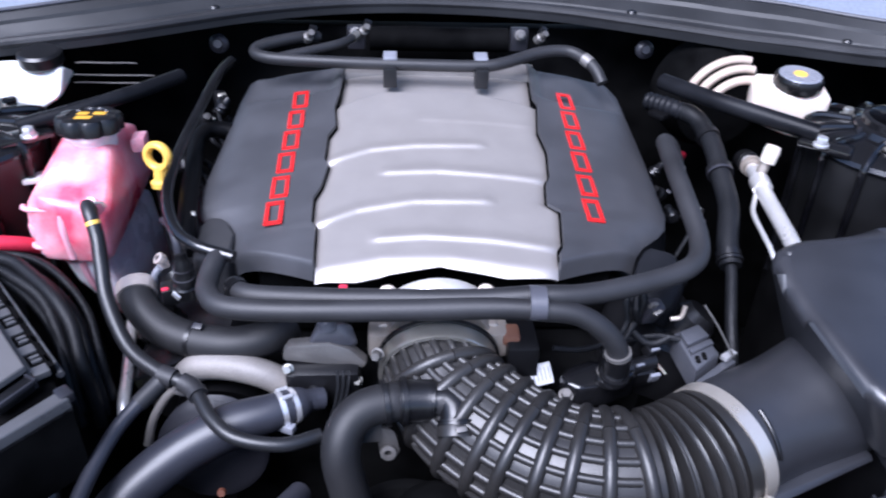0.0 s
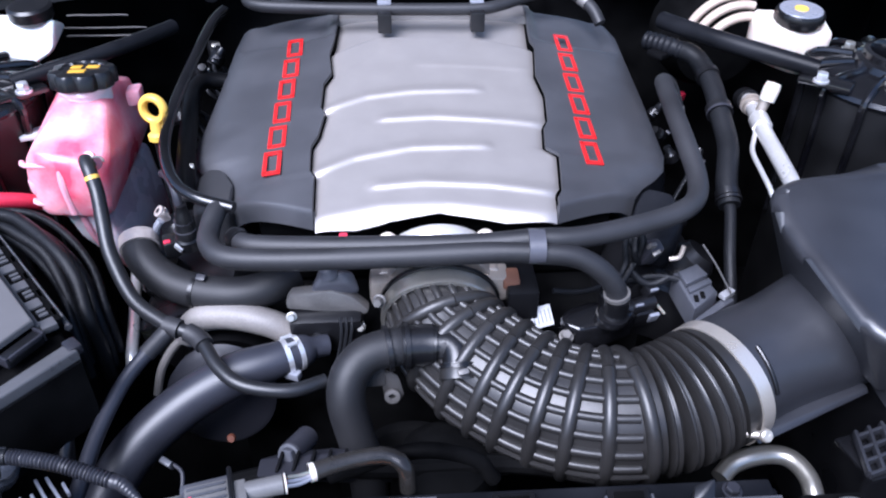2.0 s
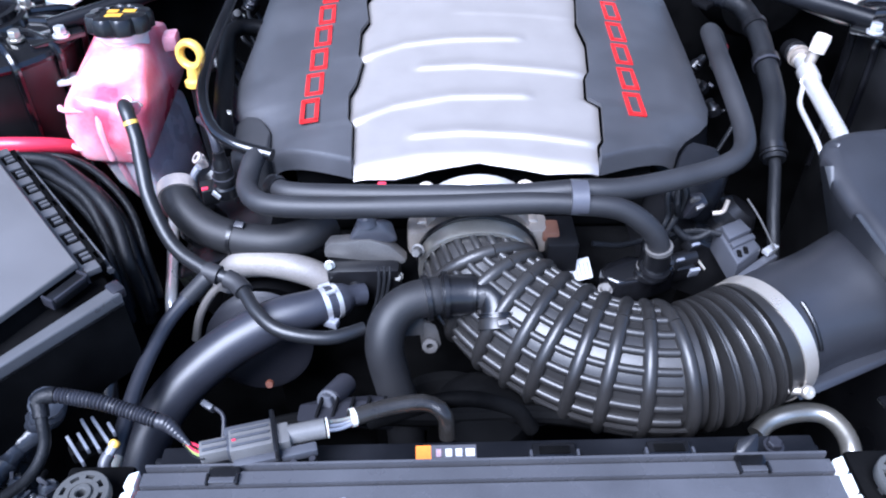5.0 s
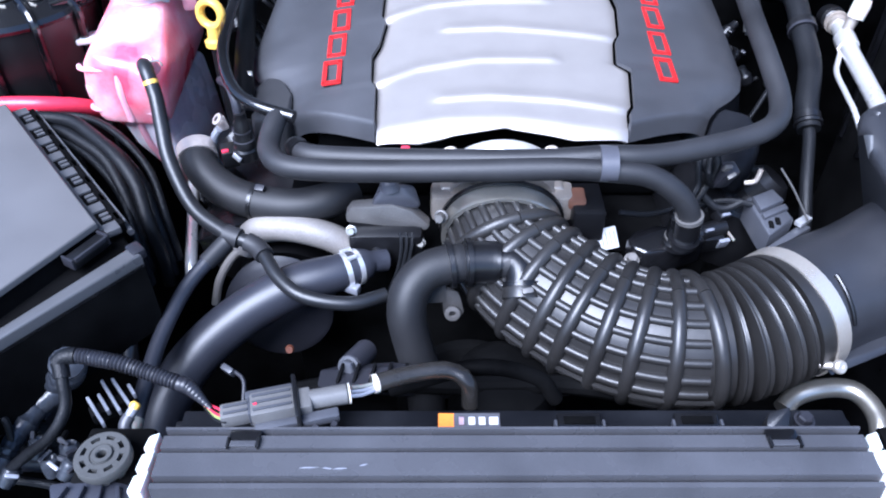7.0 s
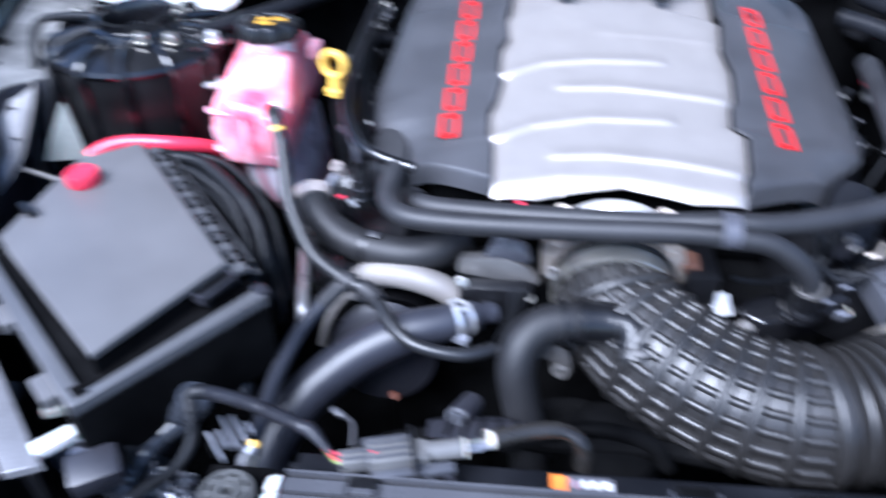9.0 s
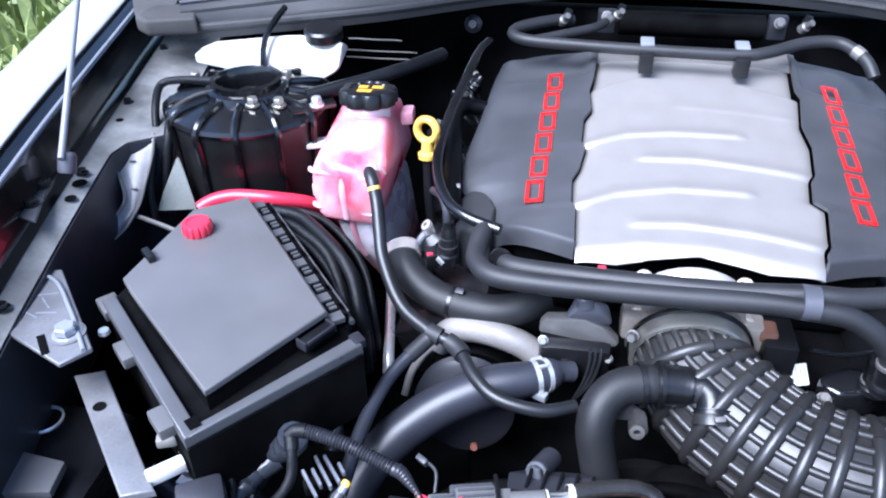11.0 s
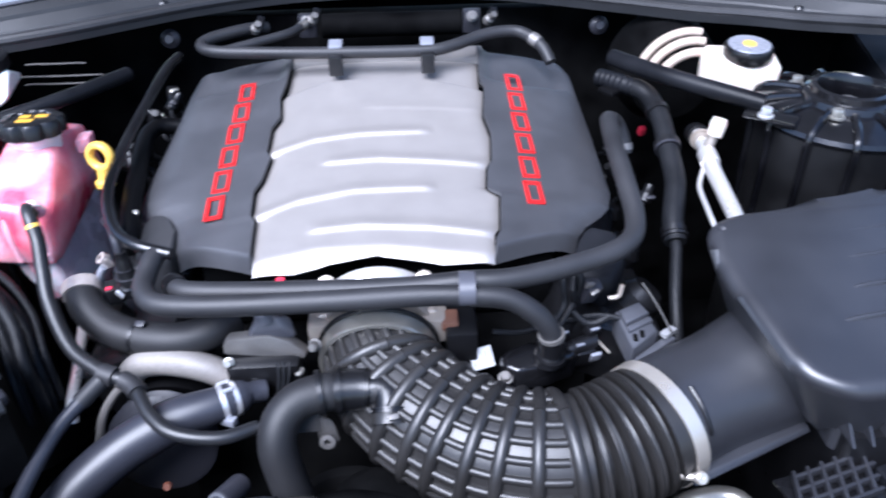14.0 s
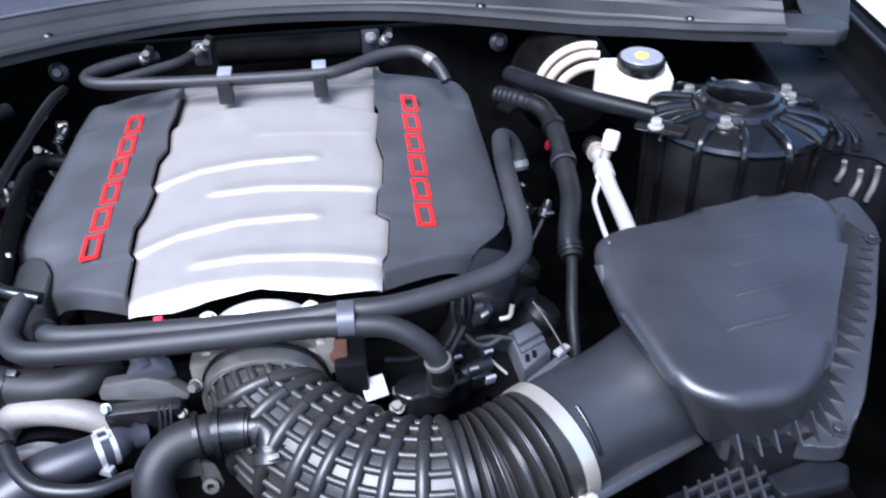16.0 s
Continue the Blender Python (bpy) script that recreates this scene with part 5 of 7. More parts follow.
vs = [[b.verts.new((R * math.cos(a) + r * math.cos(c) * math.cos(a), r * math.sin(c) * 1.2, R * math.sin(a) + r * math.cos(c) * math.sin(a))) for c in np.linspace(0, 2 * math.pi, 10, endpoint=False)] for a in np.linspace(0, 2 * math.pi, 28, endpoint=False)]
for i in range(28):
    for j in range(10):
        b.faces.new((vs[i][j], vs[(i + 1) % 28][j], vs[(i + 1) % 28][(j + 1) % 10], vs[i][(j + 1) % 10]))
bmesh.ops.transform(b, matrix=pose(-0.309, 0.805, 0.902, -8, -6, -18), verts=b.verts)
part("ring", b, M_YELLOW, dip)
part("grip", lathe([(0, 0), (0.011, 0), (0.0115, 0.006), (0.0075, 0.009), (0.0065, 0.022), (0, 0.022)], (-0.308, 0.798, 0.868), (-6, 0, 0), 16), M_YELLOW, dip)
part("tube", sweep([(-0.308, 0.798, 0.868), (-0.305, 0.79, 0.80), (-0.29, 0.77, 0.70)], 0.006, 10, 0.02), M_BLACK, dip)

# ---- fuse box ----
fb = thing("fuse_box", (-0.45, 0.53, 0.74), "black fuse box with a flat grey lid", "fuse box")
LIDF = [(-0.543, 0.498), (-0.562, 0.517), (-0.549, 0.650), (-0.498, 0.686), (-0.345, 0.499), (-0.4135, 0.383)]
part("lid", slab(LIDF, lambda x, y: 0.862, 0.856, 0.002, 0.0), M_LID, fb, "flat charcoal lid")
# skirt and tray near black: shade under the lid painted in
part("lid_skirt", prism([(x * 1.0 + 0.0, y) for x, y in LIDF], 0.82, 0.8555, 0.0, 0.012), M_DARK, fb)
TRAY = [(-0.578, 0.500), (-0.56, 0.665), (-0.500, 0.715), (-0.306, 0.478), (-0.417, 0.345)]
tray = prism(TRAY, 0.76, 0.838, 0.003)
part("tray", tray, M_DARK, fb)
# rim of the tray along the front, open below
part("rim", prism([(-0.580, 0.500), (-0.417, 0.345), (-0.4095, 0.3565), (-0.571, 0.5105)], 0.832, 0.846, 0.002), M_RIM, fb)
part("rim", prism([(-0.417, 0.345), (-0.306, 0.478), (-0.318, 0.487), (-0.408, 0.371), (-0.420, 0.357)], 0.832, 0.8455, 0.002), M_RIM, fb)
part("rim_end", box(-0.313, 0.485, 0.842, 0.012, 0.016, 0.010, 0.003, (0, 0, 45)), M_CONN, fb)
lng = Vector((-0.498 + 0.345, 0.686 - 0.499, 0)).normalized()
nrm = Vector((lng.y, -lng.x, 0))
tz = math.degrees(math.atan2(lng.y, lng.x))
ledge = Vector((-0.345, 0.499, 0.0))
mid = ledge + lng * 0.1208
# bed coloured as the shade between the teeth
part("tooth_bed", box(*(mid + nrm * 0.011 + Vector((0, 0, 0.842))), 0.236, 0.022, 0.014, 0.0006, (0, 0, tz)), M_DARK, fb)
part("ledge_rail", box(*(mid + nrm * 0.0022 + Vector((0, 0, 0.8475))), 0.238, 0.0042, 0.010, 0.001, (0, 0, tz)), M_RIM, fb)
part("outer_rail", box(*(mid + nrm * 0.0235 + Vector((0, 0, 0.8455))), 0.230, 0.0016, 0.006, 0.0006, (0, 0, tz)), M_RIM, fb)
for k in range(8):
    o_ = ledge + lng * (0.002 + k * 0.0335) + Vector((0, 0, 0.8480))
    part("bridge", box(*(o_ + nrm * 0.0100), 0.0125, 0.0125, 0.0060, 0.0006, (0, 0, tz)), M_RIM, fb)
    if k < 7:
        for e in (0.0140, 0.0205):
            part("tooth", box(*(o_ + lng * e + nrm * 0.0118), 0.0036, 0.0078, 0.0058, 0.0005, (0, 0, tz)), M_RIM, fb)
        part("notch_block", box(*(o_ + lng * 0.014 + nrm * 0.0205 - Vector((0, 0, 0.002))), 0.012, 0.005, 0.006, 0.0006, (0, 0, tz)), M_BLACK, fb)
part("side_rail", sweep([Vector((-0.345, 0.499, 0.838)) + Vector((lng.y, -lng.x, 0)) * 0.024, Vector((-0.498, 0.686, 0.838)) + Vector((lng.y, -lng.x, 0)) * 0.024], 0.0032, 6, raw=True), M_RIM, fb)
q = Vector((-0.345, 0.499, 0.852)) * 0.88 + Vector((-0.417, 0.371, 0.852)) * 0.12 - lng * 0.002
part("latch", box(q.x + 0.004, q.y - 0.006, q.z - 0.002, 0.034, 0.012, 0.010, 0.002, (0, 0, 60)), M_BLACK, fb)
for e in (-1, 1):
    part("latch_ear", box(q.x + 0.004 + e * 0.009, q.y - 0.006 + e * 0.0155, q.z, 0.002, 0.013, 0.010, 0.0005, (0, 0, 60)), M_CONN, fb)
part("latch_bar", box(q.x + 0.0095, q.y - 0.009, q.z + 0.003, 0.032, 0.0022, 0.004, 0.0005, (0, 0, 60)), M_CONN, fb)
part("latch", box(-0.552, 0.553, 0.866, 0.022, 0.008, 0.008, 0.002, (0, 0, -42)), M_BLACK, fb)
for x, y in ((-0.577, 0.506), (-0.524, 0.446), (-0.450, 0.372)):
    part("lug", box(x, y, 0.832, 0.030, 0.020, 0.012, 0.002, (0, 0, -42)), M_LID, fb)
part("lug_clip", box(-0.566, 0.498, 0.836, 0.014, 0.012, 0.012, 0.002, (0, 0, -42)), M_BLACK, fb)
part("lug_screw", lathe([(0, 0.005), (0.005, 0.004), (0.006, 0)], (-0.562, 0.468, 0.832), (0, 0, 0), 14), M_BRIGHT, fb)
part("hole", box(-0.4175, 0.362, 0.8463, 0.010, 0.013, 0.001, 0, (0, 0, 50)), M_DARK, fb)
part("terminal_cap", lathe([(0.0155, 0), (0.0165, 0.003), (0.0162, 0.011), (0.0145, 0.0135), (0.011, 0.0135), (0.0105, 0.0125), (0, 0.0125)], (-0.523, 0.607, 0.862), (0, 0, 0), 56, lobes=14, depth=0.10), M_REDP, fb, "red terminal cap")
part("stay", sweep([(-0.668, 0.702, 0.812), (-0.63, 0.695, 0.806), (-0.592, 0.686, 0.80)], 0.0032, 8, 0.03), M_CAST, fb)

# ---- washer and brake reservoirs ----
wr = thing("washer_reservoir", (-0.55, 0.95, 0.88), "white plastic washer fluid reservoir with a black cap", "reservoir")
part("body", hull([(-0.665, 0.93, 0.938), (-0.65, 0.97, 0.938), (-0.52, 0.96, 0.958), (-0.455, 0.955, 0.952), (-0.455, 0.93, 0.92), (-0.50, 0.925, 0.895), (-0.56, 0.93, 0.92), (-0.665, 0.93, 0.92), (-0.46, 1.0, 0.93), (-0.65, 1.0, 0.925), (-0.5, 0.99, 0.895)], 0.008, 3), M_WHITE, wr)
part("cap", lathe([(0.024, 0), (0.0265, 0.003), (0.0265, 0.015), (0.023, 0.018), (0.016, 0.0185), (0, 0.017)], (-0.484, 0.966, 0.950), (6, 0, 0), 28), M_BLACK, wr, "black screw cap")
part("strap", sweep([(-0.562, 0.922, 0.905), (-0.560, 0.928, 0.945), (-0.556, 0.95, 0.967), (-0.545, 0.99, 0.985)], 0.0045, 8, 0.02), M_BLACK, wr)
br = thing("brake_reservoir", (0.48, 0.95, 0.85), "cream plastic brake fluid reservoir with a grey cap", "reservoir")
part("body", hull([(0.425, 0.925, 0.935), (0.44, 0.985, 0.945), (0.535, 0.98, 0.942), (0.530, 0.925, 0.93), (0.42, 0.93, 0.90), (0.50, 0.92, 0.872), (0.525, 0.925, 0.888), (0.52, 0.97, 0.88), (0.44, 0.98, 0.885)], 0.010, 3), M_CREAM, br)
part("cap", lathe([(0.030, 0), (0.0315, 0.003), (0.0315, 0.0145), (0.030, 0.0170), (0.028, 0.0175), (0, 0.0175)], (0.490, 0.953, 0.936), (5, 0, 0), 36, lobes=18, depth=0.03), M_BLACK, br, "black screw cap")
part("cap_disc", lathe([(0.0275, 0.0), (0.0268, 0.0012), (0.015, 0.0012), (0.0, 0.0012)], (0.490, 0.9515, 0.9537), (5, 0, 0), 28), M_STRUT, br, "grey printed disc")
part("cap_centre", lathe([(0.009, 0.0), (0.0085, 0.0012), (0, 0.0012)], (0.490, 0.9515, 0.955), (5, 0, 0), 20), M_YELLOW, br, "yellow centre disc")
for k, R_ in enumerate((0.066, 0.060, 0.052)):
    part("booster_band", sweep([(0.432 + R_ * math.cos(a), 1.012 - 0.020 * k, 0.886 + R_ * math.sin(a)) for a in np.linspace(1.35, 2.75, 20)], 0.0062, 12, raw=True), M_TAN, br, "tan plated band" if k == 0 else "")
part("booster", lathe([(0, 0.0), (0.06, 0.0), (0.075, 0.03), (0.078, 0.08), (0, 0.08)], (0.425, 1.03, 0.875), (-90, 0, 0), 36), M_DARK, br, "black brake booster")
for sx in (-1, 1):
    bar = thing("strut_brace", (sx * 0.38, 0.9, 0.92), "black steel brace between strut tower and firewall", "brace", "strut braces")
    part("bar", sweep([(sx * 0.322, 0.990, 0.928), (sx * 0.350, 0.940, 0.931), (sx * 0.385, 0.893, 0.932), (sx * 0.470, 0.838, 0.922)], 0.0110 if sx > 0 else 0.009, 16, 0.02), M_SHELF, bar)
    fx, fy = (-0.452, 0.822) if sx < 0 else (0.462, 0.812)
    part("foot", box(fx + sx * 0.012, fy + 0.008, 0.914, 0.06, 0.03, 0.008, 0.003, (0, 0, sx * -40)), M_GLOSS, bar)
    bolt((fx, fy, 0.9178), (0, 0, 1), bar, 0.0068, 0.010, "nut", M_BRIGHT)

# ---- firewall fittings ----
fc = thing("wiper_linkage_tube", (0.03, 1.17, 0.9), "black horizontal tube on the firewall with silver brackets", "tube")
part("tube", sweep([(-0.08, 1.165, 0.925), (0.13, 1.165, 0.925)], 0.018, 20, 0.05), M_DARK, fc)
for x in (-0.10, 0.145):
    part("bracket", box(x, 1.15, 0.932, 0.026, 0.016, 0.034, 0.003), M_CONN, fc)
    bolt((x, 1.138, 0.942), (0, -1, 0.3), fc, 0.006, 0.006, material=M_CAST)
for x, y in ((-0.30, 1.10), (0.335, 1.10)):
    single("firewall_grommet", lathe([(0, 0.009), (0.006, 0.009), (0.008, 0.005), (0.012, 0.003), (0.014, 0)], (x, y + 0.03, 0.925), (75, 0, 0), 20), M_CONN, "grey rubber grommet on the firewall", "grommet", "grommets")
for x, y in ((-0.165, 1.07), (-0.09, 1.10), (0.16, 1.08)):
    c = thing("line_connector", (x, y, 0.94), "silver quick connector at the back of the engine", "connector", "line connectors")
    part("body", lathe([(0.004, 0), (0.0068, 0.002), (0.0068, 0.012), (0.0045, 0.014), (0.0045, 0.024), (0, 0.024)], (x, y, 0.952), (40, 30, 0), 14), M_CAST, c)
    part("clip", box(x + 0.008, y + 0.004, 0.962, 0.010, 0.018, 0.012, 0.002, (20, 20, 0)), M_BLACK, c)

# ---- front of the engine ----
th = thing("thermostat_housing", (-0.11, 0.60, 0.72), "cast metal thermostat housing with a black lower neck", "thermostat housing")
part("plate", hull([(x, y + dy, z + dz) for x, y, z in ((-0.150, 0.583, 0.800), (-0.144, 0.583, 0.809), (-0.104, 0.585, 0.811), (-0.085, 0.585, 0.803), (-0.068, 0.583, 0.786), (-0.072, 0.583, 0.780), (-0.105, 0.583, 0.791), (-0.150, 0.583, 0.791)) for dy, dz in ((0, 0), (0.014, 0.0))], 0.003, 2), M_CAST, th)
part("dome", hull([(-0.128, 0.588, 0.806), (-0.122, 0.586, 0.814), (-0.112, 0.591, 0.830), (-0.093, 0.591, 0.831), (-0.087, 0.586, 0.818), (-0.074, 0.588, 0.803), (-0.082, 0.600, 0.824), (-0.116, 0.606, 0.826), (-0.10, 0.612, 0.80)], 0.004, 3), M_GREY, th, "grey lumpy plastic dome")
part("knob", lathe([(0.010, 0), (0.009, 0.008), (0.006, 0.011), (0, 0.012)], (-0.106, 0.592, 0.825), (-10, -8, 0), 18), M_GREY, th)
part("neck", box(-0.112, 0.588, 0.762, 0.074, 0.03, 0.05, 0.008, (10, 0, 0)), M_BLACK, th)
part("outlet", lathe([(0.012, 0), (0.012, 0.03), (0.010, 0.034), (0, 0.034)], (-0.121, 0.578, 0.742), (-12, 0, 0), 20), M_BLACK, th)
for k in range(3):
    part("sensor_lead", sweep([(-0.098 + 0.006 * k, 0.575, 0.785), (-0.096 + 0.005 * k, 0.568, 0.775), (-0.10 + 0.004 * k, 0.562, 0.75), (-0.11, 0.56, 0.72)], 0.0018, 6, 0.006), M_WIRE, th)
bolt((-0.145, 0.577, 0.786), (0, -0.9, 0.5), th, 0.004, 0.005)
bolt((-0.078, 0.577, 0.770), (0, -0.9, 0.5), th, 0.004, 0.005)
alt = thing("water_pump", (-0.2, 0.62, 0.66), "cast aluminium pump casing with a black pulley", "water pump")
part("casing_edge", sweep([(-0.294, 0.570, 0.690), (-0.287, 0.583, 0.716), (-0.270, 0.596, 0.738), (-0.25, 0.600, 0.745)], 0.0045, 10), M_ARCH, alt)
part("arch", sweep([(-0.262, 0.600, 0.742), (-0.245, 0.605, 0.762), (-0.21, 0.60, 0.770), (-0.17, 0.592, 0.765), (-0.148, 0.59, 0.75)], 0.0145, 16), M_ARCH, alt)
part("pulley", lathe([(0.0, 0.012), (0.018, 0.012), (0.022, 0.004), (0.05, 0.004), (0.052, 0.0), (0.055, 0.003), (0.052, 0.006), (0.055, 0.009), (0.052, 0.012), (0.056, 0.016), (0.05, 0.02), (0, 0.02)], (-0.225, 0.575, 0.69), (75, 0, 0), 40), M_CONN, alt)
part("snout", lathe([(0, 0), (0.05, 0), (0.052, 0.04), (0, 0.04)], (-0.222, 0.60, 0.695), (-80, 0, 0), 30), M_MATT, alt)
pl = thing("crank_pulley", (-0.03, 0.45, 0.5), "dark accessory drive pulley at the front of the engine", "pulley")
part("rim", lathe([(0.0, 0.0), (0.03, 0.0), (0.06, 0.01), (0.07, 0.0), (0.073, 0.004), (0.070, 0.008), (0.073, 0.012), (0.070, 0.016), (0, 0.03)], (-0.03, 0.5, 0.62), (70, 0, 0), 40), M_DARK, pl)
part("bracket", box(-0.070, 0.516, 0.770, 0.034, 0.008, 0.034, 0.002, (-12, 0, 4)), M_DULL, pl, "raw aluminium bracket")
part("bracket_lug", hull([(-0.058, 0.514, 0.768), (-0.040, 0.513, 0.766), (-0.035, 0.509, 0.742), (-0.042, 0.508, 0.728), (-0.056, 0.509, 0.734), (-0.056, 0.522, 0.768), (-0.040, 0.520, 0.740)], 0.003, 2), M_DULL, pl)
part("bracket_eye", lathe([(0.0035, 0), (0.0075, 0.0005), (0.0075, 0.003), (0.0035, 0.0035)], (-0.047, 0.507, 0.744), (72, 0, 0), 18), M_CAST, pl)

# ---- right side clutter ----
vs_ = thing("purge_valve", (0.17, 0.60, 0.73), "black purge valve with a connector below the hoses", "valve")
part("body", hull([(x, y, z) for x, y in ((0.124, 0.575), (0.128, 0.562), (0.140, 0.553), (0.173, 0.561), (0.202, 0.573), (0.206, 0.588), (0.158, 0.597), (0.133, 0.586)) for z in (0.778, 0.745)], 0.010, 4), M_GLOSS, vs_)
part("spigot", lathe([(0.0155, 0), (0.0155, 0.006), (0.0135, 0.008), (0.0125, 0.03), (0.0135, 0.032), (0.0135, 0.036), (0.0115, 0.038), (0, 0.038)], (0.173, 0.566, 0.776), (-5, 0, 0), 24), M_BLACK, vs_)
part("spigot_ring", lathe([(0.0140, 0), (0.0150, 0.0005), (0.0150, 0.0022), (0.0140, 0.0027)], (0.173, 0.5655, 0.7865), (-5, 0, 0), 24), M_CAST, vs_, "thin steel ring")
part("side_port", sweep([(0.196, 0.585, 0.772), (0.210, 0.590, 0.775), (0.226, 0.595, 0.775)], 0.0085, 14), M_BLACK, vs_)
part("side_block", box(0.214, 0.588, 0.763, 0.022, 0.014, 0.020, 0.003, (10, 0, 12)), M_BLACK, vs_)
part("side_clip", box(0.2245, 0.583, 0.764, 0.011, 0.004, 0.013, 0.001, (20, 0, 12)), M_STRUT, vs_, "pale locking clip")
part("side_wire", sweep([(0.224, 0.603, 0.779), (0.232, 0.605, 0.766), (0.246, 0.606, 0.748)], 0.0016, 8, 0.005), M_CREAM, vs_, "pale wire")
part("tag", box(0.1075, 0.585, 0.768, 0.024, 0.022, 0.003, 0.001, (48, 0, 18)), M_PRINT, vs_, "white barcode tag")
for k in range(5):
    part("tag_bar", box(0.0992 + 0.0042 * k, 0.5810 + 0.0014 * k, 0.7690, 0.0011, 0.013, 0.0008, 0, (48, 0, 18)), M_STRUT, vs_)
bolt((0.128, 0.556, 0.766), (0, -0.3, 1), vs_, 0.0055, 0.006, material=M_CAST)
cb = thing("connector_bracket", (0.27, 0.58, 0.76), "grey wiring connector on a bracket", "connector")
part("housing", prism([(0.248, 0.611), (0.252, 0.553), (0.284, 0.579), (0.276, 0.625)], 0.772, 0.800, 0.003), M_CB, cb)
part("step", prism([(0.251, 0.606), (0.2525, 0.585), (0.2795, 0.600), (0.274, 0.618)], 0.800, 0.806, 0.0015), M_CB, cb)
part("bar", prism([(0.253, 0.582), (0.2535, 0.575), (0.281, 0.590), (0.280, 0.597)], 0.800, 0.804, 0.001), M_CB, cb)
for x, y in ((0.258, 0.568), (0.266, 0.573)):
    part("slot", box(x, y, 0.8008, 0.004, 0.009, 0.003, 0.0004, (0, 0, -8)), M_DARK, cb)
part("plate", prism([(0.254, 0.552), (0.256, 0.546), (0.304, 0.579), (0.299, 0.587)], 0.782, 0.788, 0.001), M_CB, cb, "pale steel plate")
part("tab", box(0.297, 0.584, 0.792, 0.018, 0.008, 0.005, 0.001, (0, 0, 35)), M_BRIGHT, cb, "bright tab")
part("stay", sweep([(0.272, 0.612, 0.835), (0.284, 0.598, 0.820), (0.298, 0.578, 0.797)], 0.0011, 10), M_DULL, cb, "bare steel stay")
for pts, r in (([(0.184, 0.590, 0.798), (0.199, 0.605, 0.812), (0.206, 0.610, 0.826), (0.209, 0.612, 0.842), (0.206, 0.622, 0.852)], 0.0036), ([(0.181, 0.592, 0.806), (0.193, 0.605, 0.818), (0.191, 0.610, 0.836), (0.194, 0.622, 0.851)], 0.0032),
               ([(0.204, 0.622, 0.845), (0.200, 0.606, 0.834), (0.203, 0.606, 0.822), (0.212, 0.615, 0.812)], 0.0034), ([(0.200, 0.612, 0.806), (0.214, 0.603, 0.795), (0.227, 0.602, 0.794), (0.240, 0.604, 0.801)], 0.0042)):
    hose("ignition_wire", pts, r, "taped black wire looping beside the throttle", M_WIRE, "wire", group="wires beside the throttle", seg=10)
ip = thing("injector_plug", (0.22, 0.61, 0.82), "dark injector plug with dull metal clips", "connector")
part("shell", box(0.219, 0.614, 0.826, 0.018, 0.016, 0.026, 0.004, (20, 10, 20)), M_CONN, ip)
part("clip", box(0.216, 0.604, 0.841, 0.008, 0.004, 0.008, 0.001, (25, 10, 20)), M_CAST, ip, "dull metal clip")
part("clip", box(0.222, 0.603, 0.832, 0.009, 0.004, 0.006, 0.001, (25, -20, 20)), M_CAST, ip)
part("hook", sweep([(0.238, 0.606, 0.822), (0.247, 0.604, 0.826), (0.250, 0.606, 0.838)], 0.0024, 10, 0.003), M_ALU, ip, "bright steel hook")
sn = thing("temperature_sensor", (-0.262, 0.674, 0.80), "black ringed temperature sensor beside the bypass hose", "sensor")
part("body", lathe([(0.0125, 0), (0.013, 0.012), (0.0115, 0.014), (0.0112, 0.022), (0.0098, 0.024), (0.0095, 0.032), (0.0085, 0.034), (0.008, 0.044), (0.0065, 0.046), (0.006, 0.056), (0, 0.056)], (-0.261, 0.674, 0.806), (4, 2, 0), 22), M_BLACK, sn)
for z, r in ((0.829, 0.0112), (0.8395, 0.0097)):
    part("ring", lathe([(r - 0.001, 0), (r + 0.0003, 0.0003), (r + 0.0003, 0.0009), (r - 0.001, 0.0012)], (-0.2605, 0.6725, z), (4, 2, 0), 22), M_CONN, sn, "grey ring")
part("clip", box(-0.268, 0.661, 0.813, 0.010, 0.0025, 0.007, 0.0008, (10, 35, -25)), M_BRIGHT, sn, "bright steel clip")
part("lead", sweep([(-0.261, 0.671, 0.858), (-0.262, 0.674, 0.872), (-0.270, 0.690, 0.880), (-0.285, 0.715, 0.872)], 0.0045, 10, 0.005), M_CONN, sn)
ep = thing("earth_strap", (-0.29, 0.69, 0.81), "coppery crimped earth strap end beside the coolant tank", "cable")
part("crimp", hull([(-0.292, 0.690, 0.838), (-0.280, 0.688, 0.840), (-0.276, 0.690, 0.828), (-0.290, 0.694, 0.822), (-0.284, 0.700, 0.842), (-0.296, 0.702, 0.830)], 0.003, 2), M_FOIL, ep)
part("eye", lathe([(0.003, 0), (0.0065, 0.0005), (0.0065, 0.003), (0.003, 0.0035)], (-0.287, 0.688, 0.841), (20, -40, 0), 18), M_FOIL, ep)
part("strap", sweep([(-0.290, 0.692, 0.828), (-0.298, 0.694, 0.815), (-0.303, 0.70, 0.79), (-0.303, 0.71, 0.76)], 0.0042, 10, 0.005), M_STRUT, ep)
sp = thing("sensor_plug", (-0.275, 0.67, 0.80), "small black plug with a red lock tab beside the bypass hose", "connector")
part("shell", box(-0.279, 0.676, 0.806, 0.018, 0.018, 0.022, 0.003, (10, 0, 20)), M_BLACK, sp)
part("lock_tab", box(-0.281, 0.668, 0.816, 0.007, 0.004, 0.003, 0.0008, (10, 0, 20)), M_REDP, sp, "red lock tab")

# ---- radiator support ----
rad = thing("radiator", (0, 0.30, 0.35), "radiator under a ridged black top cover", "radiator")
part("core", box(0, 0.29, 0.56, 0.58, 0.06, 0.42, 0.003), M_DARK, rad)
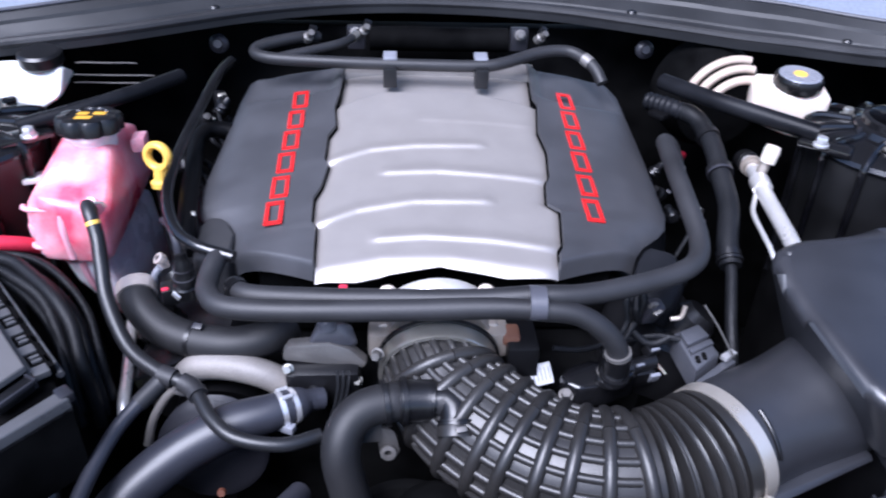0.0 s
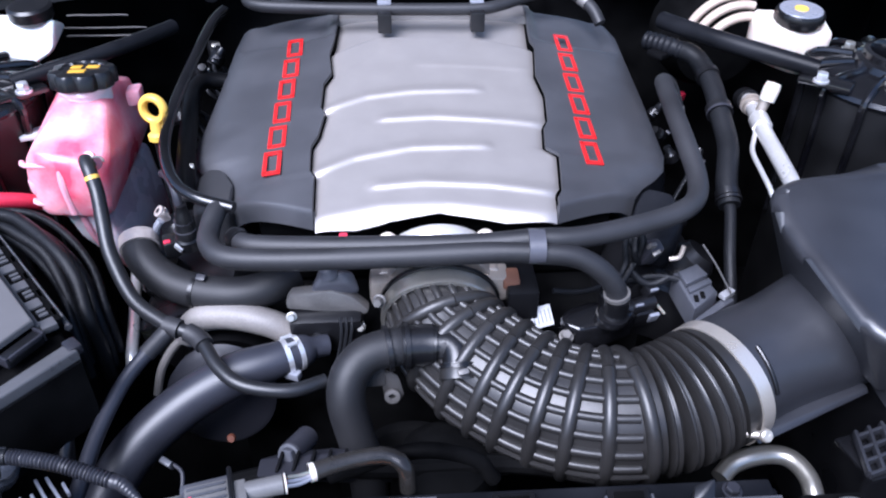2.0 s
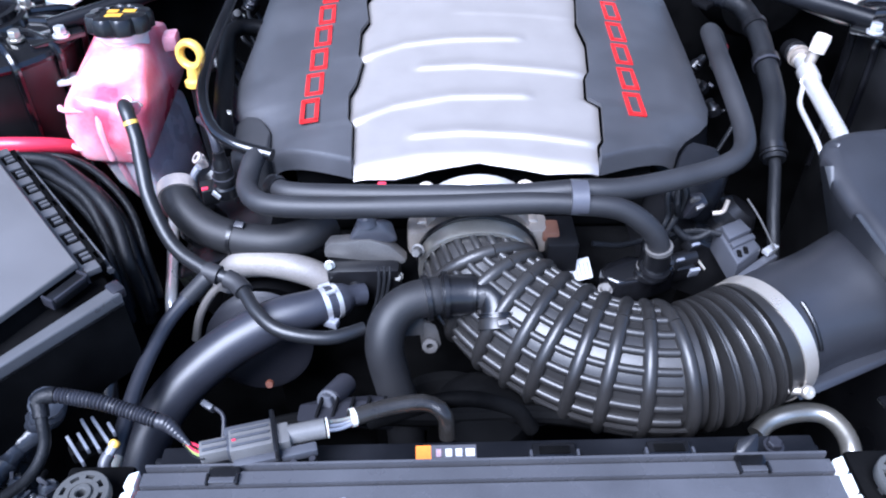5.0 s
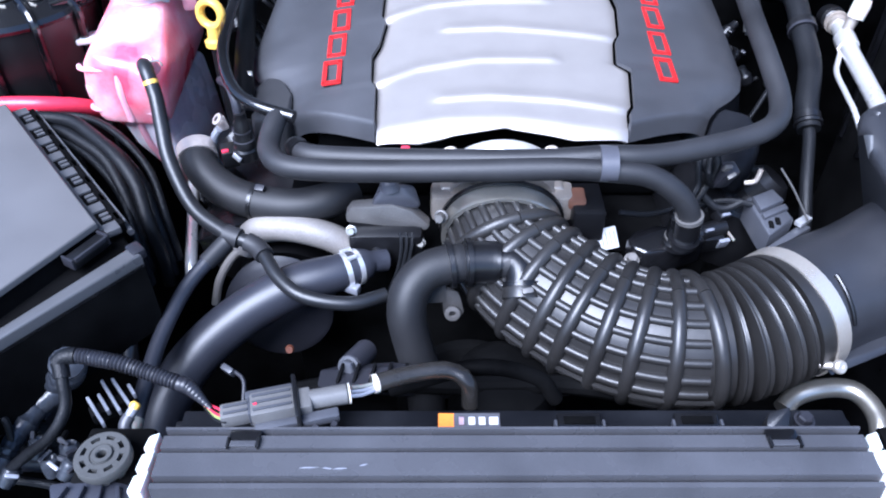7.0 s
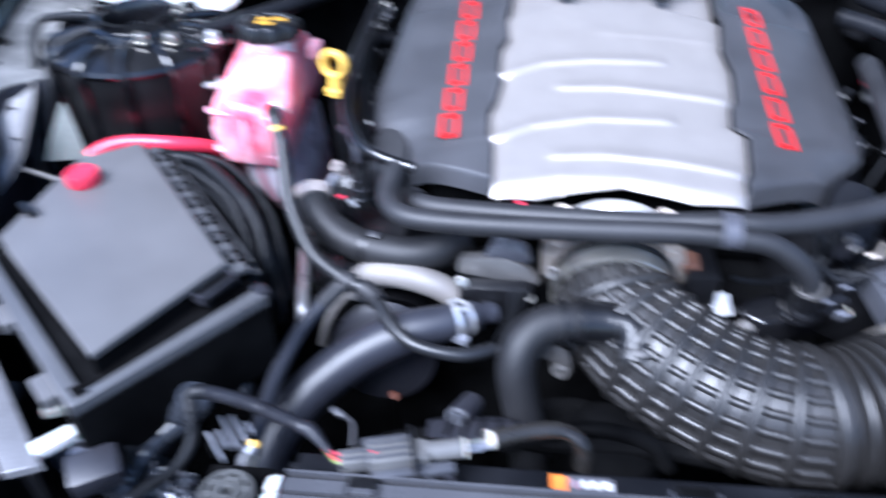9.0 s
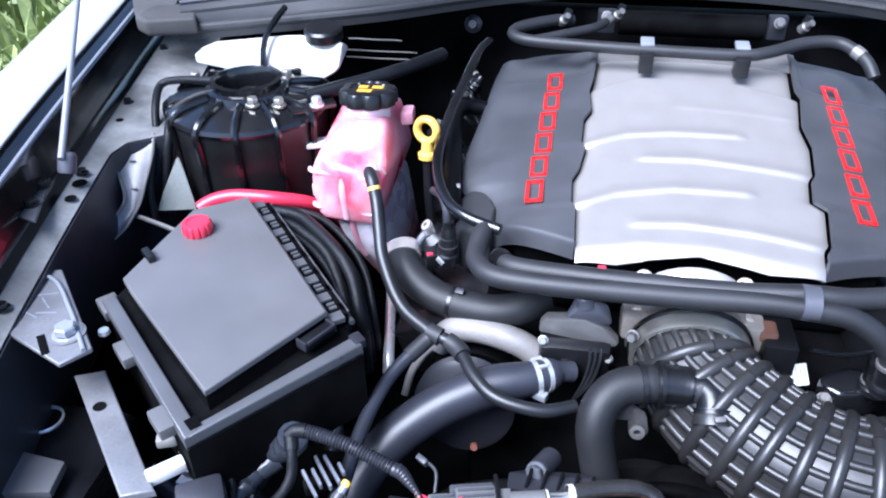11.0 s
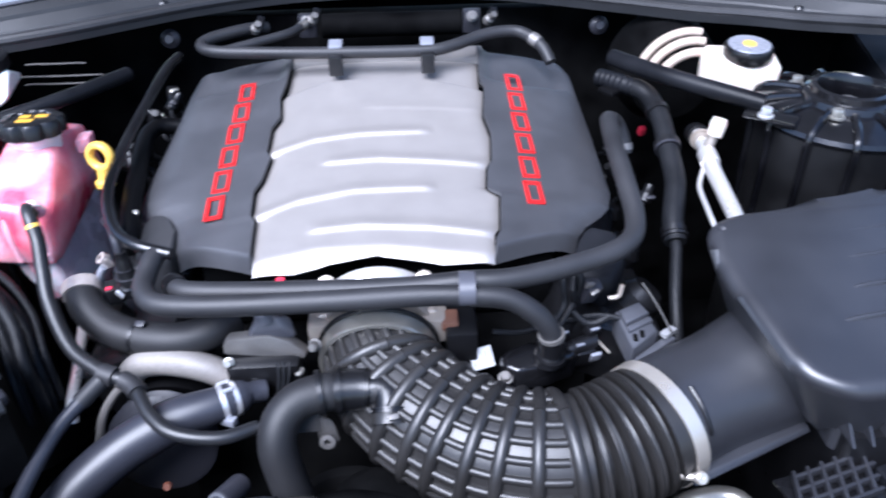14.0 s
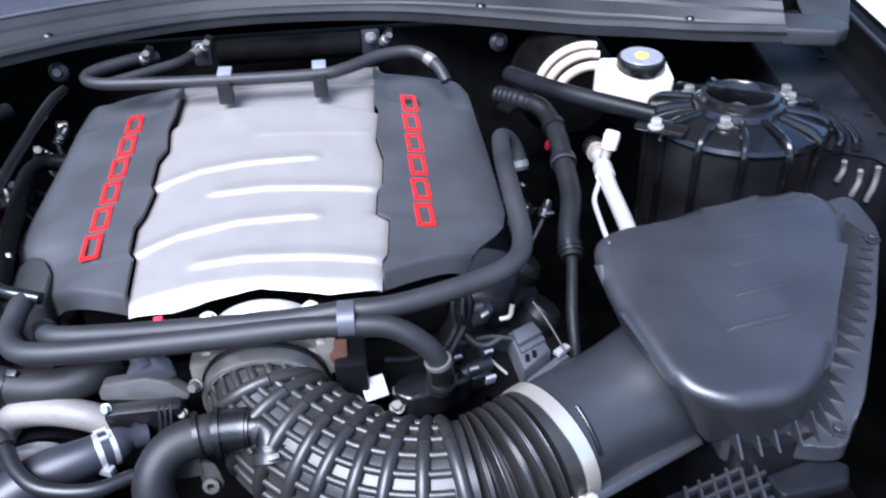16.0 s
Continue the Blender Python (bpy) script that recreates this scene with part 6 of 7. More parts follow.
prof = [(0.340, 0.776), (0.339, 0.800), (0.3375, 0.803), (0.3355, 0.803), (0.3345, 0.792), (0.3315, 0.792), (0.3305, 0.8025), (0.3195, 0.8035), (0.3185, 0.790), (0.3165, 0.790), (0.3155, 0.8038), (0.297, 0.8038), (0.296, 0.789), (0.2935, 0.789), (0.2925, 0.802), (0.2885, 0.802), (0.2865, 0.790)]
part("top_cover", thick(loft([[(x, y, z) for x in np.linspace(-0.258, 0.248, 9)] for y, z in prof]), 0.003), M_RAD, rad, angle=0.12)
for x0, d in ((-0.2665, 1), (0.252, 1)):
    for k, (y0, y1) in enumerate(((0.332, 0.318), (0.317, 0.301), (0.300, 0.284))):
        part("end_tab", hull([(x0 + d * 0.006, y0, z) for z in (0.776, 0.805)] + [(x0 - d * 0.002 - 0.001 * k, y0 - 0.002, z) for z in (0.776, 0.803)] + [(x0 + d * 0.005, y1, z) for z in (0.776, 0.805)] + [(x0 - d * 0.0035 - 0.001 * k, y1 + 0.0015, z) for z in (0.776, 0.803)], 0.0015), M_WHITE, rad, "white plastic end tab" if k == 0 else "")
part("lower_panel", thick(loft([[(x, y, z) for x in np.linspace(-0.262, 0.252, 9)] for y, z in ((0.2875, 0.786), (0.262, 0.784), (0.255, 0.76))]), 0.003), M_SHELF, rad, "darker lower panel")
for x, y, a, w in ((-0.150, 0.3030, 3, 0.014), (-0.137, 0.3024, -6, 0.007), (-0.128, 0.3022, 5, 0.010), (-0.112, 0.3050, 18, 0.006)):
    part("scuff", hull([(x + dx * w, y + dx * w * math.tan(radians(a)) + dy * 0.0007, 0.8042 + dz) for dx, dy in ((-0.5, 0), (-0.2, 1), (0.3, 0.6), (0.5, 0), (0.1, -0.9)) for dz in (0, 0.0003)], 0), M_STRUT, rad, "pale scuff")
for x in (-0.199, 0.188):
    part("clip", box(x, 0.3270, 0.8030, 0.0225, 0.014, 0.005, 0.0018), M_GLOSS, rad)
    part("clip_plate", box(x, 0.3215, 0.8058, 0.0185, 0.0050, 0.0018, 0.0006, (-12, 0, 0)), M_RAD, rad, "grey latch plate")
    for e in (-0.0107, 0.0107):
        part("clip_ear", box(x + e, 0.3225, 0.8055, 0.0018, 0.0085, 0.004, 0.0005), M_BLACK, rad)
    if x > 0:
        part("clip_stem", hull([(x + dx, y, z) for dx, y, z in ((-0.009, 0.334, 0.800), (0.008, 0.334, 0.800), (-0.004, 0.348, 0.806), (0.012, 0.350, 0.812), (0.012, 0.345, 0.790), (-0.008, 0.345, 0.785))], 0.002, 2), M_BLACK, rad)
sup = thing("fan_shroud", (0, 0.40, 0.55), "black fan shroud with a label and two slots", "fan shroud")
part("shelf", box(0.0, 0.357, 0.770, 0.52, 0.033, 0.008, 0.002), M_SHELF, sup)
part("wall", box(0.0, 0.371, 0.62, 0.54, 0.006, 0.28, 0.002), M_SHELF, sup)
part("motor_bracket", hull([(-0.165, 0.44, 0.742), (-0.165, 0.415, 0.748), (-0.085, 0.415, 0.752), (-0.075, 0.44, 0.748), (-0.10, 0.455, 0.735), (-0.15, 0.455, 0.730)], 0.003, 2), M_CONN, sup)
for k in range(5):
    part("bracket_rib", box(-0.145 + 0.014 * k, 0.430, 0.749, 0.003, 0.020, 0.005, 0.0012, (8, 0, -12)), M_MATT, sup)
part("hose_tab", box(-0.246, 0.443, 0.738, 0.013, 0.006, 0.010, 0.002, (20, 0, -35)), M_CB, sup, "pale hose clip")
part("hose_tab_leg", sweep([(-0.240, 0.441, 0.738), (-0.231, 0.432, 0.737), (-0.229, 0.414, 0.730)], 0.0018, 8, 0.004), M_CONN, sup)
for x in (0.049, 0.140):
    part("slot_frame", box(x, 0.3605, 0.7765, 0.034, 0.013, 0.006, 0.0015), M_GLOSS, sup)
    part("slot", box(x, 0.3595, 0.7800, 0.024, 0.007, 0.0012, 0.0004), M_DARK, sup)
    for e in (-0.0185, 0.0185):
        part("slot_foot", box(x + e, 0.357, 0.7775, 0.0022, 0.006, 0.006, 0.0006), M_CB, sup)
for i, (x, w, m) in enumerate(((-0.054, 0.012, M_AMBER), (-0.030, 0.036, M_LABEL))):
    part("label", box(x, 0.362, 0.7746 + 0.0002 * i, w, 0.015, 0.001, 0), m, sup, "white and orange warning label")
for x, w, m in ((-0.042, 0.004, M_PINK), (-0.034, 0.005, M_PRINT), (-0.026, 0.005, M_PRINT), (-0.017, 0.007, M_PRINT)):
    part("label_mark", box(x, 0.362, 0.7756, w, 0.007, 0.0006, 0), m, sup)
part("motor_boss", lathe([(0.0, 0.030), (0.030, 0.028), (0.044, 0.018), (0.050, 0.0), (0.052, -0.03)], (0.0, 0.455, 0.695), (0, 0, 0), 32), M_DARK, sup)
part("ring", sweep([(-0.25, 0.425, 0.68), (-0.20, 0.435, 0.712), (-0.12, 0.44, 0.725), (-0.05, 0.44, 0.72), (0.06, 0.44, 0.72), (0.14, 0.435, 0.70), (0.22, 0.42, 0.66)], 0.009, 10, 0.01), M_DARK, sup)
for x0 in (-0.16, -0.09, 0.09):
    part("spoke", sweep([(x0, 0.442, 0.72), (x0 * 0.6, 0.450, 0.70), (x0 * 0.3, 0.455, 0.69)], 0.006, 8, 0.01), M_SHELF, sup)
part("motor_mount", sweep([(-0.10, 0.405, 0.76), (-0.03, 0.41, 0.782), (0.02, 0.41, 0.77), (0.04, 0.41, 0.74)], 0.007, 12), M_DARK, sup)
bolt((0.225, 0.362, 0.775), (0, 0, 1), sup, 0.006, 0.006, material=M_CONN)

for x in (-0.2955, 0.2945):
    bu = thing("radiator_bush", (x, 0.315, 0.78), "grey-black rubber radiator bush with a slotted top", "bush", "radiator bushes")
    part("rim", lathe([(0.0152, 0.006), (0.0185, 0.006), (0.0195, 0.008), (0.0195, 0.0142), (0.0187, 0.0155), (0.0152, 0.0155), (0.0152, 0.006)], (x, 0.312, 0.792), (0, 0, 0), 40), M_DISC, bu)
    part("hub", lathe([(0.0034, 0.004), (0.0034, 0.0158), (0.0042, 0.0168), (0.0070, 0.0168), (0.0075, 0.0145), (0.0083, 0.0145), (0.0088, 0.0155), (0.0121, 0.0155), (0.0121, 0.0)], (x, 0.312, 0.792), (0, 0, 0), 32), M_DISC, bu)
    part("floor_disc", lathe([(0.0, 0.003), (0.0152, 0.003)], (x, 0.312, 0.792), (0, 0, 0), 24), M_DARK, bu)
    for k in range(8):
        a0 = 2 * math.pi * (k + 0.3) / 8
        part("web", hull([(x + r * math.cos(a0 + e), 0.312 + r * math.sin(a0 + e), 0.792 + z) for r in (0.0118, 0.0155) for e in (-0.165, 0, 0.165) for z in (0.0, 0.0154)], 0), M_DISC, bu)
    part("seat", box(x, 0.322, 0.78, 0.05, 0.05, 0.02, 0.004), M_DARK, bu)

cn = thing("fan_connector", (-0.18, 0.35, 0.79), "grey electrical connector with wires above the radiator", "connector")
d = Vector((0.088, 0.0215, -0.003)).normalized()
side = Vector((-d.y, d.x, 0)).normalized()
o = Vector((-0.2195, 0.3445, 0.806))
ang = math.degrees(math.atan2(d.y, d.x))
for f, off, dz, sx, sy, sz, m, nm in ((0.0115, 0.0, 0.0, 0.023, 0.0135, 0.013, M_PLUG, "rear_plug"), (0.038, 0.0, 0.0, 0.032, 0.021, 0.018, M_PLUG, "shell"), (0.036, 0.0150, -0.003, 0.036, 0.008, 0.010, M_CB, "back_guard"), (0.040, -0.0135, -0.005, 0.034, 0.007, 0.008, M_CB, "front_guard"),
                                      (0.0555, 0.0, 0.001, 0.0035, 0.040, 0.021, M_BLACK, "seal"), (0.0615, -0.001, 0.0, 0.010, 0.019, 0.015, M_PLUG, "collar"), (0.071, -0.0135, -0.004, 0.028, 0.009, 0.008, M_CB, "latch"), (0.0215, 0.0, 0.0, 0.003, 0.016, 0.015, M_CB, "collar")):
    q = o + d * f + side * off + Vector((0, 0, dz))
    part(nm, box(q.x, q.y, q.z, sx, sy, sz, 0.002, (0, 0, ang)), m, cn)
part("barrel", sweep([o + d * 0.064 + side * 0.001, o + d * 0.093 + side * 0.001], 0.0078, 16, raw=True), M_PLUG, cn)
for f, off, sx, sy in ((0.038, 0.0065, 0.028, 0.002), (0.038, 0.0005, 0.028, 0.002), (0.038, -0.006, 0.028, 0.002), (0.0115, 0.003, 0.018, 0.002), (0.0115, -0.003, 0.018, 0.002)):
    q = o + d * f + side * off
    part("rib", box(q.x, q.y, q.z + (0.0095 if f > 0.02 else 0.007), sx, sy, 0.002, 0.0006, (0, 0, ang)), M_CB, cn)
for f in (0.066, 0.080):
    q = o + d * f - side * 0.021 - Vector((0, 0, 0.014))
    part("mounting_peg", lathe([(0.003, 0), (0.003, 0.008), (0.0024, 0.010), (0, 0.010)], q, (0, 0, 0), 12), M_CONN, cn)
q = o + d * 0.026 + Vector((0, 0, 0.0088))
part("lock_tab", box(q.x, q.y, q.z, 0.003, 0.003, 0.0022, 0.0006, (0, 0, ang)), M_REDP, cn, "red lock tab")
q = o + d * 0.095 + side * 0.001
part("tie", lathe([(0.0070, -0.0009), (0.0082, -0.0005), (0.0082, 0.0005), (0.0070, 0.0009)], q, aim((0, 0, 0), d), 14), M_CREAM, cn, "cream tie")
for k, m in enumerate((M_REDP, M_BLACK, M_YELLOW, M_REDP, M_GRASS, M_BLACK)):
    part("wire", sweep([(-0.230, 0.3495 - 0.0005 * k, 0.814), (-0.2225, 0.3455 - 0.0016 * (k - 2), 0.8110 - 0.0012 * (k % 3)), (-0.2145, 0.3425 - 0.0014 * (k - 2), 0.8085 - 0.001 * (k % 2))], 0.0011, 6, 0.003), m, cn)
for k in range(3):
    part("wire", sweep([(-0.126, 0.371 - 0.004 * k, 0.806), (-0.117, 0.377 - 0.004 * k, 0.800), (-0.106, 0.384 - 0.003 * k, 0.796)], 0.0015, 8, 0.004), M_STRUT if k else M_SHIELD, cn)
hose("fan_lead", [(-0.111, 0.381, 0.797), (-0.087, 0.391, 0.795), (-0.064, 0.397, 0.794), (-0.047, 0.398, 0.791), (-0.036, 0.391, 0.785), (-0.034, 0.385, 0.765)], 0.0072, "smoky translucent sleeve over the fan motor leads", M_SMOKE, "wire", ends=((0.015, 0.003, M_CREAM, "tie", 1.05),))
stud = thing("tensioner_stud", (-0.135, 0.45, 0.70), "blue-grey tensioner stud with a hex head", "stud")
part("barrel", sweep([(-0.127, 0.474, 0.728), (-0.138, 0.444, 0.742)], 0.0110, 18, raw=True), M_CONN, stud)
bolt((-0.1385, 0.443, 0.7425), (-0.3, -0.75, 0.45), stud, 0.0078, 0.008, "head", M_CB)
pig = thing("sensor_pigtail", (-0.303, 0.36, 0.75), "pale plug with a yellow lock beside the radiator bush", "connector")
part("plug", sweep([(-0.2968, 0.3705, 0.7818), (-0.2995, 0.3645, 0.779)], 0.0040, 12, raw=True), M_STRUT, pig)
part("lock", lathe([(0, -0.001), (0.0036, -0.001), (0.0042, 0.0005), (0.0042, 0.0035), (0.0030, 0.0048), (0, 0.005)], (-0.2970, 0.370, 0.782), aim((0, 0, 0), (0.4, 0.85, 0.35)), 14), M_YELLOW, pig, "yellow lock")
part("boot", sweep([(-0.2995, 0.3645, 0.779), (-0.302, 0.359, 0.776), (-0.301, 0.352, 0.770), (-0.300, 0.344, 0.755)], 0.0050, 12, 0.004), M_CB, pig)

# ---- front left corner ----
rl = thing("front_rail", (-0.5, 0.39, 0.78), "grey-black folded steel rail behind the headlamp", "rail")
part("plate", prism([(-0.584, 0.436), (-0.558, 0.448), (-0.443, 0.325), (-0.468, 0.314)], 0.795, 0.803, 0.002), M_DUSTY, rl)
part("hole", lathe([(0.0, 0.0005), (0.006, 0.0005)], (-0.537, 0.402, 0.8035), (0, 0, 0), 16), M_DARK, rl)
part("web", prism([(-0.570, 0.441), (-0.562, 0.445), (-0.448, 0.322), (-0.456, 0.318)], 0.70, 0.795, 0.0), M_BLACK, rl)
hb = thing("hinge_bracket", (-0.61, 0.42, 0.84), "grey steel bracket with a bolt on the inner wing", "bracket")
part("plate", hull([(x, y, 0.8555 + e) for x, y in ((-0.69, 0.52), (-0.638, 0.529), (-0.586, 0.477), (-0.541, 0.423), (-0.559, 0.399), (-0.63, 0.43)) for e in (0, -0.005)], 0.001, 1), M_DUSTY, hb)
bolt((-0.574, 0.437, 0.855), (0, 0, 1), hb, 0.010, 0.010, material=M_STRUT)
part("washer", lathe([(0.012, 0), (0.0165, 0.0004), (0.0165, 0.0018), (0.012, 0.0022)], (-0.574, 0.437, 0.8552), (0, 0, 0), 28), M_DUSTY, hb)
part("fold", sweep([(-0.690, 0.503, 0.8565), (-0.640, 0.512, 0.8575), (-0.592, 0.470, 0.8575), (-0.546, 0.418, 0.857)], 0.0022, 10, 0.01), M_STRUT, hb, "bright folded edge")
part("slot", box(-0.588, 0.420, 0.8558, 0.030, 0.007, 0.001, 0.0003, (0, 0, -48)), M_DARK, hb)
for x, y, a, w in ((-0.632, 0.487, 20, 0.030), (-0.622, 0.476, -40, 0.022), (-0.640, 0.472, 70, 0.018), (-0.612, 0.462, 10, 0.020), (-0.628, 0.458, -20, 0.026)):
    part("chalk_mark", box(x, y, 0.8558, w, 0.0016, 0.0006, 0.0002, (0, 0, a)), M_STRUT, hb)
lc = thing("headlamp_connector", (-0.43, 0.33, 0.76), "white and grey headlamp wiring connectors", "connector")
part("plug", box(-0.4445, 0.347, 0.800, 0.032, 0.013, 0.010, 0.002, (0, 0, 44)), M_WHITE, lc)
part("plug", box(-0.458, 0.377, 0.802, 0.018, 0.012, 0.010, 0.003, (0, 0, 20)), M_SHIELD, lc)
part("body", box(-0.41, 0.335, 0.785, 0.04, 0.03, 0.024, 0.006, (10, 0, 30)), M_CONN, lc)
cf = thing("condenser_fins", (-0.29, 0.37, 0.74), "grey finned heat sink beside the radiator hose", "heat sink")
for x0, y0, x1, y1 in ((-0.335, 0.403, -0.311, 0.373), (-0.327, 0.405, -0.305, 0.379), (-0.333, 0.389, -0.320, 0.373), (-0.341, 0.386, -0.320, 0.361), (-0.312, 0.399, -0.304, 0.389)):
    part("fin", box((x0 + x1) / 2, (y0 + y1) / 2, 0.772, math.hypot(x1 - x0, y1 - y0), 0.0024, 0.006, 0.0004, (0, 0, math.degrees(math.atan2(y1 - y0, x1 - x0)))), M_STRUT, cf)
part("base", box(-0.322, 0.385, 0.764, 0.036, 0.012, 0.012, 0.002, (0, 0, 34)), M_DARK, cf)
st = thing("bonnet_strut", (-0.684, 0.636, 0.90), "slim grey gas strut holding the bonnet open", "gas strut")
part("rod", sweep([(-0.682, 0.632, 0.925), (-0.739, 0.823, 1.05), (-0.80, 1.02, 1.175)], 0.0038, 12, 0.2), M_STRUT, st)
part("socket", lathe([(0.009, 0), (0.010, 0.004), (0.010, 0.02), (0.007, 0.024), (0, 0.024)], (-0.684, 0.636, 0.905), (-30, 0, 0), 16), M_GREY, st)
hl = thing("headlamp_unit", (-0.60, 0.34, 0.65), "dark headlamp housing with a round service cover", "headlamp")
part("housing", box(-0.62, 0.36, 0.68, 0.16, 0.20, 0.12, 0.02), M_BLACK, hl)
part("cover_ring", lathe([(0.0165, 0), (0.0185, 0.001), (0.0185, 0.003), (0.0165, 0.004)], (-0.622, 0.420, 0.750), (0, 0, 0), 28), M_BRIGHT, hl)
part("top_plate", hull([(x, y, 0.76 + e) for x, y in ((-0.64, 0.378), (-0.566, 0.371), (-0.560, 0.337), (-0.62, 0.325)) for e in (0, -0.01)], 0.003), M_LID, hl)
part("rib", sweep([(-0.645, 0.455, 0.78), (-0.642, 0.43, 0.782), (-0.637, 0.41, 0.78)], 0.004, 8), M_CAST, hl)

# loom over the strut tower, and the bracket beside it
hose("tower_loom", [(-0.60, 0.851, 0.93), (-0.654, 0.859, 0.925), (-0.680, 0.855, 0.918), (-0.670, 0.815, 0.905), (-0.663, 0.792, 0.88), (-0.657, 0.763, 0.86), (-0.655, 0.735, 0.83), (-0.65, 0.72, 0.79)], 0.0052, "thin black loom draped over the strut tower", M_WIRE, "wiring loom")
hose("tower_loom", [(-0.58, 0.832, 0.926), (-0.611, 0.819, 0.922), (-0.640, 0.805, 0.905), (-0.640, 0.779, 0.88), (-0.643, 0.768, 0.85), (-0.647, 0.757, 0.82), (-0.645, 0.75, 0.78)], 0.006, "thin black loom draped over the strut tower", M_WIRE, "wiring loom")
bk = thing("wing_bracket", (-0.66, 0.7, 0.8), "bright folded steel bracket on the inner wing", "bracket")
rows = []
for xa, ya, xb, yb, z in ((-0.712, 0.757, -0.658, 0.778, 0.886), (-0.700, 0.738, -0.653, 0.756, 0.868), (-0.678, 0.716, -0.651, 0.722, 0.845), (-0.673, 0.700, -0.654, 0.705, 0.826), (-0.690, 0.668, -0.664, 0.682, 0.806), (-0.700, 0.652, -0.672, 0.664, 0.799)):
    rows.append([Vector((xa + (xb - xa) * f, ya + (yb - ya) * f, z - 0.007 * math.sin(math.pi * f))) for f in np.linspace(0, 1, 7)])
part("plate", thick(loft(rows), 0.0015), M_DUSTY, bk)
for k in (0, -1):
    part("edge", sweep([r[k] for r in rows[:5]], 0.0022, 8, 0.006), M_CAST, bk)
for r, k in ((1, 3), (2, 3)):
    part("rivet", lathe([(0, 0.002), (0.003, 0.0015), (0.0045, 0)], rows[r][k], (-30, 0, 0), 12), M_CAST, bk)

for k, (y, z, x0, x1) in enumerate(((1.03, 0.930, -0.46, -0.40), (1.016, 0.918, -0.475, -0.375), (1.014, 0.908, -0.46, -0.38))):
    hose("brake_line", [(x0 - 0.01, y + 0.001, z - 0.001), (x0, y, z), ((x0 + x1) / 2, y - 0.001, z), (x1, y, z), (x1 + 0.01, y + 0.001, z - 0.001)], 0.0011, "thin steel brake line along the firewall", M_DULL, "brake line", seg=8, group="brake lines")
single("plastic_shield", hull([(-0.626, 0.764, 0.862), (-0.622, 0.766, 0.862), (-0.646, 0.738, 0.815), (-0.606, 0.748, 0.81), (-0.650, 0.73, 0.80), (-0.600, 0.742, 0.80)], 0.003), M_SHIELD, "pale translucent plastic shield beside the strut tower", "shield")
single("red_plug", box(-0.092, 0.626, 0.845, 0.009, 0.008, 0.010, 0.002), M_REDP, "small red plug under the cover", "plug")
single("orange_plug", lathe([(0, 0.003), (0.0035, 0.003), (0.0045, 0)], (-0.205, 0.50, 0.70), (60, 0, 0), 14), M_RUST, "small rust-coloured core plug on the engine", "plug")
for x, y, z, a in ((-0.292, 1.06, 0.868, 20), (-0.285, 1.03, 0.862, -30), (-0.30, 0.99, 0.86, 50), (-0.268, 0.745, 0.858, 10)):
    c = thing("coil_connector", (x, y, z - 0.01), "small silver-clipped ignition coil connector", "connector", "coil connectors")
    part("plug", box(x, y, z, 0.016, 0.022, 0.014, 0.003, (20, 10, a)), M_BLACK, c)
    part("clip", box(x + 0.005, y - 0.008, z + 0.008, 0.012, 0.006, 0.006, 0.0015, (30, 0, a)), M_ZINC, c)


# small wiring between engine and towers
rng = random.Random(21)
for side, x0, x1, y0, y1, z0, z1, n in ((1, 0.305, 0.345, 0.80, 0.98, 0.78, 0.82, 4), (-1, -0.325, -0.285, 0.84, 1.05, 0.835, 0.875, 8)):
    for k in range(n):
        y = y0 + (y1 - y0) * (k + rng.uniform(0.2, 0.8)) / n
        x, z = rng.uniform(x0, x1), rng.uniform(z0, z1)
        a = rng.uniform(-60, 60)
        c = thing("wiring_plug", (x, y, z - 0.01), "small dark wiring plug with a bright clip beside the engine", "connector", "wiring plugs")
        part("plug", lathe([(0.006, 0), (0.0085, 0.002), (0.0085, 0.012), (0.006, 0.015), (0.005, 0.024), (0, 0.024)], (x, y, z), (rng.uniform(-50, 50), rng.uniform(-40, 40), a), 12), M_BLACK, c)
        part("clip", box(x + 0.006, y - 0.006, z + 0.010, rng.uniform(0.006, 0.012), 0.004, 0.005, 0.001, (30, rng.uniform(-30, 30), a)), (M_CONN, M_BLACK)[k % 2] if side > 0 else (M_ZINC, M_CAST, M_CONN, M_STRUT)[k % 4], c)
        part("lead", sweep([(x, y, z), (x - side * rng.uniform(0.005, 0.015), y + rng.uniform(-0.02, 0.02), z - 0.012), (x - side * 0.03, y + rng.uniform(-0.03, 0.03), z - 0.035)], 0.0028, 8, 0.006), M_WIRE, c)
hv = hose("heater_inlet", [(0.308, 0.995, 0.898), (0.321, 0.978, 0.900), (0.335, 0.960, 0.901), (0.348, 0.949, 0.899)], 0.0118, "black convoluted heater inlet by the firewall", M_SHELF, "hose", rfun=lambda s: 1 + 0.07 * math.sin(s * 2 * math.pi / 0.0085), step=0.001)
part("mounting_ear", box(0.316, 0.962, 0.892, 0.020, 0.026, 0.008, 0.003, (0, 0, 35)), M_MATT, hv)
single("red_clip", box(0.408, 1.082, 0.771, 0.010, 0.010, 0.014, 0.002, (20, 0, 10)), M_REDP, "small red locking clip low on the firewall wiring", "clip")
hose("intake_lead", [(0.12, 0.60, 0.79), (0.15, 0.603, 0.785), (0.19, 0.612, 0.788), (0.225, 0.606, 0.80), (0.25, 0.60, 0.80)], 0.003, "thin dark sensor wire below the hoses", M_WIRE, "wire", seg=8)
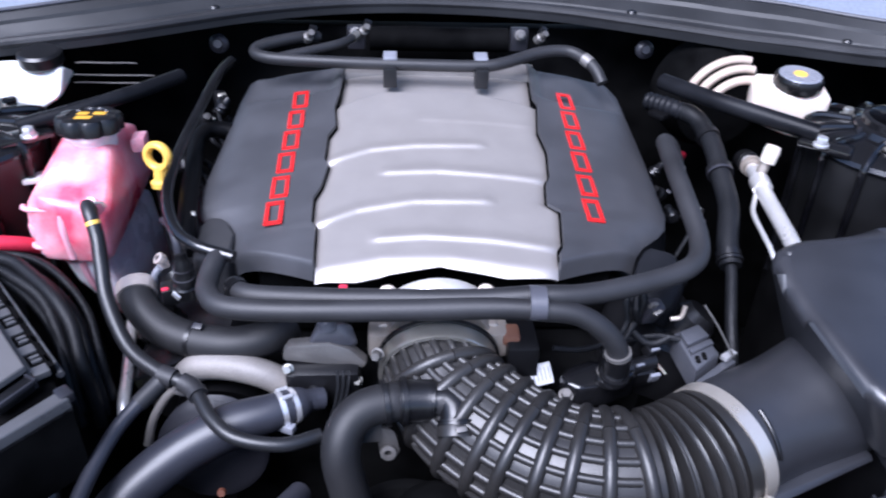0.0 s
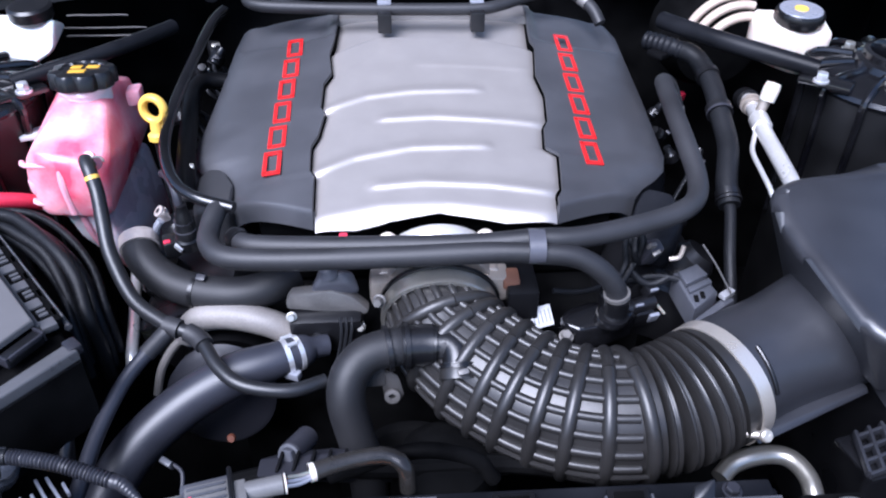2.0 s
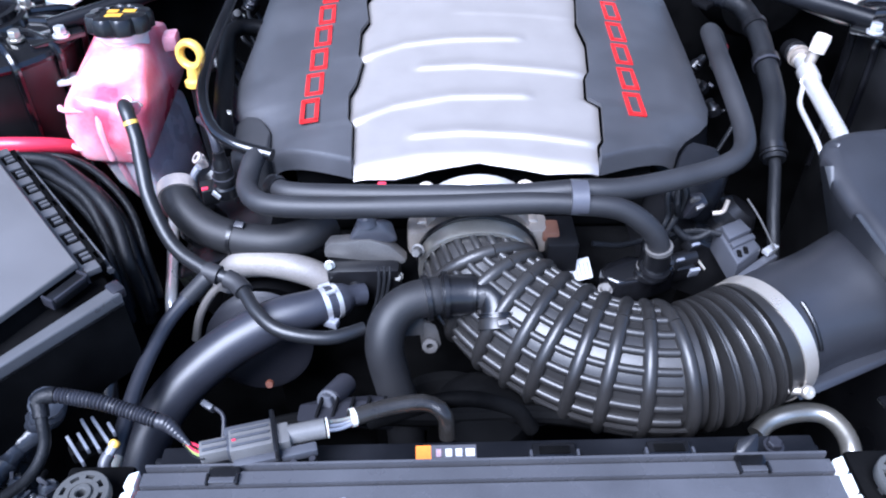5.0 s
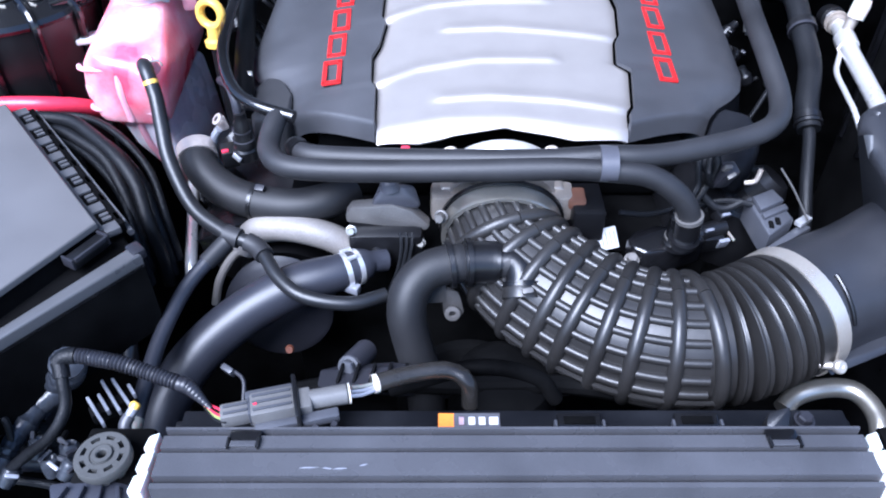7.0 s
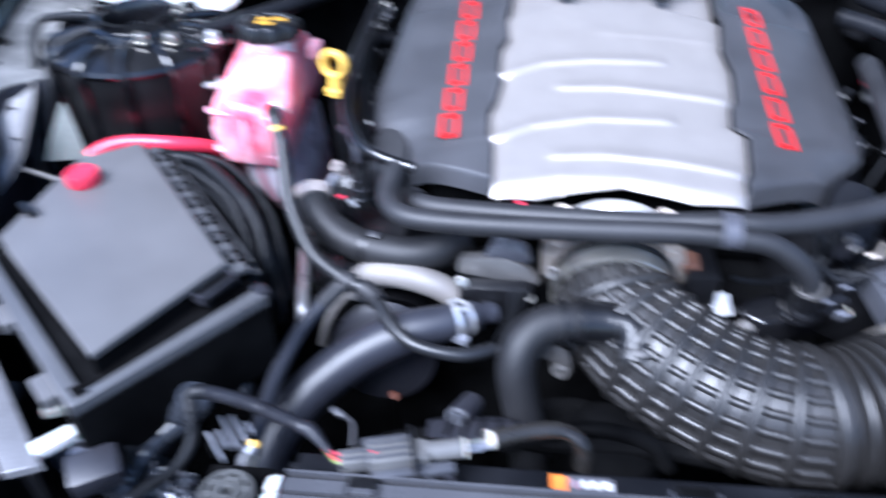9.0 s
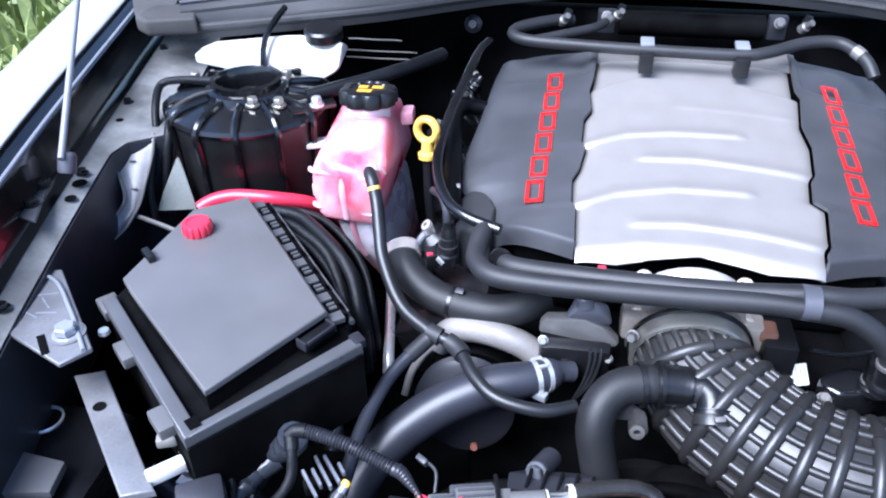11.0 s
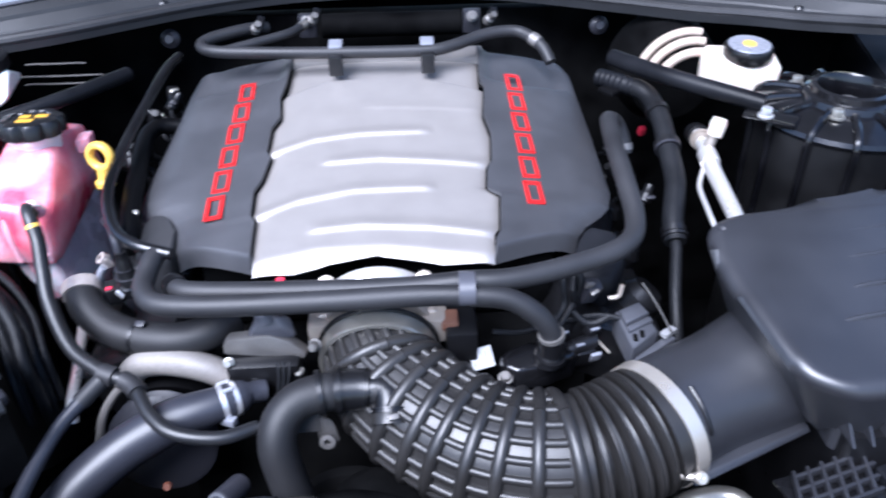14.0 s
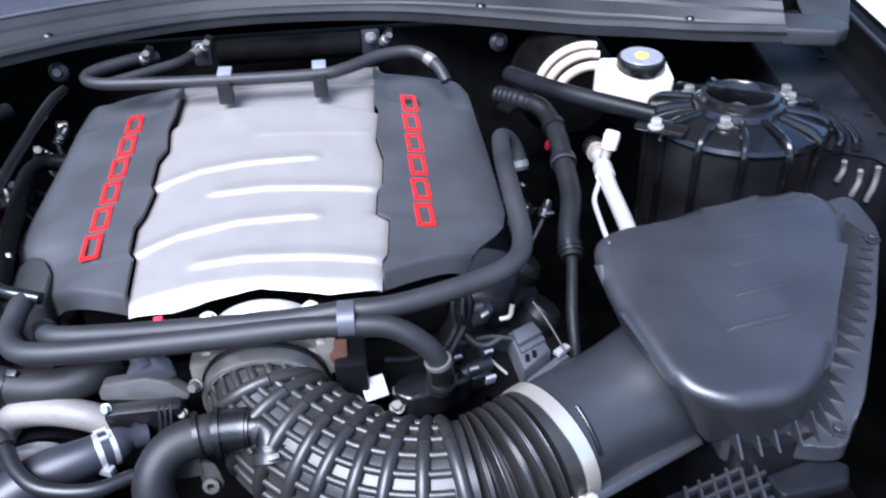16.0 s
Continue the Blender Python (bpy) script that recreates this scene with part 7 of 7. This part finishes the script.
for x, y, z in ((0.205, 0.588, 0.775), (0.222, 0.60, 0.785), (0.19, 0.60, 0.782)):
    c = thing("valve_plug", (x, y, z - 0.008), "tiny grey plug with a bright clip on the purge valve", "connector", "valve plugs")
    part("plug", box(x, y, z, 0.014, 0.012, 0.012, 0.002, (20, 10, 25)), M_BLACK, c)
    part("clip", box(x + 0.003, y - 0.005, z + 0.006, 0.010, 0.003, 0.003, 0.0008, (20, 10, 25)), M_STRUT, c)
for x, y, z, a in ((-0.440, 0.386, 0.782, 25), (-0.424, 0.372, 0.778, 60), (-0.432, 0.360, 0.772, -10)):
    c = thing("lamp_socket", (x, y, z - 0.012), "hazy translucent lamp socket with wires", "connector", "lamp sockets")
    part("shell", hull([(x + dx, y + dy, z + dz) for dx, dy in ((-0.013, -0.008), (0.013, -0.009), (0.015, 0.006), (-0.010, 0.010)) for dz in (-0.007, 0.006)], 0.003, 2), M_STRUT, c)
    part("rib", box(x, y, z + 0.007, 0.018, 0.003, 0.004, 0.0008, (0, 0, a)), M_CONN, c)
    part("lead", sweep([(x + 0.012, y, z), (x + 0.025, y - 0.006, z - 0.006), (x + 0.03, y - 0.02, z - 0.03)], 0.003, 8, 0.006), M_WIRE, c)

# crinkled wrapped looms and their holders in the front corner
rng = random.Random(33)
for pts, r in (([(-0.43, 0.392, 0.755), (-0.405, 0.398, 0.765), (-0.382, 0.405, 0.768), (-0.355, 0.398, 0.79), (-0.345, 0.388, 0.815)], 0.012), ([(-0.372, 0.402, 0.765), (-0.388, 0.385, 0.758), (-0.398, 0.36, 0.752), (-0.405, 0.335, 0.745)], 0.010), ([(-0.46, 0.405, 0.745), (-0.425, 0.415, 0.758), (-0.39, 0.418, 0.765), (-0.365, 0.412, 0.77)], 0.0085)):
    amp = [rng.uniform(0.86, 1.16) for k in range(400)]
    hose("wrapped_loom", pts, r, "crinkled tape-wrapped wiring loom beside the headlamp", M_WRAP, "wiring loom", group="wrapped looms", rfun=lambda s, a=amp: a[int(s / 0.0035) % 400], step=0.0035, seg=12)
for k, (x, y, z, a) in enumerate(((-0.376, 0.356, 0.752, 20), (-0.362, 0.342, 0.748, -30), (-0.350, 0.352, 0.752, 55), (-0.392, 0.335, 0.745, 5), (-0.345, 0.338, 0.750, 70))):
    c = thing("bulb_holder", (x, y, z - 0.012), "smoky translucent bulb holder with a clip", "bulb holder", "bulb holders")
    part("cup", lathe([(0.006, -0.010), (0.0075, -0.002), (0.0075, 0.004), (0.0055, 0.006), (0.004, 0.002), (0, 0.002)], (x, y, z), (rng.uniform(-50, 20), rng.uniform(-40, 40), 0), 18), M_WRAP, c)
    part("clip", box(x + 0.005, y - 0.005, z + 0.005, 0.010, 0.003, 0.003, 0.0008, (10, 20, a)), M_STRUT if k % 2 else M_CONN, c)
    part("rib", box(x - 0.005, y + 0.004, z + 0.004, 0.003, 0.012, 0.004, 0.0008, (0, 15, a)), M_CB, c)
    part("lead", sweep([(x, y, z - 0.004), (x - 0.012, y + 0.012, z - 0.006), (x - 0.02, y + 0.03, z - 0.02)], 0.0024, 10, 0.005), M_WIRE, c)
eb = thing("elbow_boot", (-0.315, 0.45, 0.75), "dark blue-grey rubber elbow boot below the fuse box", "boot")
part("boot", sweep([(-0.357, 0.445, 0.742), (-0.352, 0.460, 0.756), (-0.342, 0.464, 0.762), (-0.334, 0.455, 0.756), (-0.333, 0.44, 0.74)], 0.0085, 16, 0.003), M_BLACK, eb)
part("ring", lathe([(0.0095, 0), (0.0115, 0.001), (0.0115, 0.004), (0.0095, 0.005)], (-0.356, 0.447, 0.745), aim((0, 0, 0), (0.2, 0.5, 0.8)), 18), M_BLACK, eb)
mt = thing("radiator_mount", (-0.30, 0.29, 0.76), "ribbed blue-black plastic mount under the radiator bush", "mount")
part("plate", hull([(x, y, z) for x, y in ((-0.335, 0.300), (-0.325, 0.278), (-0.275, 0.276), (-0.268, 0.296), (-0.29, 0.306)) for z in (0.770, 0.790)], 0.004, 2), M_SATIN, mt)
for k in range(4):
    part("rib", box(-0.322 + 0.014 * k, 0.286, 0.792, 0.003, 0.020, 0.006, 0.001, (0, 0, -18 + 12 * k)), M_SATIN, mt)
